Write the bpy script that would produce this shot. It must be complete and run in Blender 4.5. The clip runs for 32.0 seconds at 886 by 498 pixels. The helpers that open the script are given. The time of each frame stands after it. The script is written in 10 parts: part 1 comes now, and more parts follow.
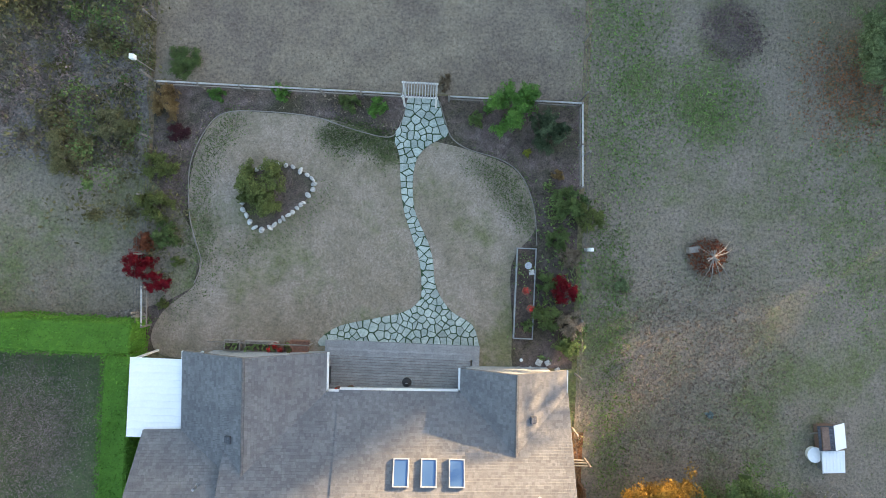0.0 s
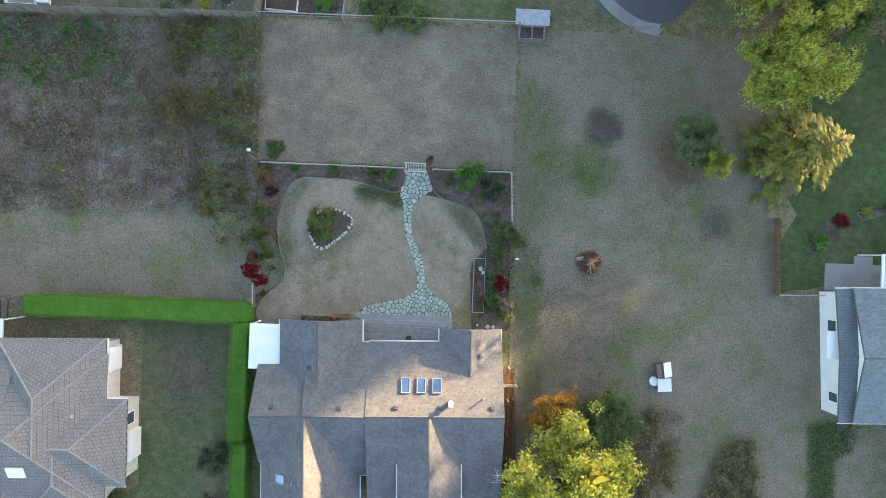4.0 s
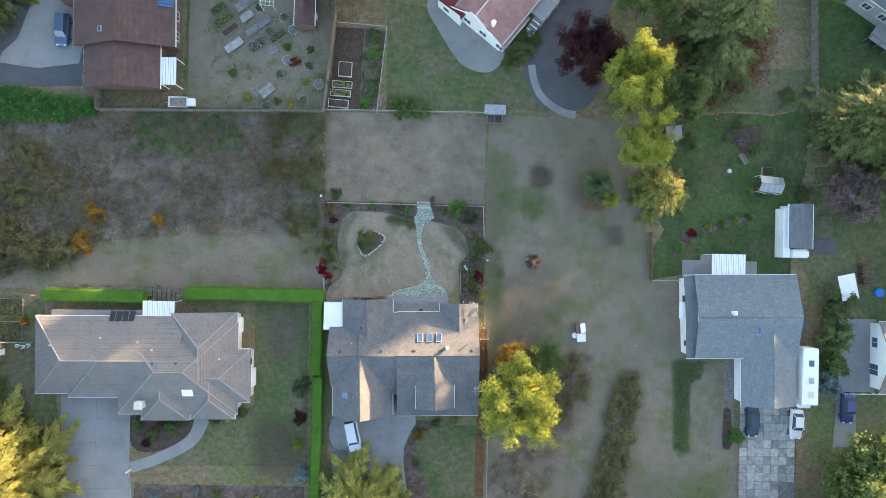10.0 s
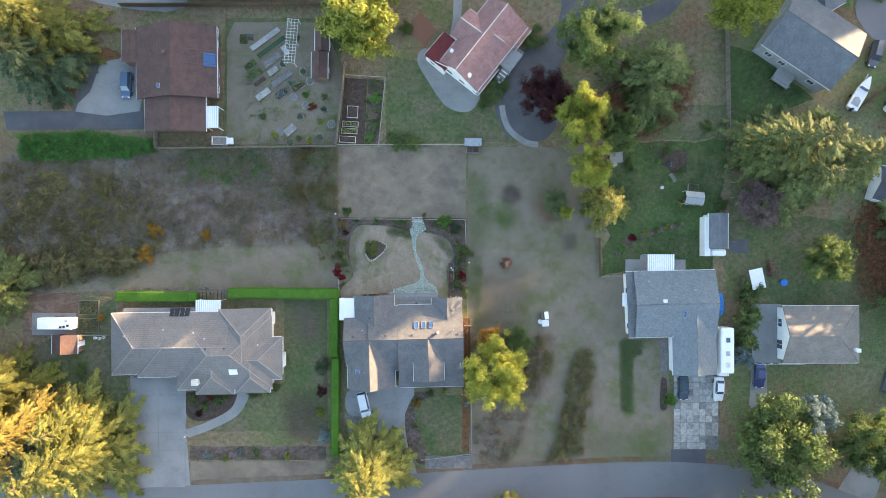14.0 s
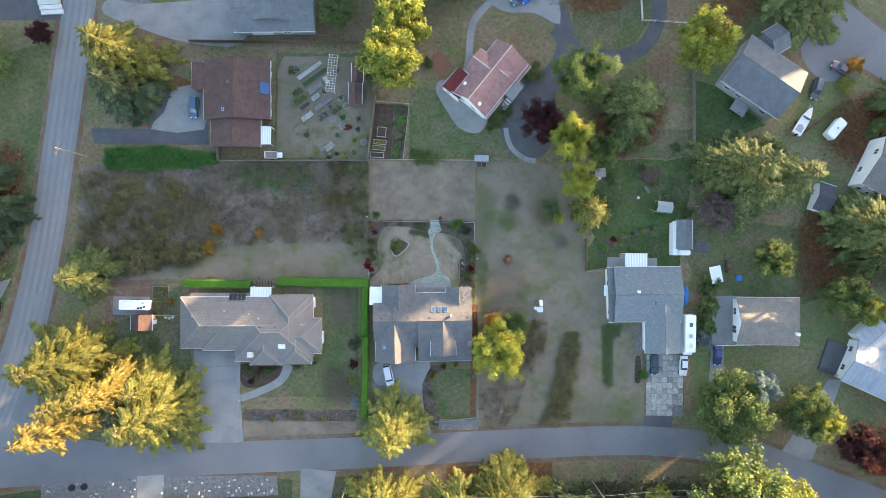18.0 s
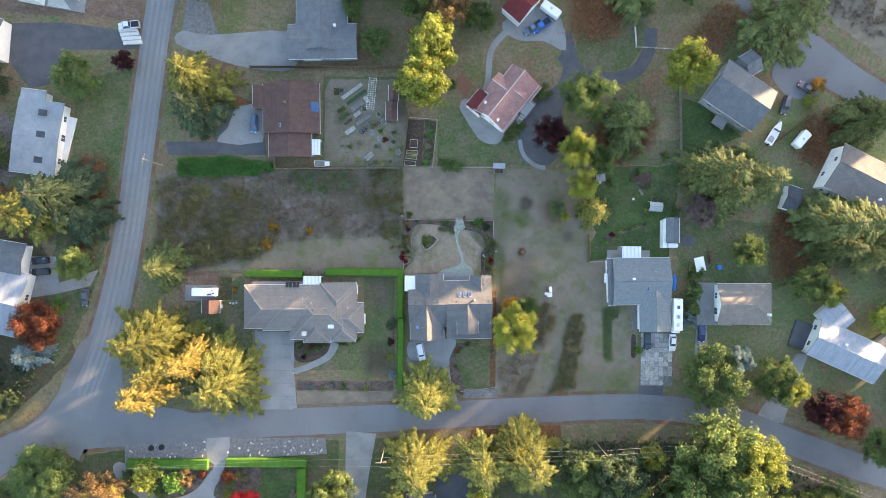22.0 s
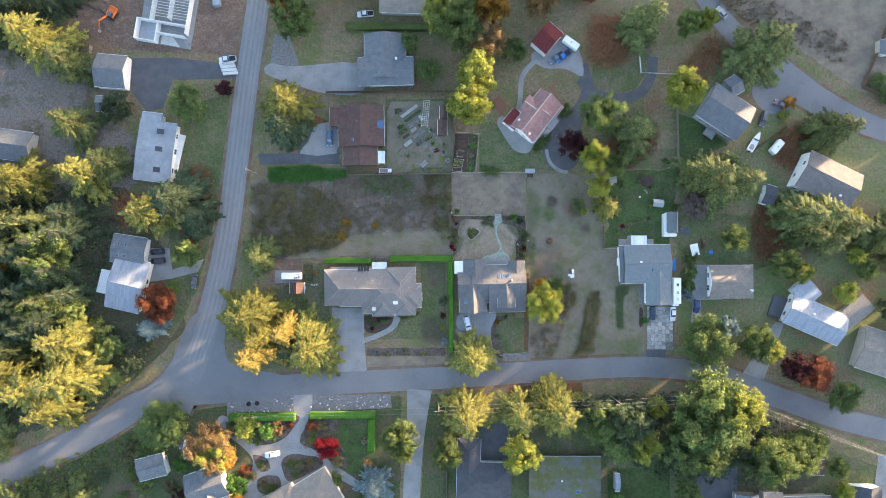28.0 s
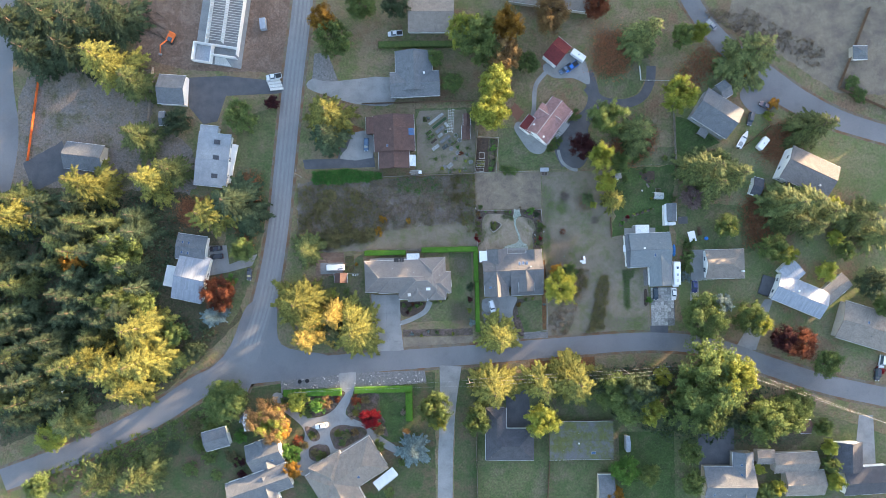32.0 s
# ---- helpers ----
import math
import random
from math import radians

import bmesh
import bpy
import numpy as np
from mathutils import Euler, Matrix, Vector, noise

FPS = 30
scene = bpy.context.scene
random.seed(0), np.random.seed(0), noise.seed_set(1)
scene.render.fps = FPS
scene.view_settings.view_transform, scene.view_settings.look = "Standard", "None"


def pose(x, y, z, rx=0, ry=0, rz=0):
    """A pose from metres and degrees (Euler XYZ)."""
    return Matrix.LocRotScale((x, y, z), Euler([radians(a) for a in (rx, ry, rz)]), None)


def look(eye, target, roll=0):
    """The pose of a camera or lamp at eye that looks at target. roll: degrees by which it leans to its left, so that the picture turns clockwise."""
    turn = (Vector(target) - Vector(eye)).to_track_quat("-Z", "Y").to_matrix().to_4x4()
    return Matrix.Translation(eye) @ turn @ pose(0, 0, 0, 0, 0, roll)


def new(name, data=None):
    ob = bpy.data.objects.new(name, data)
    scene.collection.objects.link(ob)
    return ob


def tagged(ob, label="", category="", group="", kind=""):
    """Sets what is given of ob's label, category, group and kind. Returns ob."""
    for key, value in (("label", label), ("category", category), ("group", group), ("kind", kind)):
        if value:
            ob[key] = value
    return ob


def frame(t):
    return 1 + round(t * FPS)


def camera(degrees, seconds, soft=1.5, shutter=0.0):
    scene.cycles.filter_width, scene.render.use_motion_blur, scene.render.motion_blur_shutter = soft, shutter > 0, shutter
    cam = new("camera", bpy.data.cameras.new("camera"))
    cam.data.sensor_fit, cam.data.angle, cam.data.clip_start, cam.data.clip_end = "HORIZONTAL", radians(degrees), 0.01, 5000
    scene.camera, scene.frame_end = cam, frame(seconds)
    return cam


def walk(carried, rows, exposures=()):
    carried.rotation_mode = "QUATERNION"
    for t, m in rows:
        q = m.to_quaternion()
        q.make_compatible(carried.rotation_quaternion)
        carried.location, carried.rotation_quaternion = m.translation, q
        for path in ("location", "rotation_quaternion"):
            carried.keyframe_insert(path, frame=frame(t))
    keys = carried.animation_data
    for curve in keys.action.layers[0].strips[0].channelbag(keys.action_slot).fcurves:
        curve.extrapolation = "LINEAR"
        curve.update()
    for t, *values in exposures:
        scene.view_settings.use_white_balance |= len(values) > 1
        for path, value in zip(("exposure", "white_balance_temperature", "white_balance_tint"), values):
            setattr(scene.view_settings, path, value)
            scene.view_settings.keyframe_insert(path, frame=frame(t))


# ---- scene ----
cam = camera(80.0, 32.0, soft=0.6)
# seconds, x, y, height, tilt, lean, heading
PATH = [
    (0.0, 3.84, 3.03, 29.99, 0.45, -1.22, 2.65),
    (0.5, 3.94, 2.88, 32.49, 0.42, -1.21, 2.6),
    (1.0, 4.16, 2.81, 35.0, 0.39, -1.2, 2.56),
    (1.5, 4.44, 2.88, 37.51, 0.36, -1.2, 2.5),
    (2.0, 4.73, 3.06, 40.01, 0.34, -1.19, 2.42),
    (2.5, 4.91, 3.37, 42.52, 0.32, -1.17, 2.35),
    (3.0, 4.97, 3.7, 45.02, 0.32, -1.15, 2.3),
    (3.5, 4.88, 3.97, 47.54, 0.34, -1.12, 2.29),
    (5.5, 4.53, 3.51, 57.6, 0.52, -0.96, 2.01),
    (6.0, 4.77, 3.33, 60.12, 0.54, -0.93, 1.94),
    (6.5, 5.18, 3.24, 62.6, 0.53, -0.92, 1.88),
    (7.0, 5.54, 3.42, 65.08, 0.51, -0.91, 1.81),
    (7.5, 5.75, 3.77, 67.56, 0.48, -0.91, 1.83),
    (8.0, 5.8, 4.17, 70.05, 0.44, -0.91, 1.79),
    (8.5, 5.58, 4.59, 72.53, 0.41, -0.92, 1.76),
    (9.0, 5.3, 4.83, 75.01, 0.38, -0.92, 1.68),
    (9.5, 4.93, 4.84, 77.49, 0.36, -0.91, 1.61),
    (10.0, 4.64, 4.67, 79.97, 0.33, -0.91, 1.38),
    (10.5, 4.55, 4.39, 82.45, 0.31, -0.91, 1.15),
    (11.0, 4.74, 4.14, 84.94, 0.29, -0.9, 0.81),
    (11.5, 5.08, 3.98, 87.42, 0.28, -0.9, 0.36),
    (12.0, 5.59, 4.03, 89.9, 0.26, -0.9, 0.33),
    (12.5, 6.08, 4.34, 92.38, 0.26, -0.9, 0.33),
    (13.0, 6.3, 4.88, 94.87, 0.25, -0.91, 0.32),
    (13.5, 6.36, 5.4, 97.37, 0.27, -0.93, 0.26),
    (14.0, 6.04, 5.65, 99.88, 0.29, -0.95, 0.32),
    (14.5, 5.64, 5.68, 102.38, 0.32, -0.98, 0.46),
    (16.5, 4.2, 5.06, 112.41, 0.42, -1.09, 0.68),
    (17.0, 3.64, 4.95, 114.91, 0.42, -1.11, 0.87),
    (17.5, 3.11, 4.88, 117.41, 0.4, -1.13, 1.04),
    (18.0, 2.48, 4.83, 119.9, 0.37, -1.14, 0.95),
    (18.5, 1.82, 4.68, 122.39, 0.33, -1.16, 0.82),
    (19.0, 1.07, 4.52, 124.88, 0.31, -1.17, 0.7),
    (19.5, 0.29, 4.34, 127.42, 0.3, -1.18, 0.7),
    (20.0, -0.48, 4.13, 129.96, 0.3, -1.18, 0.67),
    (20.5, -1.35, 3.87, 132.5, 0.31, -1.18, 0.69),
    (21.0, -2.28, 3.64, 135.04, 0.33, -1.18, 0.7),
    (21.5, -3.23, 3.4, 137.58, 0.34, -1.17, 0.71),
    (22.0, -4.24, 3.16, 140.12, 0.36, -1.17, 0.73),
    (22.5, -5.29, 2.85, 142.66, 0.38, -1.17, 0.72),
    (23.0, -6.25, 2.55, 145.2, 0.39, -1.17, 0.72),
    (23.5, -7.3, 2.28, 147.79, 0.4, -1.17, 0.69),
    (24.0, -8.46, 1.92, 150.38, 0.42, -1.17, 0.65),
    (24.5, -9.71, 1.62, 152.97, 0.43, -1.18, 0.67),
    (25.0, -10.97, 1.33, 155.56, 0.45, -1.19, 0.62),
    (25.5, -12.19, 0.96, 158.15, 0.46, -1.19, 0.49),
    (27.5, -17.24, -0.27, 168.5, 0.5, -1.21, 0.23),
    (28.0, -18.55, -0.62, 171.09, 0.5, -1.22, 0.18),
    (28.5, -19.78, -0.92, 173.77, 0.49, -1.22, -0.0),
    (29.0, -21.01, -1.25, 176.45, 0.49, -1.22, -0.22),
    (29.5, -22.2, -1.56, 179.13, 0.47, -1.22, -0.46),
    (30.0, -23.46, -1.85, 181.81, 0.46, -1.22, -0.66),
    (30.5, -24.75, -2.15, 184.49, 0.44, -1.22, -0.82),
    (31.0, -26.08, -2.48, 187.17, 0.43, -1.22, -0.93),
    (31.5, -27.32, -2.84, 189.85, 0.41, -1.22, -1.01),
    (32.0, -28.45, -3.25, 192.54, 0.4, -1.22, -1.09),
]
walk(cam, [(t, pose(x, y, z, rx, ry, rz)) for t, x, y, z, rx, ry, rz in PATH], exposures=[(0.0, 3.08, 6180, 18), (8.0, 3.11, 6180, 18), (20.0, 3.15, 6180, 20), (32.0, 3.1, 5950, 21)])

# ---- light: low warm sun from the north-east, clear sky ----
SUN_AZ, SUN_EL = 56.0, 4.8
world = bpy.data.worlds.new("sky")
scene.world = world
world.use_nodes = True
wn = world.node_tree
sky = wn.nodes.new("ShaderNodeTexSky")
sky.sky_type = "NISHITA"
sky.sun_disc = False
sky.sun_elevation, sky.sun_rotation = radians(SUN_EL), radians(SUN_AZ)
sky.air_density, sky.dust_density = 1.0, 1.0
wn.links.new(sky.outputs[0], wn.nodes["Background"].inputs[0])
wn.nodes["Background"].inputs[1].default_value = 0.15
sun_lamp = bpy.data.lights.new("sun", "SUN")
sun_lamp.energy, sun_lamp.angle, sun_lamp.color = 4.8, radians(0.6), (1.0, 0.71, 0.36)
sun = new("sun", sun_lamp)
sun_way = Vector((math.sin(radians(SUN_AZ)) * math.cos(radians(SUN_EL)), math.cos(radians(SUN_AZ)) * math.cos(radians(SUN_EL)), math.sin(radians(SUN_EL))))
sun.matrix_world = look(sun_way * 400, (0, 0, 0))


# ---- materials ----
def mat(name, col, col2=None, size=1.0, rough=0.85, bump=0.3, fine=12.0, metal=0.0, vary=0.0, island=0.0, col3=None, col4=None, big=12.0, spec=0.3, trans=0.0, rag=0.3):
    """Two-scale noise colour over col and col2 (size: metres of the mottling), broad patches of col3, grain as relief."""
    m = bpy.data.materials.new(name)
    m.use_nodes = True
    nt = m.node_tree
    N, L = nt.nodes, nt.links
    b = N["Principled BSDF"]
    b.inputs["Roughness"].default_value, b.inputs["Metallic"].default_value = rough, metal
    b.inputs["Specular IOR Level"].default_value = spec
    geo = N.new("ShaderNodeNewGeometry")

    def tex(scale, detail=4.0, rgh=0.6):
        n = N.new("ShaderNodeTexNoise")
        n.inputs["Scale"].default_value, n.inputs["Detail"].default_value, n.inputs["Roughness"].default_value = scale, detail, rgh
        L.new(geo.outputs["Position"], n.inputs["Vector"])
        return n.outputs[0]

    def ramp(src, lo, hi):
        r = N.new("ShaderNodeMapRange")
        r.inputs["From Min"].default_value, r.inputs["From Max"].default_value = lo, hi
        L.new(src, r.inputs[0])
        return r.outputs[0]

    def mix(fac, a, c):
        x = N.new("ShaderNodeMix")
        x.data_type = "RGBA"
        if fac is not None:
            L.new(fac, x.inputs[0])
        for k, v in ((6, a), (7, c)):
            if isinstance(v, tuple):
                x.inputs[k].default_value = (*v, 1)
            else:
                L.new(v, x.inputs[k])
        return x.outputs[2], x

    c = mix(ramp(tex(1.0 / size), 0.35, 0.65), col, col2 or tuple(v * 0.75 for v in col))[0]
    if col3:
        c = mix(ramp(tex(1.0 / big, 9.0, 0.74), 0.43, 0.6), c, col3)[0]
    if col4:
        c = mix(ramp(tex(0.6 / big, 10.0, 0.76), 0.5, 0.62), c, col4)[0]
    grain = tex(fine, 5.0, 0.8)
    h = N.new("ShaderNodeHueSaturation")
    L.new(c, h.inputs["Color"])
    g = N.new("ShaderNodeMapRange")
    g.inputs["To Min"].default_value, g.inputs["To Max"].default_value = 1 - rag, 1 + rag
    g.inputs["From Min"].default_value, g.inputs["From Max"].default_value = 0.32, 0.68
    L.new(grain, g.inputs[0])
    val = g.outputs[0]
    if rag > 0.5:
        w = N.new("ShaderNodeMapRange")
        w.inputs["To Min"].default_value, w.inputs["To Max"].default_value = 0.78, 1.22
        w.inputs["From Min"].default_value, w.inputs["From Max"].default_value = 0.36, 0.64
        L.new(tex(1.3, 3.0, 0.7), w.inputs[0])
        k = N.new("ShaderNodeMath")
        k.operation = "MULTIPLY"
        L.new(val, k.inputs[0]), L.new(w.outputs[0], k.inputs[1])
        val = k.outputs[0]
    for amount, node, sock in ((vary, "ShaderNodeObjectInfo", "Random"), (island, "ShaderNodeNewGeometry", "Random Per Island")):
        if amount:
            o = N.new(node)
            r = N.new("ShaderNodeMapRange")
            r.inputs["To Min"].default_value, r.inputs["To Max"].default_value = 1 - amount, 1 + amount
            L.new(o.outputs[sock], r.inputs[0])
            k = N.new("ShaderNodeMath")
            k.operation = "MULTIPLY"
            L.new(val, k.inputs[0]), L.new(r.outputs[0], k.inputs[1])
            val = k.outputs[0]
    L.new(val, h.inputs["Value"])
    if trans:
        tr = N.new("ShaderNodeBsdfTranslucent")
        ad = N.new("ShaderNodeMixShader")
        ad.inputs[0].default_value = trans
        L.new(h.outputs[0], tr.inputs[0])
        L.new(b.outputs[0], ad.inputs[1]), L.new(tr.outputs[0], ad.inputs[2])
        L.new(ad.outputs[0], N["Material Output"].inputs[0])
    L.new(h.outputs[0], b.inputs["Base Color"])
    if bump:
        u = N.new("ShaderNodeBump")
        u.inputs["Strength"].default_value, u.inputs["Distance"].default_value = bump, 0.5 / fine
        L.new(grain, u.inputs["Height"])
        L.new(u.outputs[0], b.inputs["Normal"])
    return m


def roof_mat(name, col, col2, tab=0.3, course=0.14, groove=0.35, dark=0.6, rough=0.9, vary=0.12):
    """Roofing in courses along the object's own x, with uneven tabs."""
    m = mat(name, col, col2, 1.5, rough, 0.0, 9.0)
    N, L = m.node_tree.nodes, m.node_tree.links
    b = N["Principled BSDF"]
    h = b.inputs["Base Color"].links[0].from_node
    tc = N.new("ShaderNodeTexCoord")
    br = N.new("ShaderNodeTexBrick")
    L.new(tc.outputs["Object"], br.inputs["Vector"])
    br.inputs["Color1"].default_value, br.inputs["Color2"].default_value, br.inputs["Mortar"].default_value = (1 + vary, 1 + vary, 1 + vary, 1), (1 - vary, 1 - vary, 1 - vary, 1), (dark, dark, dark, 1)
    br.inputs["Scale"].default_value, br.inputs["Brick Width"].default_value, br.inputs["Row Height"].default_value = 1.0, tab, course
    br.inputs["Mortar Size"].default_value = 0.012
    x = N.new("ShaderNodeMix")
    x.data_type, x.blend_type = "RGBA", "MULTIPLY"
    x.inputs[0].default_value = 1.0
    L.new(h.outputs[0], x.inputs[6]), L.new(br.outputs["Color"], x.inputs[7])
    L.new(x.outputs[2], b.inputs["Base Color"])
    u = N.new("ShaderNodeBump")
    u.inputs["Strength"].default_value, u.inputs["Distance"].default_value = groove, 0.03
    L.new(br.outputs["Fac"], u.inputs["Height"])
    u.invert = True
    L.new(u.outputs[0], b.inputs["Normal"])
    return m


def glass_mat(name, tint=(0.5, 0.6, 0.68), rough=0.05):
    m = bpy.data.materials.new(name)
    m.use_nodes = True
    b = m.node_tree.nodes["Principled BSDF"]
    b.inputs["Base Color"].default_value = (*tint, 1)
    b.inputs["Roughness"].default_value, b.inputs["Specular IOR Level"].default_value = rough, 0.8
    b.inputs["Metallic"].default_value = 0.35
    return m


M = {}
M["ground"] = mat("rough_grass", (0.17, 0.135, 0.08), (0.205, 0.155, 0.1), 2.0, 0.95, 0.6, 5.0, col3=(0.115, 0.13, 0.05), big=9, col4=(0.18, 0.115, 0.07), rag=0.6)
M["dry"] = mat("dry_lawn", (0.225, 0.18, 0.128), (0.18, 0.148, 0.102), 1.0, 0.95, 0.5, 9.0, col3=(0.275, 0.222, 0.172), big=3.5, col4=(0.14, 0.135, 0.066), rag=0.4)
M["field"] = mat("mown_field", (0.2, 0.162, 0.115), (0.235, 0.195, 0.142), 1.6, 0.95, 0.6, 6.0, col3=(0.15, 0.12, 0.094), big=6, rag=0.45)
M["mixed"] = mat("mixed_lawn", (0.185, 0.15, 0.112), (0.15, 0.136, 0.085), 1.4, 0.95, 0.6, 6.0, col3=(0.205, 0.168, 0.13), big=5, col4=(0.122, 0.13, 0.056), rag=0.5)
M["olive"] = mat("olive_lawn", (0.098, 0.115, 0.048), (0.12, 0.118, 0.06), 1.6, 0.95, 0.5, 8.0, col3=(0.07, 0.098, 0.034), big=7, col4=(0.145, 0.12, 0.078), rag=0.55)
M["green"] = mat("green_lawn", (0.05, 0.088, 0.022), (0.065, 0.098, 0.03), 1.5, 0.95, 0.4, 9.0, col3=(0.04, 0.062, 0.02), big=5, col4=(0.085, 0.09, 0.04), rag=0.6)
M["brush"] = mat("bramble_floor", (0.155, 0.12, 0.085), (0.2, 0.165, 0.14), 1.0, 0.95, 0.8, 5.0, col3=(0.17, 0.15, 0.135), big=6, col4=(0.085, 0.085, 0.04), rag=0.75)
M["wood_floor"] = mat("forest_floor", (0.065, 0.07, 0.032), (0.1, 0.08, 0.05), 1.5, 0.95, 0.8, 4.0, rag=0.75)
M["mulch"] = mat("bark_mulch", (0.1, 0.07, 0.062), (0.15, 0.115, 0.1), 0.4, 0.95, 0.8, 14.0, col3=(0.06, 0.052, 0.03), big=3, rag=0.75)
M["needles"] = mat("needle_litter", (0.17, 0.075, 0.032), (0.12, 0.075, 0.035), 1.2, 0.95, 0.5, 8.0, rag=0.75)
M["soil"] = mat("bare_soil", (0.15, 0.1, 0.072), (0.2, 0.145, 0.11), 2.0, 0.95, 0.8, 5.0, col3=(0.13, 0.085, 0.06), big=9, rag=0.75)
M["garden_soil"] = mat("garden_soil", (0.08, 0.055, 0.04), (0.06, 0.045, 0.035), 0.5, 0.95, 0.8, 10.0, rag=0.75)
M["asphalt"] = mat("worn_asphalt", (0.17, 0.17, 0.175), (0.2, 0.2, 0.2), 5.0, 0.85, 0.2, 16.0, col3=(0.145, 0.145, 0.15), big=20)
M["asphalt_dark"] = mat("dark_asphalt", (0.075, 0.078, 0.085), (0.1, 0.1, 0.105), 3.0, 0.85, 0.2, 14.0)
M["concrete"] = mat("concrete_slab", (0.24, 0.24, 0.235), (0.29, 0.285, 0.275), 2.0, 0.85, 0.15, 14.0, col3=(0.2, 0.2, 0.195), big=4)
M["paver"] = mat("paving_slab", (0.36, 0.35, 0.33), (0.22, 0.22, 0.2), 0.6, 0.85, 0.3, 10.0, vary=0.35)
M["gravel"] = mat("grey_gravel", (0.2, 0.195, 0.19), (0.13, 0.125, 0.12), 0.25, 0.9, 1.0, 12.0, rag=0.75)
M["flag"] = mat("flagstone", (0.36, 0.39, 0.34), (0.26, 0.3, 0.26), 0.5, 0.8, 0.25, 9.0, vary=0.18)
M["moss_joint"] = mat("mossy_joint", (0.035, 0.075, 0.03), (0.055, 0.075, 0.04), 0.4, 0.95, 0.6, 10.0)
M["rock"] = mat("pale_rock", (0.5, 0.48, 0.44), (0.36, 0.34, 0.31), 0.2, 0.85, 0.4, 12.0, vary=0.2)
M["deck"] = mat("weathered_deck", (0.29, 0.29, 0.285), (0.23, 0.23, 0.23), 0.4, 0.8, 0.3, 14.0, vary=0.14)
M["wood"] = mat("grey_wood", (0.25, 0.22, 0.19), (0.18, 0.155, 0.13), 0.4, 0.85, 0.3, 14.0, vary=0.2)
M["pale_wood"] = mat("silvered_wood", (0.4, 0.39, 0.36), (0.3, 0.29, 0.27), 0.4, 0.85, 0.3, 14.0, vary=0.15)
M["brown_wood"] = mat("brown_wood", (0.17, 0.105, 0.065), (0.12, 0.08, 0.055), 0.4, 0.85, 0.3, 14.0, vary=0.2)
M["bark"] = mat("bark", (0.12, 0.09, 0.065), (0.07, 0.055, 0.045), 0.3, 0.95, 0.6, 9.0)
M["white"] = mat("white_paint", (0.78, 0.78, 0.76), (0.7, 0.7, 0.69), 1.5, 0.5, 0.05, 9.0, rag=0.08)
M["offwhite"] = mat("cream_paint", (0.62, 0.6, 0.55), (0.55, 0.53, 0.49), 1.5, 0.6, 0.05, 9.0)
M["tan_wall"] = mat("tan_siding", (0.42, 0.38, 0.32), (0.36, 0.33, 0.28), 1.5, 0.7, 0.1, 9.0)
M["grey_wall"] = mat("grey_siding", (0.33, 0.34, 0.34), (0.28, 0.29, 0.29), 1.5, 0.7, 0.1, 9.0)
M["brown_wall"] = mat("brown_siding", (0.17, 0.11, 0.08), (0.14, 0.09, 0.07), 1.5, 0.7, 0.1, 9.0)
M["white_metal"] = mat("white_metal_sheet", (0.8, 0.8, 0.79), (0.75, 0.75, 0.75), 2.0, 0.45, 0.03, 6.0, metal=0.1, rag=0.04)
M["black"] = mat("black_plastic", (0.03, 0.03, 0.032), (0.02, 0.02, 0.02), 0.5, 0.5, 0.1, 12.0)
M["steel"] = mat("galvanised_steel", (0.45, 0.46, 0.47), (0.35, 0.36, 0.37), 0.5, 0.4, 0.05, 12.0, metal=0.8)
M["tyre"] = mat("tyre_rubber", (0.025, 0.025, 0.027), (0.02, 0.02, 0.02), 0.2, 0.9, 0.2, 20.0)
M["glass"] = glass_mat("window_glass", (0.1, 0.13, 0.16))
M["skyglass"] = glass_mat("skylight_glass", (0.07, 0.14, 0.27), 0.12)
M["paleglass"] = glass_mat("pale_dusty_glass", (0.5, 0.53, 0.53), 0.3)
M["terracotta"] = mat("terracotta", (0.2, 0.1, 0.065), (0.16, 0.085, 0.06), 0.3, 0.85, 0.2, 12.0)
M["tarp"] = mat("blue_tarp", (0.04, 0.2, 0.55), (0.03, 0.15, 0.42), 0.6, 0.5, 0.2, 6.0)
M["orange"] = mat("orange_paint", (0.7, 0.16, 0.03), (0.6, 0.13, 0.03), 0.5, 0.5, 0.1, 9.0)
M["roof_main"] = roof_mat("brown_grey_shingle", (0.2, 0.185, 0.175), (0.155, 0.145, 0.14), 0.32, 0.15)
M["roof_grey"] = roof_mat("grey_shingle", (0.17, 0.18, 0.19), (0.135, 0.145, 0.155), 0.3, 0.14)
M["roof_tile"] = roof_mat("grey_brown_tile", (0.235, 0.215, 0.2), (0.2, 0.185, 0.175), 0.3, 0.34, 1.0, 0.45, vary=0.04)
M["roof_brown"] = roof_mat("brown_shingle", (0.13, 0.08, 0.068), (0.1, 0.062, 0.055), 0.3, 0.14)
M["roof_red"] = roof_mat("faded_red_shingle", (0.34, 0.2, 0.185), (0.27, 0.155, 0.145), 0.35, 0.3)
M["roof_darkred"] = roof_mat("dark_red_shingle", (0.17, 0.035, 0.035), (0.13, 0.03, 0.03), 0.3, 0.2)
M["roof_dark"] = roof_mat("dark_shingle", (0.085, 0.088, 0.1), (0.065, 0.068, 0.078), 0.3, 0.14)
M["roof_tan"] = roof_mat("tan_shingle", (0.27, 0.235, 0.2), (0.21, 0.185, 0.16), 0.3, 0.14)
M["roof_pale"] = roof_mat("pale_blue_metal_roof", (0.28, 0.31, 0.35), (0.24, 0.27, 0.31), 0.4, 4.0, 0.5, 0.7, 0.55)
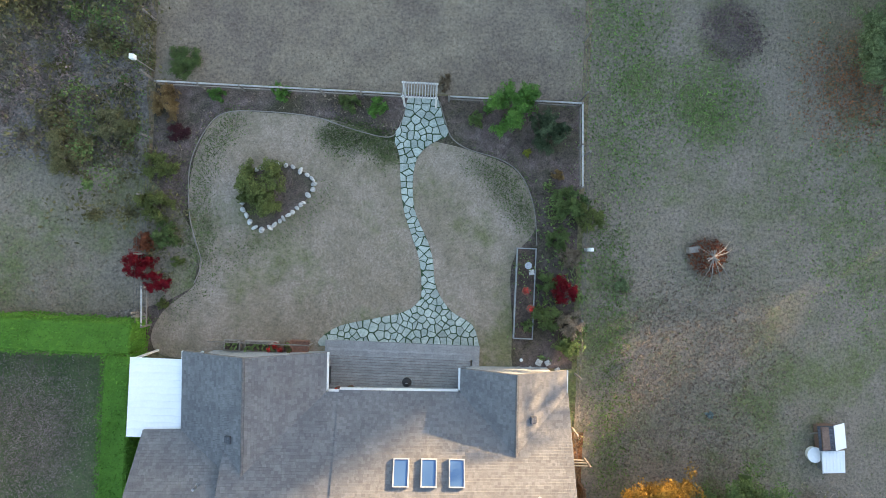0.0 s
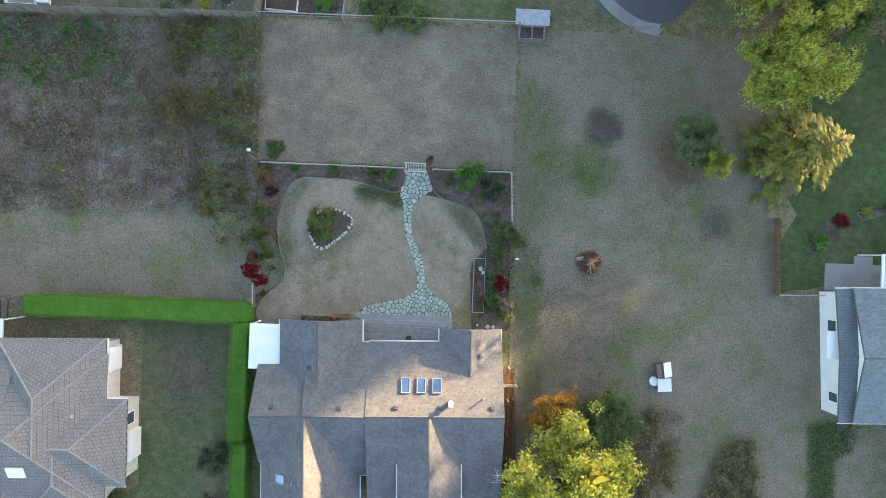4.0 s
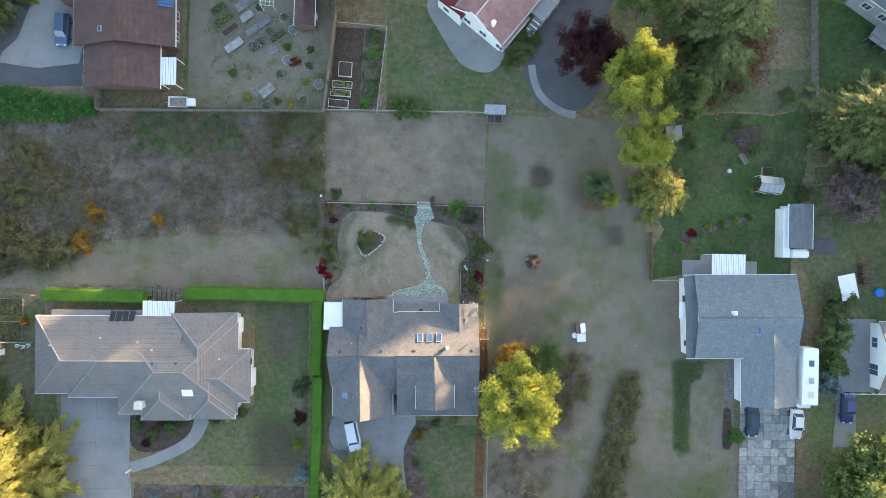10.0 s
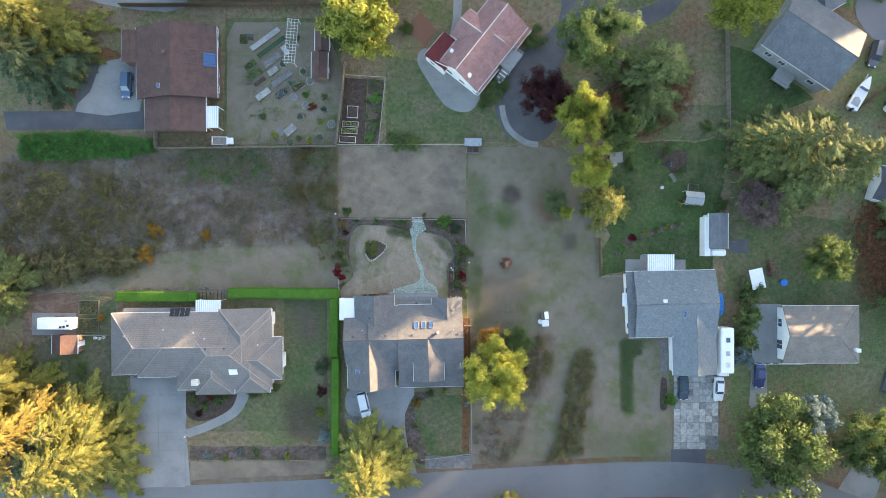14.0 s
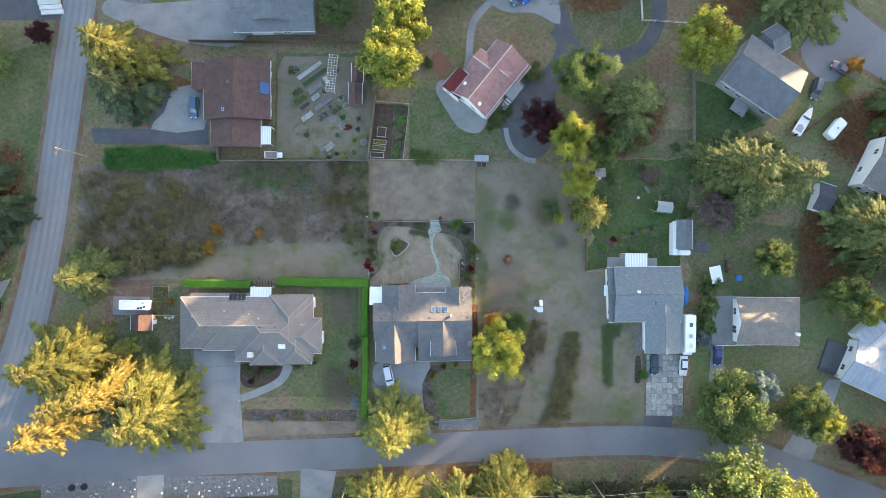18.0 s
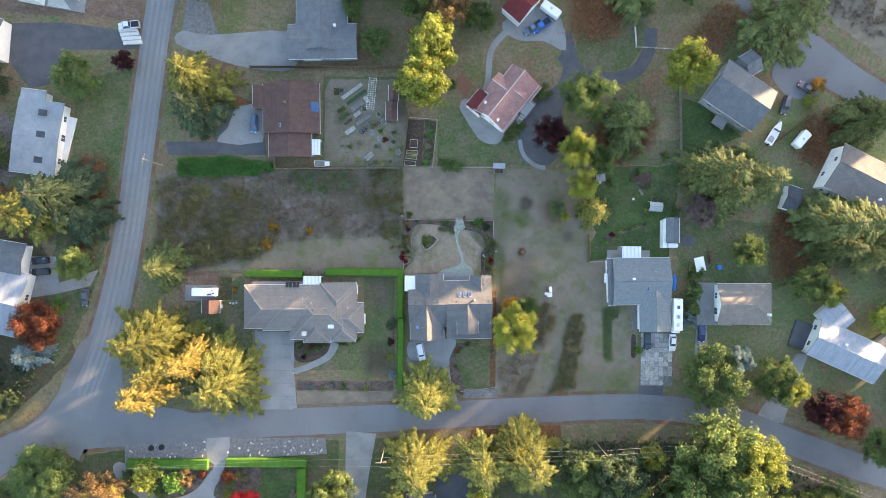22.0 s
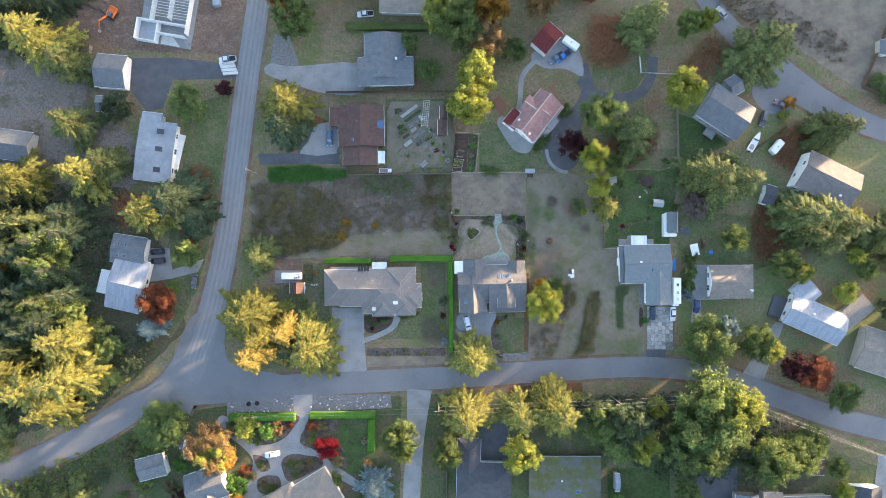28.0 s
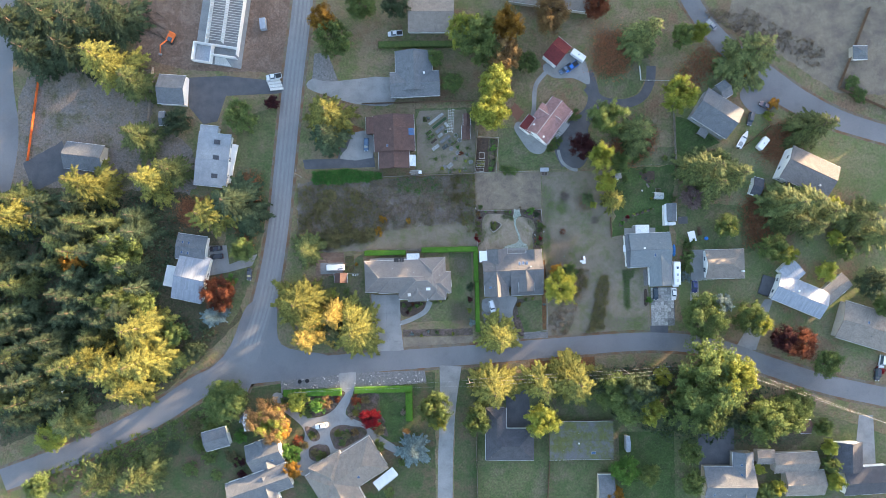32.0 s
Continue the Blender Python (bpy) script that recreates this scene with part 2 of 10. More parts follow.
M["moss_roof"] = mat("mossy_roof", (0.105, 0.118, 0.035), (0.085, 0.09, 0.035), 1.2, 0.95, 0.6, 5.0, col3=(0.115, 0.115, 0.122), big=6.0, rag=0.4)
M["flat_roof"] = mat("pale_flat_roof", (0.3, 0.32, 0.34), (0.25, 0.27, 0.29), 2.0, 0.7, 0.1, 6.0, col3=(0.22, 0.24, 0.26), big=5)


def leaf(name, col, col2, size=1.5, trans=0.3, island=0.34):
    return mat(name, col, col2, size, 0.75, 0.0, 2.5, vary=0.2, island=island, trans=trans, spec=0.15)


# needle colours carry light: cedar is the sunlit tone, fir_dark the shaded one
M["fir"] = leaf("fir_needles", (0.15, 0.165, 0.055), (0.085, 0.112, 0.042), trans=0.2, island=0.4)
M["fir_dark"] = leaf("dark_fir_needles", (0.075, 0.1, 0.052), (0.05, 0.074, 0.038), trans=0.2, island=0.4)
M["cedar"] = leaf("sun_toned_cedar_fronds", (0.24, 0.225, 0.05), (0.14, 0.15, 0.042), trans=0.2, island=0.42)
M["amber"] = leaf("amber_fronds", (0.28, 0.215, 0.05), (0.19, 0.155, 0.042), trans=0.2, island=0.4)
M["lime"] = leaf("lime_leaves", (0.31, 0.32, 0.055), (0.21, 0.26, 0.055))
M["leafgreen"] = leaf("green_leaves", (0.15, 0.19, 0.06), (0.1, 0.15, 0.05))
M["bright"] = leaf("bright_green_leaves", (0.125, 0.245, 0.048), (0.09, 0.19, 0.04))
M["yellow"] = leaf("yellow_leaves", (0.4, 0.38, 0.055), (0.24, 0.28, 0.055))
M["gold"] = leaf("golden_leaves", (0.36, 0.2, 0.03), (0.22, 0.13, 0.03))
M["scrub"] = leaf("scrub_leaves", (0.19, 0.165, 0.085), (0.14, 0.135, 0.06))
M["frame_grey"] = mat("grey_frame", (0.3, 0.31, 0.32), (0.25, 0.26, 0.27), 0.5, 0.5, 0.05, 9.0)
M["rust"] = leaf("rust_leaves", (0.2, 0.07, 0.03), (0.14, 0.05, 0.03))
M["plum"] = leaf("plum_leaves", (0.045, 0.018, 0.022), (0.075, 0.025, 0.025))
M["scarlet"] = leaf("scarlet_leaves", (0.25, 0.014, 0.02), (0.15, 0.01, 0.018))
M["sage"] = leaf("sage_leaves", (0.18, 0.22, 0.1), (0.12, 0.16, 0.07))
M["bareplum"] = leaf("bare_plum_twigs", (0.15, 0.1, 0.095), (0.18, 0.14, 0.13))
M["heath"] = leaf("dry_heath_stems", (0.3, 0.225, 0.2), (0.23, 0.17, 0.15))
M["olivescrub"] = leaf("olive_scrub_leaves", (0.175, 0.15, 0.068), (0.13, 0.12, 0.052))
M["silver"] = leaf("silver_leaves", (0.2, 0.27, 0.27), (0.15, 0.2, 0.2))
M["hedge"] = mat("hedge_leaves", (0.105, 0.235, 0.03), (0.085, 0.19, 0.026), 1.5, 0.75, 0.0, 2.5, vary=0.1, island=0.28, trans=0.2, spec=0.15, rag=0.15)
M["olivebush"] = leaf("olive_bush_leaves", (0.15, 0.165, 0.05), (0.1, 0.12, 0.036))
M["tanbush"] = leaf("tan_bush_leaves", (0.26, 0.17, 0.07), (0.18, 0.12, 0.06))
M["bramble"] = leaf("bramble_leaves", (0.24, 0.185, 0.12), (0.25, 0.2, 0.155))
M["twig"] = mat("dead_twigs", (0.2, 0.16, 0.12), (0.13, 0.1, 0.08), 0.3, 0.95, 0.2, 10.0, island=0.3)
M["flower"] = leaf("red_flowers", (0.5, 0.05, 0.04), (0.35, 0.09, 0.06))
M["laurel"] = leaf("laurel_leaves", (0.09, 0.22, 0.05), (0.06, 0.16, 0.035))
M["wire"] = mat("rusty_wire", (0.12, 0.11, 0.1), (0.09, 0.08, 0.075), 0.5, 0.7, 0.0, 9.0)
M["lushgrass"] = leaf("lush_grass", (0.15, 0.22, 0.06), (0.11, 0.17, 0.05), 1.0)
M["deepgrass"] = leaf("deep_green_grass", (0.075, 0.125, 0.036), (0.055, 0.1, 0.03), 1.0)
M["redneedle"] = leaf("red_needles", (0.3, 0.13, 0.06), (0.22, 0.11, 0.06), 1.0)
M["earth"] = leaf("brown_earth_litter", (0.21, 0.155, 0.12), (0.17, 0.13, 0.1), 1.0)
M["cap_tile"] = mat("ridge_tile", (0.3, 0.285, 0.27), (0.25, 0.235, 0.22), 0.5, 0.85, 0.2, 9.0)
M["cap_dark"] = mat("ridge_shingle", (0.11, 0.108, 0.108), (0.09, 0.088, 0.09), 0.3, 0.9, 0.2, 9.0)
M["eastgrass"] = mat("reddish_garden_grass", (0.17, 0.155, 0.085), (0.145, 0.148, 0.07), 2.0, 0.95, 0.6, 5.0, col3=(0.105, 0.14, 0.048), big=11, col4=(0.2, 0.125, 0.078), rag=0.6)
# garden grass darkened, the gardens' shade put into its colour
M["shade_grass"] = mat("shade_toned_garden_grass", (0.075, 0.085, 0.038), (0.1, 0.09, 0.05), 2.2, 0.95, 0.6, 5.0, col3=(0.05, 0.08, 0.026), big=8, col4=(0.12, 0.085, 0.055), rag=0.6)


# ---- building tools ----
def mesh_of(bm, name, materials=()):
    me = bpy.data.meshes.new(name)
    bm.normal_update()
    bm.to_mesh(me)
    bm.free()
    for k in materials:
        me.materials.append(M[k])
    return me


def thing(name, label, category, m=None, group="", kind=""):
    ob = new(name)
    ob.empty_display_size = 0.3
    if m is not None:
        ob.matrix_basis = m
    return tagged(ob, label, category, group, kind)


def part(name, bm, material, parent, label="", m=None):
    """Links a bmesh (or a mesh) as one mesh object under a thing or a part."""
    me = bm if isinstance(bm, bpy.types.Mesh) else mesh_of(bm, name, (material,))
    ob = new(name, me)
    ob.parent = parent
    if m is not None:
        ob.matrix_basis = m
    if label:
        ob["label"] = label
    return ob


def single(name, bm, material, label, category, m=None, group="", kind=""):
    """A thing or piece of the setting that is one mesh."""
    me = bm if isinstance(bm, bpy.types.Mesh) else mesh_of(bm, name, (material,) if isinstance(material, str) else material)
    ob = new(name, me)
    if m is not None:
        ob.matrix_basis = m
    return tagged(ob, label, category, group, kind)


def box(bm, x0, y0, z0, x1, y1, z1, bevel=0.0, m=None, mi=0):
    vs = [bm.verts.new(v) for v in ((x0, y0, z0), (x1, y0, z0), (x1, y1, z0), (x0, y1, z0), (x0, y0, z1), (x1, y0, z1), (x1, y1, z1), (x0, y1, z1))]
    fs = [bm.faces.new([vs[i] for i in q]) for q in ((3, 2, 1, 0), (4, 5, 6, 7), (0, 1, 5, 4), (1, 2, 6, 5), (2, 3, 7, 6), (3, 0, 4, 7))]
    for f in fs:
        f.material_index = mi
    if m is not None:
        bmesh.ops.transform(bm, matrix=m, verts=vs)
    if bevel:
        es = {e for f in fs for e in f.edges}
        bmesh.ops.bevel(bm, geom=list(es), offset=bevel, segments=1, affect="EDGES")
    return bm


def boxed(x0, y0, z0, x1, y1, z1, bevel=0.0):
    return box(bmesh.new(), x0, y0, z0, x1, y1, z1, bevel)


def tube(bm, a, b, r0, r1=None, n=6):
    a, b = Vector(a), Vector(b)
    q = (b - a).to_track_quat("Z", "Y")
    r1 = r0 if r1 is None else r1
    ra = [bm.verts.new(a + q @ Vector((r0 * math.cos(2 * math.pi * i / n), r0 * math.sin(2 * math.pi * i / n), 0))) for i in range(n)]
    rb = [bm.verts.new(b + q @ Vector((r1 * math.cos(2 * math.pi * i / n), r1 * math.sin(2 * math.pi * i / n), 0))) for i in range(n)]
    for i in range(n):
        bm.faces.new((ra[i], ra[(i + 1) % n], rb[(i + 1) % n], rb[i]))
    bm.faces.new(rb), bm.faces.new(ra[::-1])
    return bm


def curve_pts(pts, n=6, closed=False):
    """Smooth line through a few points."""
    P = [Vector((*p, 0)) for p in pts]
    k = len(P)
    out = []
    for i in range(k if closed else k - 1):
        g = (lambda j: P[j % k]) if closed else (lambda j: P[min(max(j, 0), k - 1)])
        a, b, c, d = g(i - 1), g(i), g(i + 1), g(i + 2)
        for s in range(n):
            t = s / n
            out.append(0.5 * (2 * b + (c - a) * t + (2 * a - 5 * b + 4 * c - d) * t * t + (3 * b - a - 3 * c + d) * t ** 3))
    if not closed:
        out.append(P[-1])
    return [(v.x, v.y) for v in out]


def wobble(pts, amount, size=1.5):
    """Uneven edge of a worn or planted area: splits long sides and shifts the points a little."""
    out = []
    for i, p in enumerate(pts):
        q = pts[(i + 1) % len(pts)]
        d = math.hypot(q[0] - p[0], q[1] - p[1])
        n = max(1, int(d / size))
        for s in range(n):
            x, y = p[0] + (q[0] - p[0]) * s / n, p[1] + (q[1] - p[1]) * s / n
            v = noise.noise_vector(Vector((x * 0.6, y * 0.6, 3.1)))
            out.append((x + v.x * amount, y + v.y * amount))
    return out


def slab(pts, z0, z1):
    """A flat piece of that outline from z0 to z1."""
    bm = bmesh.new()
    area = sum(p[0] * q[1] - q[0] * p[1] for p, q in zip(pts, pts[1:] + pts[:1]))
    pts = pts if area > 0 else pts[::-1]
    lo = [bm.verts.new((x, y, z0)) for x, y in pts]
    hi = [bm.verts.new((x, y, z1)) for x, y in pts]
    n = len(pts)
    for i in range(n):
        bm.faces.new((lo[i], lo[(i + 1) % n], hi[(i + 1) % n], hi[i]))
    f = bm.faces.new(hi)
    f.normal_update()
    bmesh.ops.triangulate(bm, faces=[f])
    return bm


def zone(name, pts, material, z, label, category="ground", smooth=0, rough=0.0):
    """A patch of the setting, a low sheet of its own on the ground."""
    if smooth:
        pts = curve_pts(pts, smooth, True)
    if rough:
        pts = wobble(pts, rough)
    return single(name, slab(pts, -0.2, z), material, label, category, kind="structure")


def rect(x0, y0, x1, y1):
    return [(x0, y0), (x1, y0), (x1, y1), (x0, y1)]


def ribbon(name, pts, widths, material, z, label, category="road", n=8, crown=0.0):
    """A road or path of changing width along a smooth line."""
    k = len(pts)
    widths = [widths] * k if isinstance(widths, (int, float)) else widths
    line = curve_pts(pts, n)
    wline = [w for w, _ in curve_pts([(w, 0) for w in widths], n)]
    bm = bmesh.new()
    rows = []
    for i, (x, y) in enumerate(line):
        a, b = line[max(i - 1, 0)], line[min(i + 1, len(line) - 1)]
        d = Vector((b[0] - a[0], b[1] - a[1])).normalized()
        nrm = Vector((-d.y, d.x))
        rows.append([bm.verts.new((x + nrm.x * s * wline[i] / 2, y + nrm.y * s * wline[i] / 2, zz)) for s, zz in ((-1.0, -0.2), (-1.0, z), (-0.5, z + crown * 0.7), (0, z + crown), (0.5, z + crown * 0.7), (1.0, z), (1.0, -0.2))])
    for r, q in zip(rows, rows[1:]):
        for i in range(6):
            bm.faces.new((r[i], r[i + 1], q[i + 1], q[i]))
    bmesh.ops.recalc_face_normals(bm, faces=bm.faces)
    return single(name, bm, material, label, category, kind="structure")


# ---- houses ----
def wing_frame(ax, ay, bx, by):
    """Frame whose x runs along the eave from a to b; y points to its left."""
    return pose(ax, ay, 0, 0, 0, math.degrees(math.atan2(by - ay, bx - ax)))


def wing(house, ax, ay, bx, by, w, eave, pitch, roof, wall, ends="gg", over=0.45, ridge_off=0.5, thick=0.18, base=0.0):
    """A block with a pitched roof: eave line a to b, depth w to its left, ridge along it; ends g (gable) or h (hip)."""
    m = wing_frame(ax, ay, bx, by)
    L = math.hypot(bx - ax, by - ay)
    rv = w * ridge_off
    rz = eave + pitch * min(rv, w - rv)
    i0 = rv if ends[0] == "h" else 0.0
    i1 = rv if ends[1] == "h" else 0.0
    if i0 + i1 > L - 0.2:
        i0, i1 = i0 * (L - 0.2) / (i0 + i1), i1 * (L - 0.2) / (i0 + i1)
    bm = bmesh.new()
    top = [bm.verts.new(v) for v in ((0, 0, eave), (L, 0, eave), (L, w, eave), (0, w, eave), (i0, rv, rz), (L - i1, rv, rz))]
    bot = [bm.verts.new(v.co + Vector((0, 0, -thick))) for v in top]
    faces = [(0, 1, 5, 4), (2, 3, 4, 5)]
    for f in faces:
        bm.faces.new([top[i] for i in f]), bm.faces.new([bot[i] for i in f][::-1])
    for e, (p, q, r) in (("0", (3, 0, 4)), ("1", (1, 2, 5))):
        if ends[int(e)] == "h":
            bm.faces.new((top[p], top[q], top[r])), bm.faces.new((bot[r], bot[q], bot[p]))
            bm.faces.new((bot[p], bot[q], top[q], top[p]))
        else:
            bm.faces.new((bot[p], bot[r], top[r], top[p])), bm.faces.new((bot[r], bot[q], top[q], top[r]))
    bm.faces.new((bot[0], bot[1], top[1], top[0])), bm.faces.new((bot[2], bot[3], top[3], top[2]))
    bmesh.ops.recalc_face_normals(bm, faces=bm.faces)
    rf = part("roof", bm, roof, house, m=m)
    bm = bmesh.new()
    o = over
    z = eave - 0.1
    vs = [bm.verts.new(v) for v in ((o, o, base), (L - o, o, base), (L - o, w - o, base), (o, w - o, base), (o, o, z), (L - o, o, z), (L - o, w - o, z), (o, w - o, z))]
    for q in ((3, 2, 1, 0), (0, 1, 5, 4), (1, 2, 6, 5), (2, 3, 7, 6), (3, 0, 4, 7), (4, 5, 6, 7)):
        bm.faces.new([vs[i] for i in q])
    for k, xa in ((0, o), (1, L - o - 0.12)):
        if ends[k] == "g":
            zt = rz - 0.14
            a = [bm.verts.new(v) for v in ((xa, o, z), (xa, w - o, z), (xa, rv, zt))]
            b = [bm.verts.new(v.co + Vector((0.12, 0, 0))) for v in a]
            bm.faces.new(a[::-1]), bm.faces.new(b)
            for i in range(3):
                bm.faces.new((a[i], a[(i + 1) % 3], b[(i + 1) % 3], b[i]))
    bmesh.ops.recalc_face_normals(bm, faces=bm.faces)
    wl = part("wall", bm, wall, house, m=m)
    # gutters on the eaves, caps on ridge and hips
    for v in (-0.1, w + 0.0):
        part("gutter", boxed(0.02, v, eave - thick - 0.06, L - 0.02, v + 0.1, eave - thick + 0.07), "white", rf)
    caps = [((i0, rv, rz), (L - i1, rv, rz))]
    if ends[0] == "h":
        caps += [((0, 0, eave), (i0, rv, rz)), ((0, w, eave), (i0, rv, rz))]
    if ends[1] == "h":
        caps += [((L, 0, eave), (L - i1, rv, rz)), ((L, w, eave), (L - i1, rv, rz))]
    bm = bmesh.new()
    for a, b in caps:
        if (Vector(a) - Vector(b)).length > 0.3:
            tube(bm, Vector(a) + Vector((0, 0, -0.02)), Vector(b) + Vector((0, 0, -0.02)), 0.09, n=5)
    part("ridge_cap", bm, {"roof_red": "offwhite", "roof_tile": "cap_tile", "roof_main": "cap_dark"}.get(roof, roof), rf)
    house_wing = {"house": house, "m": m, "L": L, "w": w, "o": o, "wall": wl, "roof": rf, "eave": eave, "rv": rv, "rz": rz, "pitch": pitch}
    return house_wing


def win(wg, side, u, z, w, h, door=False, frame_mat="white"):
    """A window or door on side s, n, w or e of a wing, u metres along it from its start."""
    o, L, W = wg["o"], wg["L"], wg["w"]
    rot = {"s": pose(o, o, 0, 0, 0, 0), "e": pose(L - o, o, 0, 0, 0, 90), "n": pose(L - o, W - o, 0, 0, 0, 180), "w": pose(o, W - o, 0, 0, 0, -90)}[side]
    m = rot @ pose(u, 0, z)
    bm = bmesh.new()
    for x0, x1, z0, z1 in ((0, w, 0, 0.09), (0, w, h - 0.09, h), (0, 0.09, 0.09, h - 0.09), (w - 0.09, w, 0.09, h - 0.09)):
        box(bm, x0, -0.07, z0, x1, 0.02, z1)
    if not door and w > 1.3:
        box(bm, w / 2 - 0.03, -0.06, 0.09, w / 2 + 0.03, 0.02, h - 0.09)
    f = part("door" if door else "window", bm, frame_mat, wg["house"], m=wg["m"] @ m)
    ob = new("panel" if door else "pane", mesh_of(boxed(0.09, -0.03, 0.09, w - 0.09, 0.01, h - 0.09), "pane", (frame_mat if door else "glass",)))
    ob.parent = f
    return f


def on_roof(wg, u, v, lift=0.0):
    """A frame on the roof of a wing, lying in its slope, u along and v across."""
    rv, rz, e = wg["rv"], wg["rz"], wg["eave"]
    k = (rz - e) / rv if v <= rv else (rz - e) / (wg["w"] - rv)
    if v <= rv:
        return pose(u, v, e + k * v + lift, math.degrees(math.atan(k)), 0, 0)
    return pose(u, v, e + k * (wg["w"] - v) + lift, -math.degrees(math.atan(k)), 0, 0)


def skylight(wg, u, v, w=0.6, h=1.2):
    m = wg["m"] @ on_roof(wg, u, v)
    bm = bmesh.new()
    for x0, y0, x1, y1 in ((0, 0, w, 0.06), (0, h - 0.06, w, h), (0, 0.06, 0.06, h - 0.06), (w - 0.06, 0.06, w, h - 0.06)):
        box(bm, x0, y0, -0.02, x1, y1, 0.14)
    f = part("skylight", bm, "frame_grey", wg["house"], "grey-framed roof skylight", m)
    return part("pane", boxed(0.06, 0.06, 0.0, w - 0.06, h - 0.06, 0.1), "skyglass", f, "blue-tinted glass pane")


def roof_vent(wg, u, v, s=0.35, material="roof_dark"):
    bm = boxed(-s / 2, -s / 2, -0.05, s / 2, s / 2, 0.14, 0.03)
    return part("roof_vent", bm, material, wg["roof"], m=on_roof(wg, u, v))


def pipe(wg, u, v, r=0.06, h=0.5):
    z = (on_roof(wg, u, v)).translation
    bm = bmesh.new()
    tube(bm, (0, 0, -0.1), (0, 0, h), r, n=8)
    tube(bm, (0, 0, -0.05), (0, 0, 0.08), r * 1.9, r * 1.2, 8)
    return part("vent_pipe", bm, "steel", wg["roof"], m=Matrix.Translation(z))


def chimney(wg, u, v, s=0.7, h=1.2, material="white"):
    z = on_roof(wg, u, v).translation
    bm = boxed(-s / 2, -s / 2, -0.6, s / 2, s / 2, h, 0.02)
    box(bm, -s / 2 - 0.06, -s / 2 - 0.06, h + 0.002, s / 2 + 0.06, s / 2 + 0.06, h + 0.1)
    tube(bm, (0, 0, h + 0.1), (0, 0, h + 0.4), 0.13, n=8)
    return part("chimney", bm, material, wg["roof"], m=Matrix.Translation(z))


# ---- kinds of things ----
def leaf_card(bm, c, n, s, r):
    """One leaf spray: a bent pair of triangles."""
    n = n.normalized()
    a = n.orthogonal().normalized()
    a.rotate(Matrix.Rotation(r, 3, n))
    b = n.cross(a)
    v = [bm.verts.new(c + a * s), bm.verts.new(c + b * s * 0.45 - n * s * 0.15), bm.verts.new(c - a * s * 0.8), bm.verts.new(c - b * s * 0.45 - n * s * 0.15)]
    bm.faces.new((v[0], v[1], v[2]))
    bm.faces.new((v[0], v[2], v[3]))


def share(name, me, parent, m):
    ob = new(name, me)
    ob.parent = parent
    ob.matrix_basis = m
    return ob


def fence(ax, ay, bx, by, h, kind, label, material="wood", group="fences", step=None):
    """A straight fence from a to b: 'wire' on posts, 'rail' with a top rail, or 'board' with upright boards."""
    L = math.hypot(bx - ax, by - ay)
    root = thing("fence", label, "fence", wing_frame(ax, ay, bx, by), group)
    step = step or (2.4 if kind != "wire" else 3.0)
    n = max(1, round(L / step))
    post = mesh_of(boxed(-0.05, -0.05, 0, 0.05, 0.05, h + 0.08, 0.012), "post", (material,))
    for i in range(n + 1):
        share("post", post, root, pose(L * i / n, 0.0, 0, rng0.uniform(-2, 2), rng0.uniform(-2, 2), 0))
    if kind == "board":
        for z in (0.3, h - 0.25):
            part("rail", boxed(0.0, 0.06, z, L, 0.1, z + 0.09), material, root)
        board = mesh_of(boxed(0, 0.102, 0.03, 0.14, 0.125, h, 0.006), "board", (material,))
        k = int(L / 0.152)
        for i in range(k):
            share("board", board, root, pose(0.01 + i * L / k, 0, rng0.uniform(-0.03, 0.03), 0, rng0.uniform(-0.6, 0.6), 0))
    elif kind == "rail":
        part("rail", boxed(-0.06, -0.045, h, L + 0.06, 0.045, h + 0.05, 0.012), "pale_wood", root, "weathered pale top rail")
        part("rail", boxed(0, -0.02, h * 0.45, L, 0.02, h * 0.45 + 0.09), material, root)
        bm = bmesh.new()
        for z in (0.2, 0.35, 0.65, 0.8):
            tube(bm, (0, 0, h * z), (L, 0, h * z), 0.006, n=3)
        part("wire", bm, "wire", root)
    else:
        bm = bmesh.new()
        for z in (0.25, 0.5, 0.75, 0.98):
            tube(bm, (0, 0.055, h * z), (L, 0.055, h * z), 0.008, n=3)
        for i in range(int(L / 0.6)):
            tube(bm, (0.3 + i * 0.6, 0.055, 0.05), (0.3 + i * 0.6, 0.055, h), 0.005, n=3)
        part("wire", bm, "wire", root)
    return root


rng0 = random.Random(5)


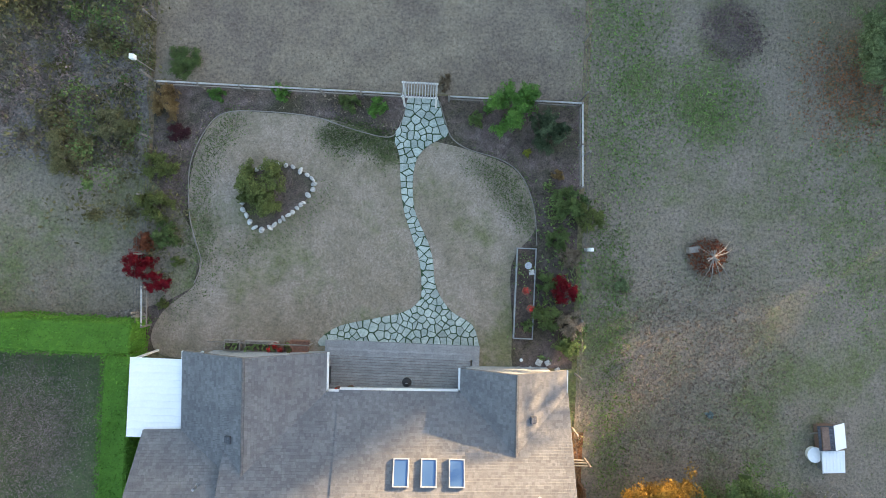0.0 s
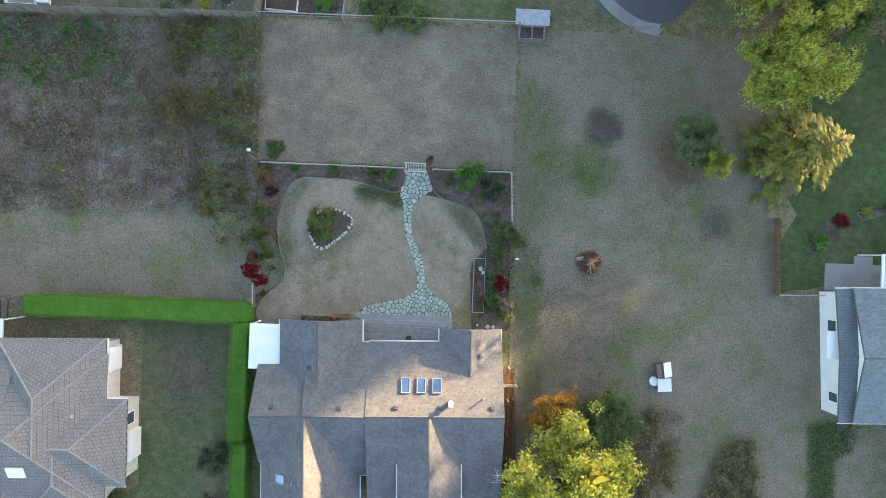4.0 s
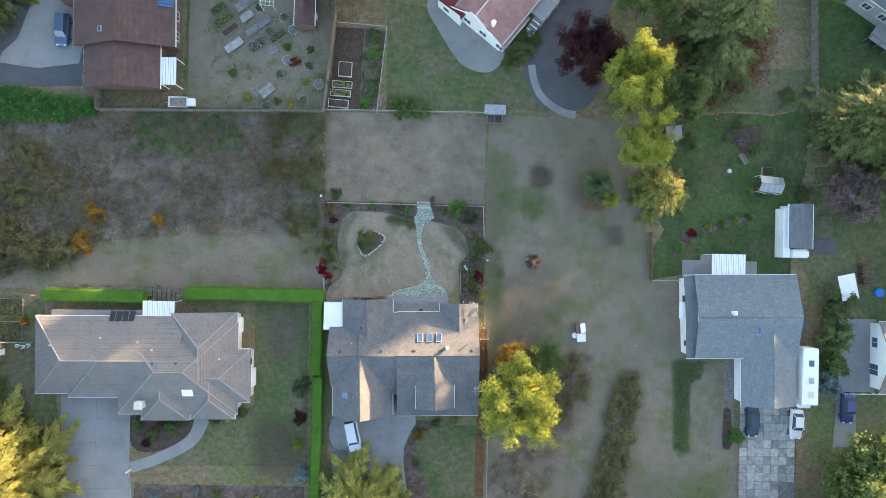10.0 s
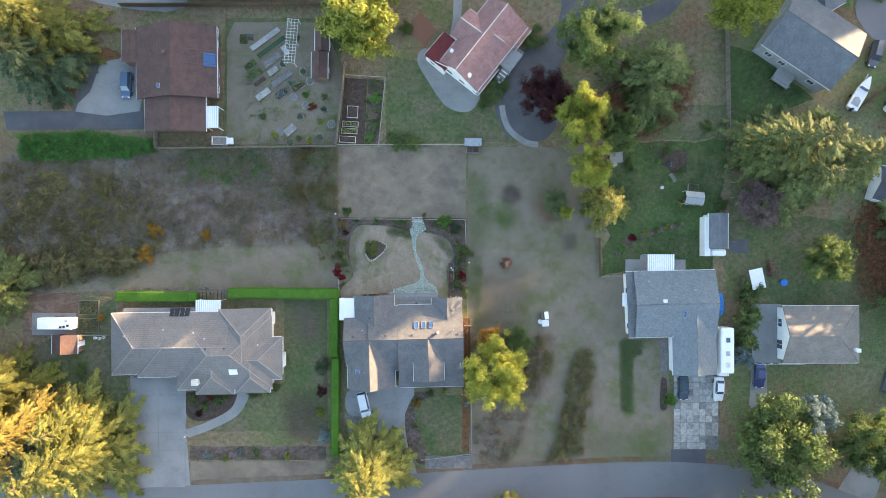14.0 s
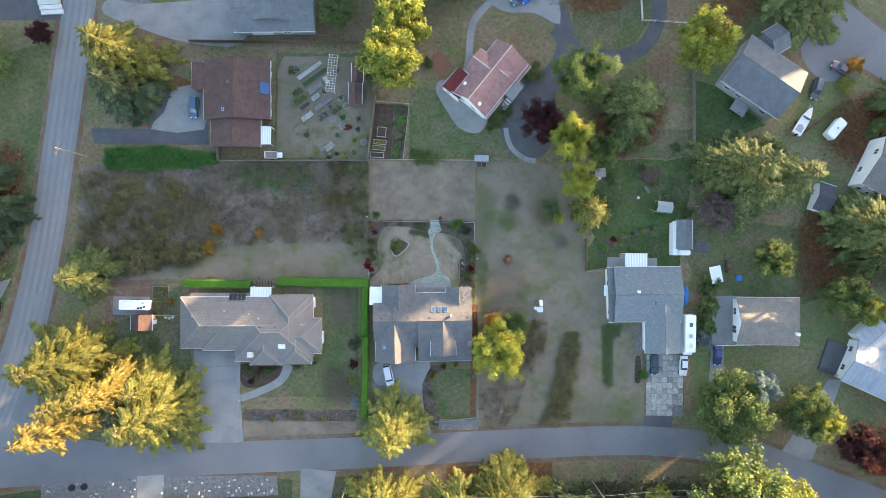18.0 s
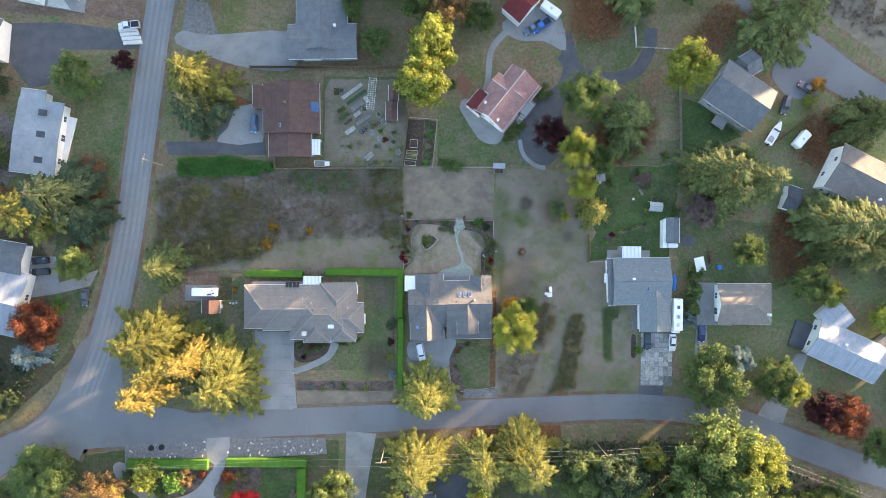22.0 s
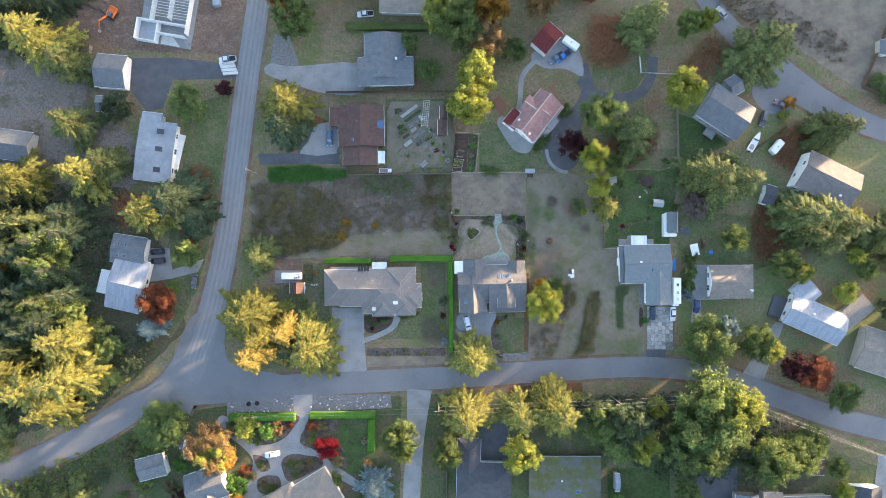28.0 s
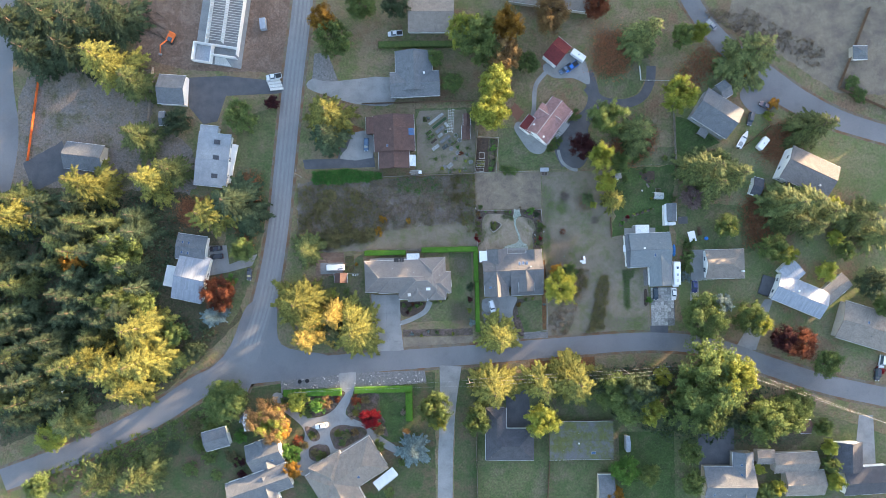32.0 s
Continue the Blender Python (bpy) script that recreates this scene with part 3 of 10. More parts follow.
def hedge(x0, y0, x1, y1, h, label, leafmat="hedge", dens=110):
    """A clipped hedge: a dense dark core and a skin of small leaves."""
    r = random.Random(int(abs(x0 * 10 + y0)))
    root = thing("hedge", label, "hedge", pose((x0 + x1) / 2, (y0 + y1) / 2, 0), "hedges")
    w, d = abs(x1 - x0) / 2, abs(y1 - y0) / 2
    core = boxed(-w + 0.12, -d + 0.12, 0, w - 0.12, d - 0.12, h - 0.1, 0.08)
    part("core", core, leafmat, root, "dark twiggy inside of the hedge")
    bm = bmesh.new()
    for area, f in ((4 * w * d, lambda: ((r.uniform(-w, w), r.uniform(-d, d), h), (0, 0, 1))), (4 * w * h, lambda: ((r.uniform(-w, w), r.choice((-d, d)), r.uniform(0.05, h)), "y")), (4 * d * h, lambda: ((r.choice((-w, w)), r.uniform(-d, d), r.uniform(0.05, h)), "x"))):
        for i in range(int(area * dens)):
            p, nrm = f()
            if nrm == "y":
                nrm = (0, 1 if p[1] > 0 else -1, 0.3)
            elif nrm == "x":
                nrm = (1 if p[0] > 0 else -1, 0, 0.3)
            c = Vector(p) + Vector((r.gauss(0, 0.05), r.gauss(0, 0.05), r.gauss(0, 0.05)))
            k = noise.noise(c * 0.5) * 0.16
            c += Vector(nrm) * k
            leaf_card(bm, c, Vector(nrm) + Vector((r.gauss(0, 0.5), r.gauss(0, 0.5), r.gauss(0, 0.5))), r.uniform(0.06, 0.1), r.random() * 6.28)
    part("leaves", bm, leafmat, root)
    return root


CAR_PAINT = {}


def car(x, y, heading, paint, label, L=4.6, W=1.85, H=1.5, kind="sedan"):
    """A parked car: shaped body, glass house, wheels with rims, lamps and mirrors. heading: degrees, 0 faces +y."""
    if paint not in CAR_PAINT:
        CAR_PAINT[paint] = True
        M[str(paint)] = mat("car_paint", paint, tuple(c * 0.93 for c in paint), 2.0, 0.25, 0.0, 6.0, metal=0.2, spec=0.6, rag=0.03)
    pk = str(paint)
    root = thing("car", label, "car", pose(x, y, 0.06, 0, 0, heading), "parked cars")
    w = W / 2
    nose, tail = L / 2, -L / 2
    # rings of the body along its length: y, half width, belt height
    rings = [(tail, w * 0.8, 0.62, 0.35), (tail + 0.12, w * 0.95, 0.92, 0.25), (tail + L * 0.2, w, 0.98, 0.2), (0, w, 0.97, 0.2), (nose - L * 0.25, w, 0.93, 0.2), (nose - 0.3, w * 0.95, 0.82, 0.25), (nose, w * 0.76, 0.58, 0.35)]
    bm = bmesh.new()
    prev = None
    for yy, hw, top, low in rings:
        ring = [bm.verts.new((sx * hw * k, yy, z)) for sx, k, z in ((-1, 0.85, low), (-1, 1, (low + top) / 2), (-1, 0.93, top - 0.05), (-1, 0.75, top), (1, 0.75, top), (1, 0.93, top - 0.05), (1, 1, (low + top) / 2), (1, 0.85, low))]
        if prev:
            for i in range(8):
                bm.faces.new((prev[i], prev[(i + 1) % 8], ring[(i + 1) % 8], ring[i]))
        else:
            bm.faces.new(ring[::-1])
        prev = ring
    bm.faces.new(prev)
    bmesh.ops.recalc_face_normals(bm, faces=bm.faces)
    part("body", bm, pk, root)
    y0, y1 = {"sedan": (tail + 0.65, nose - 1.35), "suv": (tail + 0.12, nose - 1.25), "pickup": (-0.5, nose - 1.2)}[kind]
    bm = bmesh.new()
    b = [bm.verts.new((sx * w * 0.84, yy, 0.93)) for sx, yy in ((-1, y0), (1, y0), (1, y1), (-1, y1))]
    rk = 0.5 if kind == "sedan" else 0.22
    t = [bm.verts.new((sx * w * 0.66, yy, H)) for sx, yy in ((-1, y0 + rk), (1, y0 + rk), (1, y1 - 0.65), (-1, y1 - 0.65))]
    for i in range(4):
        bm.faces.new((b[i], b[(i + 1) % 4], t[(i + 1) % 4], t[i]))
    bm.faces.new(t)
    part("glasshouse", bm, "glass", root, "dark tinted windows")
    bm = bmesh.new()
    box(bm, -w * 0.68, y0 + rk - 0.06, H - 0.03, w * 0.68, y1 - 0.6, H + 0.035, 0.03)
    for sx in (-1, 1):
        for yb, yt in ((y0, y0 + rk), (y1, y1 - 0.65)):
            tube(bm, (sx * w * 0.85, yb, 0.93), (sx * w * 0.67, yt, H), 0.045, n=5)
    part("roof", bm, pk, root)
    if kind == "pickup":
        part("bed", boxed(-w * 0.8, tail + 0.15, 0.985, w * 0.8, -0.62, 1.0), "black", root, "dark open load bed")
        for sx in (-1, 1):
            part("bed_side", boxed(sx * w * 0.88 - 0.07, tail + 0.1, 0.9, sx * w * 0.88 + 0.07, -0.55, 1.2, 0.02), pk, root)
    wheel = bmesh.new()
    tube(wheel, (-0.11, 0, 0.32), (0.11, 0, 0.32), 0.33, n=14)
    wm = mesh_of(wheel, "tyre", ("tyre",))
    rim = bmesh.new()
    tube(rim, (-0.12, 0, 0.32), (0.12, 0, 0.32), 0.2, n=10)
    rm = mesh_of(rim, "rim", ("steel",))
    for sx in (-1, 1):
        for yy in (tail + L * 0.2, nose - L * 0.19):
            share("rim", rm, share("wheel", wm, root, pose(sx * (w - 0.1), yy, -0.05)), Matrix())
        part("headlight", boxed(sx * w * 0.6 - 0.16, nose - 0.22, 0.62, sx * w * 0.6 + 0.16, nose - 0.03, 0.76, 0.02), "white", root)
        part("tail_light", boxed(sx * w * 0.68 - 0.12, tail - 0.01, 0.68, sx * w * 0.68 + 0.12, tail + 0.08, 0.86, 0.02), "scarlet", root)
        part("mirror", boxed(sx * (w + 0.07) - 0.09, y1 - 0.35, 0.95, sx * (w + 0.07) + 0.09, y1 - 0.22, 1.08, 0.02), pk, root)
    return root


def shed(ax, ay, bx, by, w, h, pitch, roofmat, wallmat, label, name="shed", ends="gg", over=0.2, door=True):
    root = thing(name, label, name.replace("_", " "), group="outbuildings")
    wg = wing(root, ax, ay, bx, by, w, h, pitch, roofmat, wallmat, ends, over, thick=0.08)
    if door:
        win(wg, "s", max(0.3, wg["L"] * 0.3), 0.02, 0.9, min(2.0, h - 0.3), True)
    return wg


def awning(x0, y0, x1, y1, z, label, ribs="y", material="white_metal", ribmat="frame_grey"):
    """A flat sheet roof on posts with ribs."""
    root = thing("awning", label, "awning", pose(0, 0, 0))
    part("sheet", boxed(x0, y0, z, x1, y1, z + 0.05), material, root)
    k = int((abs(x1 - x0) if ribs == "y" else abs(y1 - y0)) / 0.35)
    for i in range(k + 1):
        if ribs == "y":
            u = x0 + (x1 - x0) * i / k
            part("rib", boxed(u - 0.02, min(y0, y1), z + 0.05, u + 0.02, max(y0, y1), z + 0.08), ribmat, root)
        else:
            u = y0 + (y1 - y0) * i / k
            part("rib", boxed(min(x0, x1), u - 0.02, z + 0.05, max(x0, x1), u + 0.02, z + 0.08), ribmat, root)
    for px in (x0 + 0.1, x1 - 0.1):
        for py in (y0 + 0.1, y1 - 0.1):
            part("post", boxed(px - 0.05, py - 0.05, 0, px + 0.05, py + 0.05, z), "white", root)
    return root


def raised_bed(x, y, L, W, rot, label, fill="garden_soil", crop=None, h=0.3, framemat="wood"):
    root = thing("raised_bed", label, "garden bed", pose(x, y, 0, 0, 0, rot), "vegetable beds")
    for x0, y0, x1, y1 in ((-L / 2, -W / 2, L / 2, -W / 2 + 0.06), (-L / 2, W / 2 - 0.06, L / 2, W / 2), (-L / 2, -W / 2 + 0.06, -L / 2 + 0.06, W / 2 - 0.06), (L / 2 - 0.06, -W / 2 + 0.06, L / 2, W / 2 - 0.06)):
        part("board", boxed(x0, y0, 0, x1, y1, h), framemat, root)
    part("soil", boxed(-L / 2 + 0.06, -W / 2 + 0.06, 0, L / 2 - 0.06, W / 2 - 0.06, h - 0.06), fill, root)
    if crop:
        r = random.Random(int(x * 7 + y))
        bm = bmesh.new()
        for i in range(int(L * W * 34)):
            leaf_card(bm, Vector((r.uniform(-L / 2 + 0.1, L / 2 - 0.1), r.uniform(-W / 2 + 0.1, W / 2 - 0.1), h + r.uniform(-0.03, 0.3))), Vector((r.gauss(0, 0.6), r.gauss(0, 0.6), 1)), r.uniform(0.08, 0.18), r.random() * 6.28)
        part("crop", bm, crop, root)["kind"] = "stuff"
    return root


def utility_pole(x, y, h=10.5, rot=0, label="tall weathered wooden utility pole with crossarm"):
    root = thing("utility_pole", label, "utility pole", pose(x, y, 0, 0, 0, rot), "utility poles")
    bm = bmesh.new()
    tube(bm, (0, 0, 0), (0, 0, h), 0.16, 0.11, 8)
    part("pole", bm, "wood", root)
    part("crossarm", boxed(-1.3, -0.06, h - 0.8, 1.3, 0.06, h - 0.66), "wood", root)
    for u in (-1.2, -0.6, 0.6, 1.2):
        bm = bmesh.new()
        tube(bm, (u, 0, h - 0.66), (u, 0, h - 0.5), 0.04, n=6)
        part("insulator", bm, "white", root)
    return root


def cable(a, b, sag, label="thin dark overhead power cable"):
    bm = bmesh.new()
    a, b = Vector(a), Vector(b)
    pts = [a.lerp(b, i / 10) - Vector((0, 0, sag * 4 * (i / 10) * (1 - i / 10))) for i in range(11)]
    for p, q in zip(pts, pts[1:]):
        tube(bm, p, q, 0.016, n=3)
    return single("power_cable", bm, "steel", label, "cable", group="overhead cables")


def pot(x, y, r, h, label, plantmat=None, material="terracotta", base=0.0):
    root = thing("flower_pot", label, "flower pot", pose(x, y, base), "garden pots")
    bm = bmesh.new()
    tube(bm, (0, 0, 0), (0, 0, h), r * 0.7, r, 12)
    part("pot", bm, material, root)
    if plantmat:
        q = random.Random(int(x * 31 + y * 17))
        bm = bmesh.new()
        for i in range(60):
            d = Vector((q.gauss(0, 1), q.gauss(0, 1), q.gauss(0, 1))).normalized()
            leaf_card(bm, Vector((0, 0, h + r * 0.5)) + d * r * q.uniform(0.4, 1.4) * Vector((1, 1, 0.7)).z, d, q.uniform(0.05, 0.1), q.random() * 6)
        part("plant", bm, plantmat, root)
    return root


# ---- trees and shrubs ----
rng = random.Random(7)


def spray(verts, faces, c, out, side, s, w):
    """One leaf or needle spray: a pointed blade from c along out."""
    i = len(verts)
    verts += [c - side * w, c + out * s, c + side * w]
    faces.append((i, i + 1, i + 2))


def crown_mesh(verts, faces, material):
    me = bpy.data.meshes.new("crown")
    me.from_pydata(verts, [], faces)
    me.materials.append(M[material])
    return me


def bough(verts, faces, base, d, ln, droop, lift, r, pairs, width):
    """One fir bough: a drooping stem with feathered side twigs that hang off it like a narrow roof."""
    e = Vector((-d.y, d.x, 0))
    spine = []
    bend = r.uniform(-0.12, 0.12)
    for k in range(pairs + 1):
        t = k / pairs
        spine.append(len(verts))
        verts.append(base + d * ln * t + e * bend * ln * t * t + Vector((0, 0, lift * t - droop * ln * t * t)))
    for k in range(1, pairs + 1):
        t = k / pairs
        root = verts[spine[k]]
        for side in (-1, 1):
            tw = (ln * width * (1.0 - t) ** 0.8 * min(1.0, t * 3.2) + 0.1 * ln + 0.008) * r.uniform(0.6, 1.2)
            ang = r.uniform(0.5, 1.0) * (1.0 - 0.55 * t)
            out = (d * math.cos(ang) + e * side * math.sin(ang) + Vector((0, 0, -r.uniform(0.1, 0.45)))).normalized()
            across = out.cross(Vector((r.uniform(-0.2, 0.2), r.uniform(-0.2, 0.2), 1))).normalized()
            up = across.cross(out)
            w = tw * 0.15 + 0.002
            i = len(verts)
            tip = root + out * tw
            verts.extend((tip, root + out * tw * 0.45 + across * w, root + out * tw * 0.45 - across * w))
            faces.append((spine[k], i + 1, i)), faces.append((spine[k], i, i + 2))
            for f in (0.42,):
                for q in (-1, 1):
                    j = len(verts)
                    c = root + out * tw * f
                    tip2 = c + (out * 0.75 + across * q * r.uniform(0.6, 1.0) - up * r.uniform(0.0, 0.5)) * tw * r.uniform(0.36, 0.55)
                    verts.extend((tip2, c + out * tw * 0.14))
                    faces.append((spine[k], j, j + 1))
    i = len(verts)
    verts.append(verts[spine[-1]] + d * ln * 0.1)
    faces.append((spine[-1], spine[-2], i))


def conifer_meshes(seed, dens=1.0, droop=0.35, rich=1.0, shape=0.8):
    """Crown and trunk of a fir, 1 m high and about 0.54 m wide at its foot: whorls of feathered boughs with dark gaps between."""
    r = random.Random(seed)
    verts, faces, bt = [], [], bmesh.new()
    tube(bt, (0, 0, 0), (0, 0, 0.5), 0.018, 0.01, 7)
    tube(bt, (0, 0, 0.5), (0, 0, 0.97), 0.01, 0.002, 6)
    z = 0.07
    lean = r.random() * 6.28
    while z < 0.985:
        reach = 0.285 * (1 - z) ** shape * r.uniform(0.86, 1.1) + 0.018
        n = max(4, round((4.6 + r.random() * 2.2) * dens))
        a0 = r.random() * 6.28
        for i in range(n):
            a = a0 + 6.283 * i / n + r.uniform(-0.35, 0.35)
            ln = reach * r.choice((0.5, 0.7, 0.9, 1.0, 1.1, 1.3)) * (1.0 + 0.12 * math.cos(a - lean))
            d = Vector((math.cos(a), math.sin(a), 0))
            lift = ln * r.uniform(-0.05, 0.3) + 0.25 * ln * z
            base = Vector((0, 0, z + r.uniform(-0.012, 0.012)))
            tube(bt, base, base + d * ln * 0.7 + Vector((0, 0, lift * 0.7 - droop * ln * 0.49)), 0.004, 0.001, 3)
            bough(verts, faces, base, d, ln, droop, lift, r, max(5, int((6 + 24 * ln) * rich)), 0.3)
            if ln > 0.07:
                for q in (-1, 1):
                    t = r.uniform(0.25, 0.5)
                    aa = a + q * r.uniform(0.4, 0.7)
                    bough(verts, faces, base + d * ln * t + Vector((0, 0, lift * t - droop * ln * t * t - 0.004)), Vector((math.cos(aa), math.sin(aa), 0)), ln * r.uniform(0.4, 0.6), droop * 1.2, lift * 0.3, r, max(4, int((5 + 18 * ln) * rich)), 0.32)
        z += r.uniform(0.05, 0.08)
    return crown_mesh(verts, faces, "fir"), mesh_of(bt, "trunk", ("bark",))


def broad_meshes(seed, lobes=13, leaves=5200, flat=0.8, spread=0.5, size=0.03, low=0.25):
    """Crown and trunk of a leafy tree, 1 m high: limbs into uneven lobes, each a cluster of small tufts of leaves."""
    r = random.Random(seed)
    verts, faces, bt = [], [], bmesh.new()
    tube(bt, (0, 0, 0), (0, 0, low + 0.12), 0.028, 0.018, 8)
    tufts_at = []
    for i in range(lobes):
        a, u = i * 2.39996 + r.uniform(-0.6, 0.6), (i + 0.5) / lobes
        zz = low + (1 - low) * (0.12 + 0.66 * u) * r.uniform(0.85, 1.1)
        rad = spread * math.sqrt(max(0.03, 1 - ((zz - low) / (1 - low) * 2 - 0.7) ** 2 / 1.7)) * r.uniform(0.3, 0.95)
        c = Vector((rad * math.cos(a), rad * math.sin(a), zz))
        tube(bt, (0, 0, low + 0.1 * r.random()), c, 0.011, 0.003, 5)
        lr = r.uniform(0.11, 0.21) * (spread / 0.5) ** 0.6
        for k in range(10):
            d = Vector((r.gauss(0, 1), r.gauss(0, 1), r.gauss(0.35, 0.9))).normalized()
            p = c + Vector((d.x, d.y, d.z * flat)) * lr * r.uniform(0.55, 1.12)
            tufts_at.append((p, d, r.uniform(0.035, 0.085) * (spread / 0.5) ** 0.5))
        for k in range(10):
            d = Vector((r.gauss(0, 1), r.gauss(0, 1), r.gauss(0, 1))).normalized()
            spray(verts, faces, c - d * lr * 0.4, d, d.orthogonal().normalized(), lr * 0.85, lr * 0.35)
    area = sum(q[2] ** 2 for q in tufts_at)
    for p0, n0, cr in tufts_at:
        stretch = r.uniform(1.0, 1.8)
        for k in range(int(leaves * cr * cr / area)):
            d = Vector((r.gauss(0, 1), r.gauss(0, 1), r.gauss(0.2, 1))).normalized()
            p = p0 + (Vector((d.x, d.y, d.z * flat)) + n0 * d.dot(n0) * (stretch - 1)) * cr * r.uniform(0.5, 1.15)
            nrm = (d + n0 * 0.7 + Vector((r.gauss(0, 0.6), r.gauss(0, 0.6), r.gauss(0, 0.6)))).normalized()
            out = nrm.orthogonal().normalized()
            out.rotate(Matrix.Rotation(r.random() * 6.28, 3, nrm))
            out = (out + n0 * 0.4 + Vector((0, 0, -0.25))).normalized()
            spray(verts, faces, p, out, out.cross(nrm).normalized(), size * r.uniform(1.0, 2.2), size * r.uniform(0.5, 0.8))
    return crown_mesh(verts, faces, "leafgreen"), mesh_of(bt, "trunk", ("bark",))


def unseen_fir_mesh(seed, dens=1.0, droop=0.35, rich=1.0, shape=0.8):
    """Crown and trunk of a fir, 1 m high and about 0.54 m wide at its foot: coarse, for the unseen wood that blocks the
    sun.
    """
    r = random.Random(seed)
    verts, faces, bt = [], [], bmesh.new()
    tube(bt, (0, 0, 0), (0, 0, 0.5), 0.018, 0.01, 7)
    tube(bt, (0, 0, 0.5), (0, 0, 0.97), 0.01, 0.002, 6)
    # dense inner core, ragged, round the trunk, so that the wood stops sunlight
    rings = []
    for k in range(9):
        zz = 0.09 + 0.1 * k
        rr = 0.13 * (1 - zz) ** shape + 0.004
        rings.append(len(verts))
        for q in range(9):
            aa = 6.283 * q / 9 + k
            j = r.uniform(0.55, 1.25)
            verts.append(Vector((rr * j * math.cos(aa), rr * j * math.sin(aa), zz + r.uniform(-0.03, 0.03))))
    for k in range(8):
        for q in range(9):
            a_, b_, c_, d_ = rings[k] + q, rings[k] + (q + 1) % 9, rings[k + 1] + q, rings[k + 1] + (q + 1) % 9
            faces.append((a_, b_, c_)), faces.append((b_, d_, c_))
    z = 0.06
    while z < 0.985:
        reach = 0.31 * (1 - z) ** shape + 0.012
        n = max(4, int((4 + r.random() * 3) * dens))
        a0 = r.random() * 6.28
        for i in range(n):
            a = a0 + 6.283 * i / n + r.uniform(-0.4, 0.4)
            ln = reach * r.choice((0.5, 0.7, 0.85, 1.0, 1.0, 1.22)) * r.uniform(0.9, 1.1)
            d = Vector((math.cos(a), math.sin(a), 0))
            e = Vector((-d.y, d.x, 0))
            lift = r.uniform(-0.02, 0.05)
            tube(bt, (0, 0, z), d * ln * 0.8 + Vector((0, 0, z + lift - droop * ln * 0.5)), 0.004, 0.001, 3)
            steps = max(5, int(ln / (0.0072 if rich >= 1 else 0.012)))
            for s in range(1, steps + 1):
                t = s / steps
                c = d * ln * t + Vector((0, 0, z + lift * t - droop * ln * t * t))
                w = ln * (0.25 - 0.2 * t) + 0.007
                for k in range(max(2, int((7 if t < 0.75 else 5) * rich))):
                    q = r.uniform(-1, 1)
                    p = c + e * q * w + d * r.uniform(-0.01, 0.01) + Vector((0, 0, -abs(q) * w * 0.4 + r.uniform(-0.012, 0.012)))
                    out = (d * r.uniform(0.4, 1.2) + e * (q * 1.1 + r.uniform(-0.4, 0.4)) + Vector((0, 0, r.uniform(-0.7, 0.45)))).normalized()
                    side = (out.cross(Vector((r.uniform(-0.6, 0.6), r.uniform(-0.6, 0.6), 1)))).normalized()
                    spray(verts, faces, p, out, side, r.uniform(0.01, 0.023) / min(1.0, rich + 0.25), r.uniform(0.005, 0.009) / max(0.6, rich) ** 0.5)
        z += r.uniform(0.036, 0.06)
    return crown_mesh(verts, faces, "fir"), mesh_of(bt, "trunk", ("bark",))


NEAR = [broad_meshes(51, 30, 26000, 0.8, 0.5, 0.014), broad_meshes(52, 32, 26000, 0.75, 0.52, 0.014)]
FIRS = [conifer_meshes(11), conifer_meshes(12, 1.1, 0.5), conifer_meshes(13, 0.9, 0.25, 1.0, 0.9), conifer_meshes(14, 1.0, 0.45, 1.0, 0.7)]
WILD = [conifer_meshes(15, 0.9, 0.4, 0.8), conifer_meshes(16, 0.85, 0.3, 0.8, 0.9), conifer_meshes(17, 1.0, 0.45, 0.8, 0.8)]
BROADS = [broad_meshes(21, 26, 15000, 0.8, 0.5, 0.02), broad_meshes(22, 28, 15000, 0.8, 0.5, 0.02), broad_meshes(23, 24, 15000, 0.7, 0.55, 0.02), broad_meshes(24, 30, 15000, 0.9, 0.45, 0.02)]
TALLS = [broad_meshes(31, 28, 15000, 1.2, 0.26, 0.018, 0.1), broad_meshes(32, 30, 15000, 1.3, 0.25, 0.018, 0.08)]
BUSHES = [broad_meshes(41, 15, 2600, 0.8, 0.55, 0.044, 0.02), broad_meshes(42, 14, 2600, 0.7, 0.58, 0.044, 0.02), broad_meshes(43, 16, 2600, 0.8, 0.5, 0.042, 0.02)]
GARDEN_BUSHES = [broad_meshes(44, 20, 11000, 0.8, 0.52, 0.021, 0.02), broad_meshes(45, 22, 11000, 0.75, 0.5, 0.021, 0.02)]
KINDS = {"garden": (GARDEN_BUSHES, 1.2, "shrub"), "fir": (FIRS, 0.54, "conifer_tree"), "wild": (WILD, 0.54, "conifer_tree"), "broad": (BROADS, 1.1, "leafy_tree"), "tall": (TALLS, 0.5, "columnar_tree"), "bush": (BUSHES, 1.2, "shrub"), "near": (NEAR, 1.1, "leafy_tree")}


def plant(kind, x, y, h, width, leafmat, label, group=""):
    """A tree or shrub of that height and crown width, standing at x, y."""
    protos, base, name = KINDS[kind]
    crown, trunk = protos[rng.randrange(len(protos))]
    k = width * (1.0 if name == "shrub" else 1.12) / base
    root = thing(name, label, "shrub" if name == "shrub" else "tree", Matrix.LocRotScale((x, y, 0), Euler((0, 0, rng.random() * 6.28)), (k, k * rng.uniform(0.9, 1.1), h)), group)
    c = part("crown", crown, None, root)
    c.material_slots[0].link = "OBJECT"
    c.material_slots[0].material = M[leafmat]
    part("trunk", trunk, None, root)
    return root


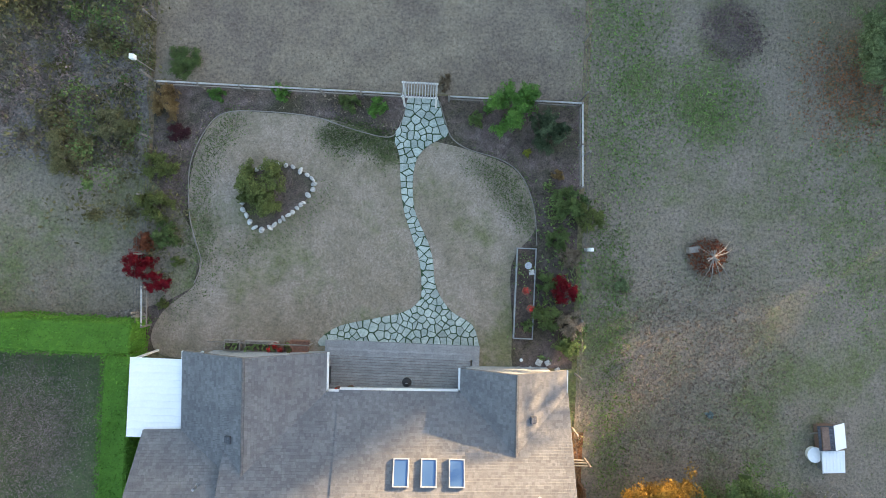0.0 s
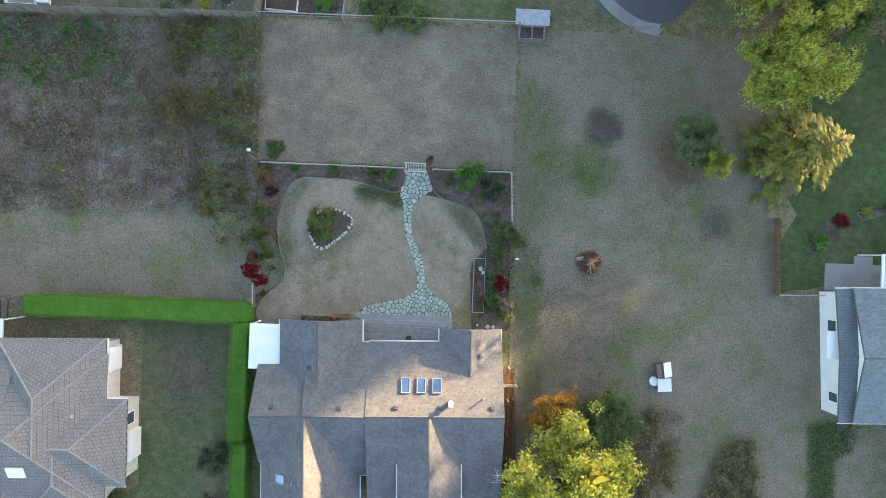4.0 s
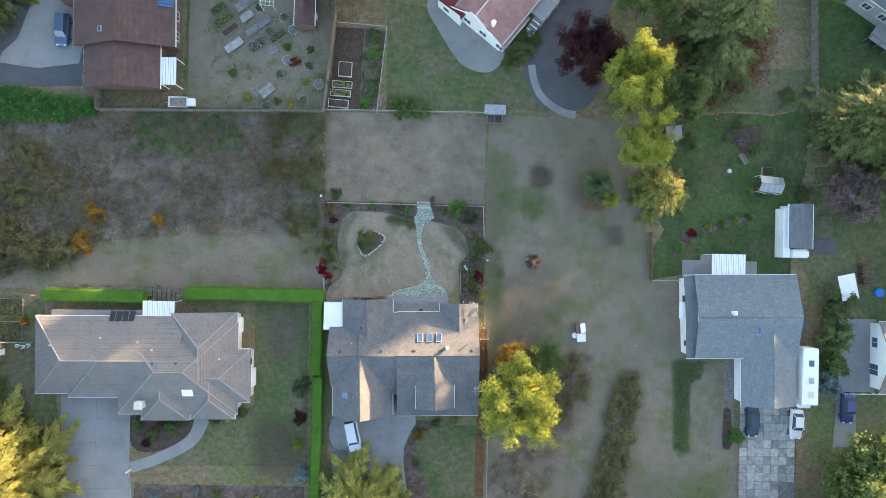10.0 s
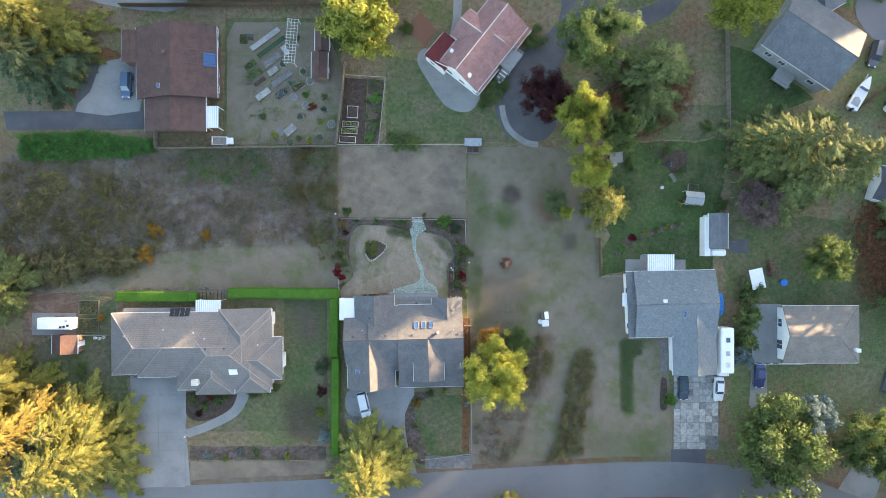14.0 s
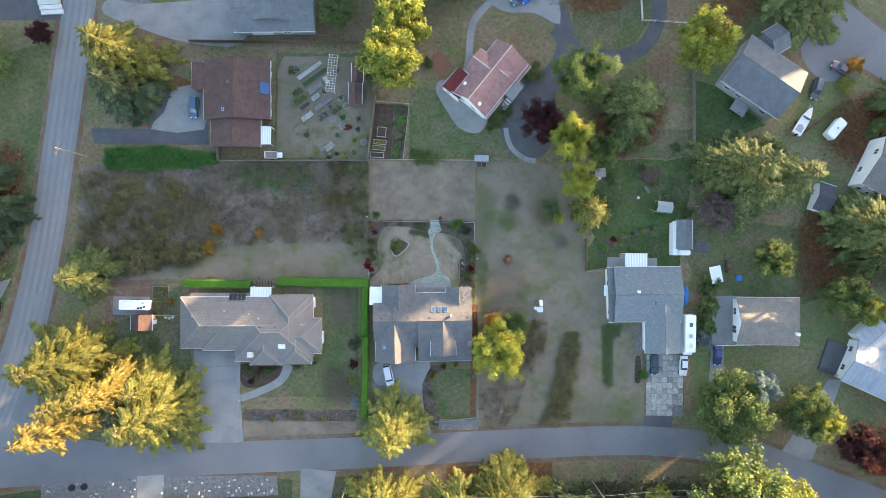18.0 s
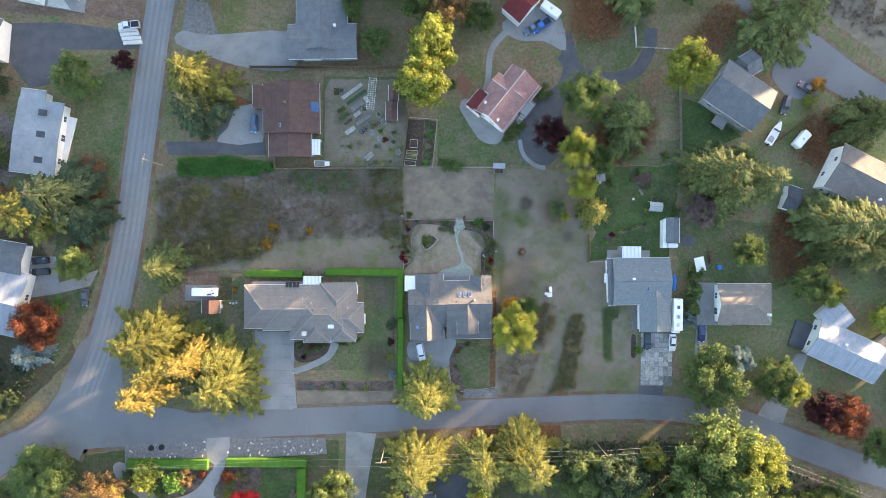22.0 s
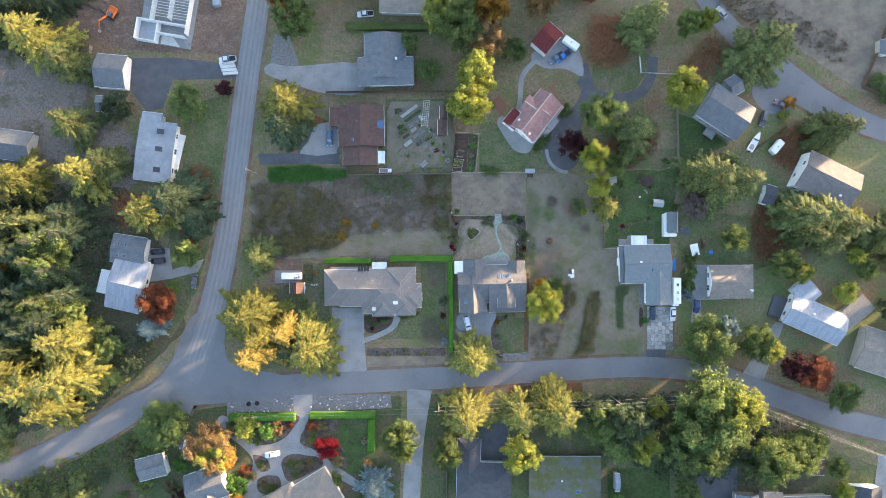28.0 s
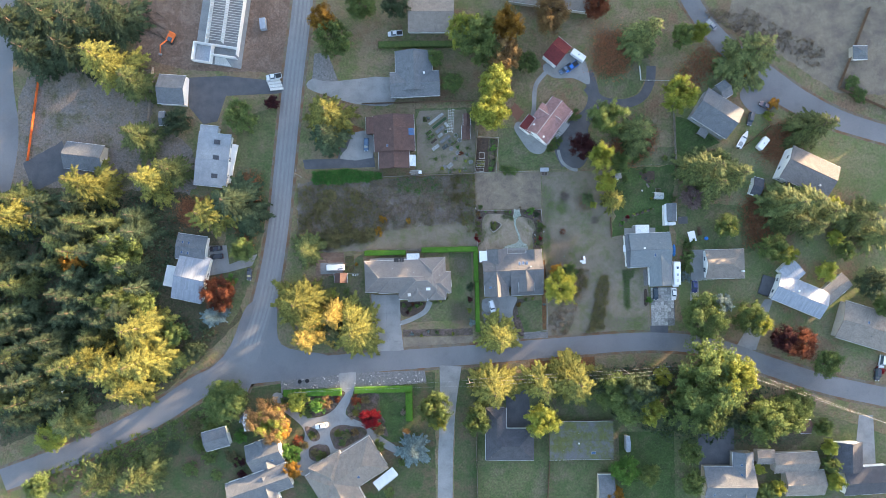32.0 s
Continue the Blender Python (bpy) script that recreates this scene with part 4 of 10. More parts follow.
def fir(x, y, h, width=None, leafmat="fir", label="tall green fir lit on its crown"):
    return plant("wild" if abs(x) > 105 or y > 72 else "fir", x, y, h, width or h * 0.5, leafmat, label, "conifers")


def broad(x, y, h, width, leafmat="leafgreen", label="spreading green leafy tree"):
    return plant("near" if abs(x - 20) < 45 and -30 < y < 50 else "broad", x, y, h, width, leafmat, label, "leafy trees")


def bush(x, y, h, width, leafmat="leafgreen", label="rounded green garden shrub"):
    return plant("garden" if abs(x) < 60 and -35 < y < 40 else "bush", x, y, h, width, leafmat, label, "shrubs")


# ---- ground, lots, roads ----
bm = bmesh.new()
bmesh.ops.create_grid(bm, x_segments=60, y_segments=60, size=1500)
single("ground", bm, "ground", "rough olive-brown grass ground reaching the horizon", "ground", kind="structure")

# lots
zone("lawn_field", rect(-12.2, 12.1, 12.0, 25.5), "field", 0.02, "closely mown grey-brown dry field inside wire fence", "lawn")
zone("lawn_garden", rect(-12.1, -3.2, 12.1, 12.0), "mulch", 0.02, "dark bark mulch garden bed round the dry lawn", "garden bed")
zone("lawn_dry", [(-9.73, 7.77), (-8.43, 10.23), (-5.91, 10.52), (-1.76, 10.25), (1.17, 9.28), (3.41, 9.39), (6.01, 8.88), (8.65, 7.72), (9.69, 4.86), (8.40, 2.54), (8.61, -1.95), (7.60, -4.56), (-2.39, -3.06), (-6.82, -3.24), (-10.59, -3.47), (-11.64, -2.50), (-11.03, -0.89), (-9.18, 1.10), (-9.89, 4.57)], "dry", 0.05, "dry straw-coloured garden lawn with green edges", "lawn", smooth=5)
zone("lawn_east", [(12.4, -36.5), (50.8, -36.0), (50.8, 1.3), (37.4, 1.4), (37.4, 25.6), (12.4, 25.6)], "mixed", 0.015, "patchy half-dry lawn of the wide lot beside the house", "lawn")
zone("lawn_green", [(37.9, 1.6), (59.1, 2.0), (62.0, 27.2), (40.5, 26.8), (37.9, 21.9), (39.5, 12)], "green", 0.02, "lush dark green lawn of the fenced garden", "lawn", rough=1.0)
zone("lawn_bramble", [(-76.4, 22.9), (-47.6, 23.8), (-12.7, 25.2), (-12.4, -3.0), (-53.5, -2.2), (-71.4, -2.2), (-77.1, 3.0)], "brush", 0.015, "overgrown brown bramble field", "field", rough=0.8)
zone("lawn_bramble_mown", [(-12.4, 6.5), (-12.3, -1.0), (-47.2, -1.4), (-65.6, -2.4), (-56.4, 1.3), (-44.7, 5.0), (-28.9, 6.6)], "mixed", 0.03, "mown strip of dry grass along the hedge", "lawn", smooth=4, rough=0.6)
zone("lawn_west_front", [(-39.5, -28.3), (-13.8, -28.1), (-14.1, -3.5), (-22.1, -3.6), (-21.9, -18.9), (-39.5, -28.3)][:5], "olive", 0.015, "short olive lawn round the tile-roofed house", "lawn", rough=0.2)
zone("lawn_west_side", [(-74.5, -16.7), (-53.8, -3.3), (-50.9, -21.8), (-49.8, -38.9), (-59.8, -40.3), (-73.1, -22.0)], "olive", 0.015, "short olive lawn beside the drive", "lawn", rough=0.4)
zone("lawn_centre_front", rect(2.1, -21.4, 12.9, -33.0), "olive", 0.02, "short olive front lawn strip", "lawn", rough=0.2)
zone("lawn_red", [(-3.4, 42.7), (4.0, 41.5), (13.5, 33.0), (19.5, 32.4), (21.6, 26.5), (-3.2, 26.1)], "olive", 0.015, "olive lawn below the red-roofed house", "lawn", rough=0.3)
zone("lawn_right", [(62.4, 11.5), (88.4, 11.8), (95.3, 7.9), (94.1, -4.4), (65.3, -2.0)], "olive", 0.012, "dark green shaded lawn between trees", "lawn", smooth=4, rough=0.9)
zone("lawn_ne", [(62.4, 45.3), (67.8, 44.0), (78.6, 35.4), (70.4, 31.9), (62.5, 28.4)], "green", 0.014, "small green lawn by the grey house", "lawn", rough=0.3)
zone("verge_west_road", [(-85.9, 50.0), (-80.5, 53.7), (-85.7, 20.8), (-93.6, -10.1), (-102.4, -28.2), (-104.4, -6.5), (-99.2, 22.6), (-97.6, 44.4)], "olive", 0.014, "green grass verge along the side road", "lawn", smooth=4, rough=0.9)
zone("lawn_south_east_lot", [(45.0, -10.9), (50.4, -10.9), (51.7, -34.4), (41.2, -34.7), (43.1, -21.0)], "mixed", 0.025, "dry grass strip by the drive", "lawn", rough=0.4)
zone("forest_ground", [(-182.8, 23.5), (-116.6, 20.4), (-102.8, -2.3), (-97.1, -24.9), (-123.8, -50.8), (-184.0, -69.5)], "wood_floor", 0.012, "dark mossy forest floor", "ground", rough=1.5)
zone("soil_building_site", [(-132.7, 90.2), (-76.9, 89.7), (-80.4, 62.9), (-115.9, 64.4), (-134.0, 69.7)], "soil", 0.02, "bare reddish soil of a building site", "ground", rough=0.8)
zone("needle_verge_south", [(6.5, -42.8), (30.4, -42.2), (30.5, -46.6), (6.5, -46.5)], "needles", 0.02, "rusty needle litter on the verge", "ground", rough=0.5)
zone("needle_verge_lot", [(2.9, -35.7), (33.1, -33.8), (57.4, -34.0), (33.1, -36.1), (2.3, -37.6)], "needles", 0.02, "rusty needle litter on the road edge", "ground", rough=0.4)
zone("needle_bed", [(0.7, -21.4), (6.1, -21.3), (2.4, -24.0), (4.9, -33.1), (2.9, -34.0), (0.1, -28.0)], "mulch", 0.03, "curved mulch bed beside the drive", "garden bed", smooth=4)
zone("needle_strip", rect(11.5, -6.8, 12.9, -32.1), "needles", 0.03, "strip of rusty needles along the fence", "ground", rough=0.2)

# roads
M["asphalt_side"] = mat("pale_worn_asphalt", (0.18, 0.18, 0.182), (0.207, 0.207, 0.206), 4.0, 0.85, 0.2, 16.0, col3=(0.17, 0.17, 0.17), big=14)
M["shoulder"] = mat("gravel_shoulder", (0.17, 0.14, 0.1), (0.13, 0.12, 0.09), 1.5, 0.95, 0.6, 7.0, col3=(0.16, 0.085, 0.045), big=5, rag=0.5)
ribbon("road_south_shoulder", [(-183.2, -81.6), (-155.3, -71.7), (-128.9, -59.6), (-107.6, -47.6), (-80.8, -44.5), (-48.3, -42.4), (-11.9, -40.6), (24.9, -38.3), (52.7, -37.4), (75.1, -40.2), (95.7, -47.6), (118.2, -55.1), (156.1, -63.6), (213.6, -75.1)], [w + 2.0 for w in [8, 8, 8.3, 8.5, 7.5, 7.2, 7, 6.8, 6.6, 6.6, 6.8, 7, 7, 7]], "shoulder", 0.03, "brown gravel and needle shoulder of the street")
ribbon("road_south", [(-183.2, -81.6), (-155.3, -71.7), (-128.9, -59.6), (-107.6, -47.6), (-80.8, -44.5), (-48.3, -42.4), (-11.9, -40.6), (24.9, -38.3), (52.7, -37.4), (75.1, -40.2), (95.7, -47.6), (118.2, -55.1), (156.1, -63.6), (213.6, -75.1)], [8, 8, 8.3, 8.5, 7.5, 7.2, 7, 6.8, 6.6, 6.6, 6.8, 7, 7, 7], "asphalt", 0.05, "worn grey asphalt street curving past the houses", crown=0.05)
ribbon("road_west_shoulder", [(-71.4, 136.4), (-72.6, 99.6), (-74.7, 81.2), (-77.8, 59.2), (-81.2, 30.0), (-84.3, 4.5), (-89.0, -19.1), (-94.3, -35.4), (-102.2, -48.4)], [w + 2.0 for w in [7.4, 7.4, 7.2, 7.2, 7.2, 7.4, 8.5, 11, 15]], "shoulder", 0.03, "brown gravel and needle shoulder of the street")
ribbon("road_west", [(-71.4, 136.4), (-72.6, 99.6), (-74.7, 81.2), (-77.8, 59.2), (-81.2, 30.0), (-84.3, 4.5), (-89.0, -19.1), (-94.3, -35.4), (-102.2, -48.4)], [7.4, 7.4, 7.2, 7.2, 7.2, 7.4, 8.5, 11, 15], "asphalt_side", 0.056, "grey asphalt side road with tyre tracks", crown=0.05)
M["track"] = mat("worn_wheel_track", (0.225, 0.225, 0.224), (0.2, 0.2, 0.2), 3.0, 0.85, 0.2, 14.0, rag=0.25)
for off in (-2.0, -0.45, 1.1, 2.35):
    ribbon("road_wheel_track", [(x + off, y) for x, y in [(-71.4, 136.4), (-72.6, 99.6), (-74.7, 81.2), (-77.8, 59.2), (-81.2, 30.0), (-84.3, 4.5), (-89.0, -19.1), (-94.3, -35.4), (-102.2, -48.4)]][1:8], 0.8, "track", 0.113, "pale worn wheel track on the side road")
zone("road_junction", [(-95.3, -20.9), (-85.4, -20.9), (-83.5, -35.4), (-66.4, -40.0), (-69.9, -46.3), (-102.2, -50.7), (-121.8, -57.9), (-123.6, -53.4), (-104.1, -39.0)], "asphalt", 0.075, "wide asphalt junction of the two streets", "road", smooth=5)
ribbon("road_north_east_shoulder", [(58.4, 111.0), (69.6, 86.9), (80.9, 72.1), (95.9, 59.2), (111.0, 49.0), (131.5, 40.4), (175.8, 28.0)], [w + 2.0 for w in [6.5, 6.5, 7, 10, 9, 7, 6.5]], "shoulder", 0.03, "brown gravel and needle shoulder of the street")
ribbon("road_north_east", [(58.4, 111.0), (69.6, 86.9), (80.9, 72.1), (95.9, 59.2), (111.0, 49.0), (131.5, 40.4), (175.8, 28.0)], [6.5, 6.5, 7, 10, 9, 7, 6.5], "asphalt", 0.05, "grey asphalt road between trees", crown=0.03)
ribbon("road_far_west", [(-177.7, 102.8), (-182.2, 66.2), (-180.6, 39.7), (-187.0, 9.4)], 9.0, "asphalt", 0.04, "grey lane at the wood's edge")
ribbon("driveway_lane_south", [(-22.4, -44.6), (-23.7, -61.0), (-24.9, -79.5), (-25.8, -119.0)], [8, 5.6, 5.4, 5.4], "concrete", 0.06, "pale worn lane going south")
ribbon("driveway_red_house", [(30.0, 62.2), (32.1, 54.2), (30.1, 47.4), (23.5, 40.5), (19.5, 34.4), (21.3, 27.7)], [4, 4, 4, 6, 4.5, 3], "asphalt_dark", 0.05, "dark asphalt drive curving past the red-roofed house", "driveway")
ribbon("driveway_loop", [(30.0, 56.8), (34.8, 51.5), (43.0, 50.3), (49.7, 52.5), (53.1, 58.0), (53.7, 64.1)], [4, 3.6, 3.4, 3.4, 3.4, 3.4], "asphalt_dark", 0.045, "dark curved loop drive round a lawn", "driveway")
zone("driveway_west_house", [(-50.7, -17.8), (-40.1, -21.0), (-40.3, -28.1), (-39.3, -38.7), (-39.7, -40.0), (-50.1, -40.1), (-49.9, -38.7), (-50.4, -27.1)], "concrete", 0.04, "wide grey concrete driveway", "driveway")
zone("driveway_centre", [(-10.3, -21.0), (-6.6, -20.0), (2.3, -20.0), (0.7, -25.0), (1.3, -31.1), (3.1, -37.2), (-0.5, -38.0), (-3.3, -31.6), (-6.6, -26.0), (-10.0, -25.0)], "concrete", 0.05, "grey concrete driveway bending to the street", "driveway", smooth=3)
zone("gravel_strip_drive", [(-10.6, -25.0), (-6.6, -26.0), (-3.1, -31.9), (-1.5, -36.9), (-5.5, -34.9), (-9.4, -31.1)], "gravel", 0.03, "dark gravel strip beside the drive", "driveway", rough=0.15)
zone("gravel_corner", rect(4.6, -32.9, 13.5, -35.3), "gravel", 0.04, "grey gravel parking strip at the street", "driveway", rough=0.2)
zone("driveway_brown_house", [(-60.2, 41.0), (-50.5, 41.2), (-48.8, 32.1), (-48.4, 28.3), (-73.9, 27.9), (-74.6, 31.4), (-61.9, 31.6)], "asphalt_dark", 0.045, "smooth dark driveway beside the brown house", "driveway")
zone("parking_brown_house", [(-61.3, 31.5), (-58.6, 35.2), (-57.2, 39.2), (-55.7, 41.0), (-49.6, 41.0), (-49.4, 31.7)], "concrete", 0.06, "pale concrete parking pad", "driveway", smooth=2)
zone("driveway_top_house", [(-70.9, 60.7), (-63.3, 59.7), (-41.5, 61.0), (-41.4, 51.3), (-53.3, 51.2), (-63.3, 53.9), (-72.4, 57.4)], "concrete", 0.05, "broad worn concrete house driveway", "driveway", smooth=3)
zone("gravel_top", [(-69.8, 70.0), (-64.9, 70.0), (-61.0, 59.0), (-70.9, 59.1)], "gravel", 0.03, "grey gravel pad at the road", "driveway", rough=0.3)
zone("driveway_small_garage", [(-116.0, 61.7), (-101.8, 62.2), (-81.5, 59.9), (-80.9, 55.7), (-101.9, 55.0), (-105.1, 45.8), (-110.2, 44.8), (-115.1, 51.0)], "asphalt_dark", 0.05, "dark asphalt drive to the garage", "driveway")
zone("driveway_left_house", [(-109.4, 0.8), (-102.6, 0.8), (-101.7, -6.1), (-91.5, -2.5), (-93.6, -6.8), (-102.5, -9.0), (-109.3, -10.1)], "concrete", 0.05, "concrete parking and path by the pale house", "driveway")
zone("driveway_far_left", [(-174.7, 31.5), (-160.6, 39.4), (-157.8, 27.2), (-170.9, 21.3)], "asphalt_dark", 0.03, "grey worn asphalt yard drive", "driveway", rough=0.5)
zone("patio_red_house", [(2.6, 42.0), (5.1, 44.0), (14.3, 37.0), (12.8, 32.4), (8.3, 33.1), (4.7, 37.9)], "concrete", 0.05, "curved grey concrete patio", "patio", smooth=4)
zone("driveway_red_barn", [(13.7, 64.8), (24.8, 69.5), (29.4, 65.9), (30.7, 57.6), (24.8, 59.9), (17.4, 60.2)], "concrete", 0.055, "pale concrete apron of the garage", "driveway", smooth=3)
ribbon("path_red_barn", [(15.5, 63.0), (10.9, 57.4), (10.0, 49.0), (9.1, 45.3)], 1.6, "concrete", 0.05, "curved concrete garden path", "path")
ribbon("path_west_house", [(-40.1, -28.7), (-35.7, -27.1), (-31.2, -24.5), (-29.5, -21.0)], [1.6, 1.6, 1.8, 2.2], "concrete", 0.05, "curved concrete path to the front door", "path")
zone("bed_west_house", [(-40.4, -21.0), (-31.2, -21.2), (-32.2, -24.2), (-36.7, -26.3), (-39.9, -25.5)], "garden_soil", 0.045, "dark soil shrub bed by the front door", "garden bed", smooth=3)
zone("bed_west_strip", rect(-39.5, -31.1, -14.1, -33.6), "mulch", 0.03, "dark mulch strip across the lawn", "garden bed", rough=0.15)
zone("bed_west_dry", rect(-39.4, -33.9, -14.1, -38.7), "field", 0.025, "dry brown verge grass", "lawn", rough=0.15)
zone("driveway_east_path", rect(49.2, -10.9, 51.9, -16.8), "gravel", 0.05, "grey stone path at the house wall", "path", rough=0.1)
zone("driveway_east_base", rect(51.7, -17.6, 60.5, -29.1), "garden_soil", 0.03, "dark joints under the paving slabs", "driveway")
zone("driveway_east_mouth", rect(51.3, -31.7, 57.9, -35.7), "asphalt_dark", 0.045, "dark asphalt drive mouth", "driveway")
zone("driveway_right_two", [(66.8, -15.5), (69.5, -15.4), (69.8, -23.5), (66.2, -23.8)], "concrete", 0.05, "narrow concrete drive with a parked car", "driveway")
zone("driveway_white_house", [(94.2, -22.7), (97.2, -23.0), (90.4, -41.5), (82.5, -40.8)], "concrete", 0.05, "narrow pale drive between trees", "driveway")
zone("driveway_grey_ne", [(86.5, 53.5), (94.0, 59.2), (103.5, 51.8), (95.9, 46.1), (90.2, 47.0)], "asphalt", 0.055, "asphalt apron beside the grey house", "driveway", smooth=3)
zone("gravel_south_a", [(-84.0, -47.3), (-62.7, -46.3), (-61.6, -51.4), (-83.9, -53.1)], "gravel", 0.05, "grey gravel strip with stones", "ground", rough=0.2)
zone("gravel_south_b", [(-58.2, -46.3), (-31.9, -46.0), (-31.2, -50.4), (-58.2, -51.8)], "gravel", 0.05, "grey gravel strip with pale stones", "ground", rough=0.2)
zone("driveway_south_house", [(-62.7, -46.0), (-56.8, -46.0), (-58.2, -54.5), (-60.8, -61.2), (-55.4, -64.1), (-48.1, -69.6), (-42.0, -73.9), (-43.0, -75.8), (-49.9, -72.1), (-54.3, -70.3), (-62.6, -76.7), (-66.1, -82.5), (-78.7, -82.4), (-77.0, -73.4), (-75.6, -67.1), (-79.7, -62.2), (-85.2, -58.0), (-87.0, -53.8), (-83.9, -53.1), (-78.5, -59.8), (-72.5, -62.2), (-66.3, -60.4), (-62.5, -55.4)], "concrete", 0.06, "winding concrete drive through gardens", "driveway", smooth=3)
for nm, lab, pts in (("north", "mulch bed of shrubs inside the hedge", [(-83.2, -55.7), (-80.7, -53.1), (-62.0, -52.5), (-62.8, -56.6), (-66.6, -60.2), (-72.5, -61.8), (-78.0, -59.3)]),
                     ("round", "round mulch bed in the drive", [(-74.1, -73.4), (-70.7, -71.8), (-67.3, -73.1), (-66.9, -76.3), (-69.8, -78.1), (-73.7, -77.0)]),
                     ("house", "rounded mulch bed before the hip-roofed house", [(-66.4, -67.1), (-62.6, -65.0), (-56.8, -66.3), (-55.0, -69.5), (-63.3, -73.8), (-65.8, -71.3)]),
                     ("wedge", "small mulch bed between two drives", [(-75.6, -65.4), (-71.3, -66.5), (-70.2, -69.8), (-73.4, -70.5)]),
                     ("maple", "stony mulch bed round the red maple", [(-60.1, -61.9), (-58.1, -57.2), (-55.5, -54.3), (-48.6, -54.3), (-49.6, -60.0), (-47.1, -64.5), (-45.6, -69.6), (-50.9, -66.7), (-55.4, -63.4)])):
    zone("bed_south_" + nm, pts, "mulch", 0.1, lab, "garden bed", smooth=4)
zone("driveway_red_oval", [(34.2, 50.5), (33.7, 48.0), (30.0, 41.8), (30.1, 38.2), (30.1, 33.1), (28.9, 29.5), (26.7, 27.0), (23.4, 27.0), (20.0, 29.3), (19.1, 32.8), (19.9, 35.0), (22.0, 37.7), (25.1, 40.2), (28.1, 42.8), (29.6, 46.4), (30.6, 50.5)], "asphalt_dark", 0.056, "broad dark turning place beside the red-roofed house", "driveway", smooth=3)
ribbon("kerb_red_oval", [(18.7, 33.5), (19.2, 30.9), (20.5, 28.5), (23.4, 26.5), (25.6, 26.1)], 1.1, "concrete", 0.07, "pale concrete edge of the turning place", "kerb")
zone("terrace_red_house", [(0.6, 48.0), (3.1, 51.1), (6.3, 47.6), (3.9, 44.5)], "terracotta", 0.06, "reddish paved terrace behind the cottage", "patio")
zone("needle_parking", [(-56.6, 31.7), (-56.2, 37.2), (-52.2, 42.3), (-55.2, 43.3), (-61.7, 45.2), (-62.1, 32.1)], "needles", 0.04, "rusty needle litter beneath the cedars", "ground", rough=0.4)
zone("lawn_south_green", rect(-48.3, -52.6, -38.4, -71.7), "green", 0.04, "deep green lawn inside a hedge", "lawn")
zone("driveway_dark_house", rect(-2.4, -53.8, 6.2, -70.5), "asphalt_dark", 0.045, "dark asphalt drive of the slate house", "driveway")
zone("driveway_se", rect(68.1, -69.0, 81.5, -84.9), "asphalt_dark", 0.04, "dark worn asphalt drive", "driveway")
zone("driveway_se_two", [(128.5, -66.4), (133.8, -66.5), (134.4, -86.4), (125.9, -86.1)], "concrete", 0.04, "pale worn concrete drive", "driveway")
zone("lawn_se_green", rect(38.8, -70.3, 59.2, -95.0), "green", 0.03, "soft green back garden lawn", "lawn", rough=0.4)
zone("lawn_s_back", rect(-13.3, -80.2, 11.9, -93.7), "olive", 0.02, "olive dry back garden lawn", "lawn", rough=0.3)
# two grass sheets whose dark colour includes the shade lying there
zone("lawn_south_gardens", [(-150.0, -72.0), (-126.0, -61.5), (-104.0, -52.5), (-84.0, -49.5), (-62.0, -47.0), (-36.0, -46.0), (-28.2, -47.0), (-28.8, -112.0), (-150.0, -112.0)], "shade_grass", 0.006, "green grass of the southern gardens with shade put in its colour", "lawn", rough=0.4)
zone("lawn_south_lane", [(-20.4, -46.0), (-12.8, -46.0), (-12.9, -104.0), (-22.6, -104.0)], "shade_grass", 0.012, "grass strip along the lane with shade put in its dark colour", "lawn", rough=0.4)
zone("lawn_vegetable", [(-33.4, 49.4), (-11.4, 49.6), (-12.2, 25.7), (-33.9, 25.4)], "olive", 0.009, "worn green grass of the vegetable garden", "lawn", rough=0.3)
zone("lawn_fenced_north", [(43.8, 33.6), (61.7, 34.0), (61.7, 27.4), (43.6, 27.2)], "olive", 0.011, "shaded olive grass behind the wire fence", "lawn", rough=0.5)
zone("lawn_loop", [(34.0, 53.6), (41.0, 52.0), (48.0, 54.0), (51.6, 60.0), (52.0, 68.0), (36.0, 68.0)], "olive", 0.011, "green lawn inside the loop drive", "lawn", smooth=3, rough=0.5)
zone("field_north_east", [(85.6, 96.7), (149.6, 96.1), (148.5, 51.8), (122.9, 53.2), (106.1, 64.9), (83.1, 79.9)], "field", 0.012, "rough pale grass field beyond the road", "field", rough=1.0)

zone("forest_ground_north_west", [(-170.2, 66.0), (-152.2, 67.9), (-128.1, 64.5), (-128.4, 44.1), (-116.3, 38.8), (-115.6, 19.3), (-172.9, 20.3), (-178.6, 39.7)], "brush", 0.01, "dull grey-brown grass of the wooded lot", "ground", smooth=3, rough=1.5)
zone("lawn_south_lots", [(-12.6, -48.4), (32.0, -46.3), (82.1, -55.8), (119.9, -67.2), (145.3, -76.2), (144.5, -107.5), (-13.7, -102.8)], "olive", 0.008, "dull olive grass of the southern lots", "lawn", rough=0.5)
zone("forest_ground_street", [(36.1, -48.5), (61.3, -47.4), (80.0, -55.8), (103.1, -62.6), (111.4, -71.1), (98.5, -79.1), (79.5, -76.5), (58.8, -65.6), (40.0, -64.1)], "wood_floor", 0.014, "dark leaf litter beneath the street trees", "ground", smooth=4, rough=1.2)
zone("lawn_east_gardens", [(63.6, 57.1), (80.8, 69.4), (101.5, 50.3), (126.7, 37.4), (156.6, 32.7), (154.6, -47.1), (112.2, -35.7), (82.7, -28.8), (62.8, -27.3), (62.9, 25.7)], "eastgrass", 0.007, "reddish-brown and green grass of the eastern gardens", "lawn", smooth=2, rough=0.8)


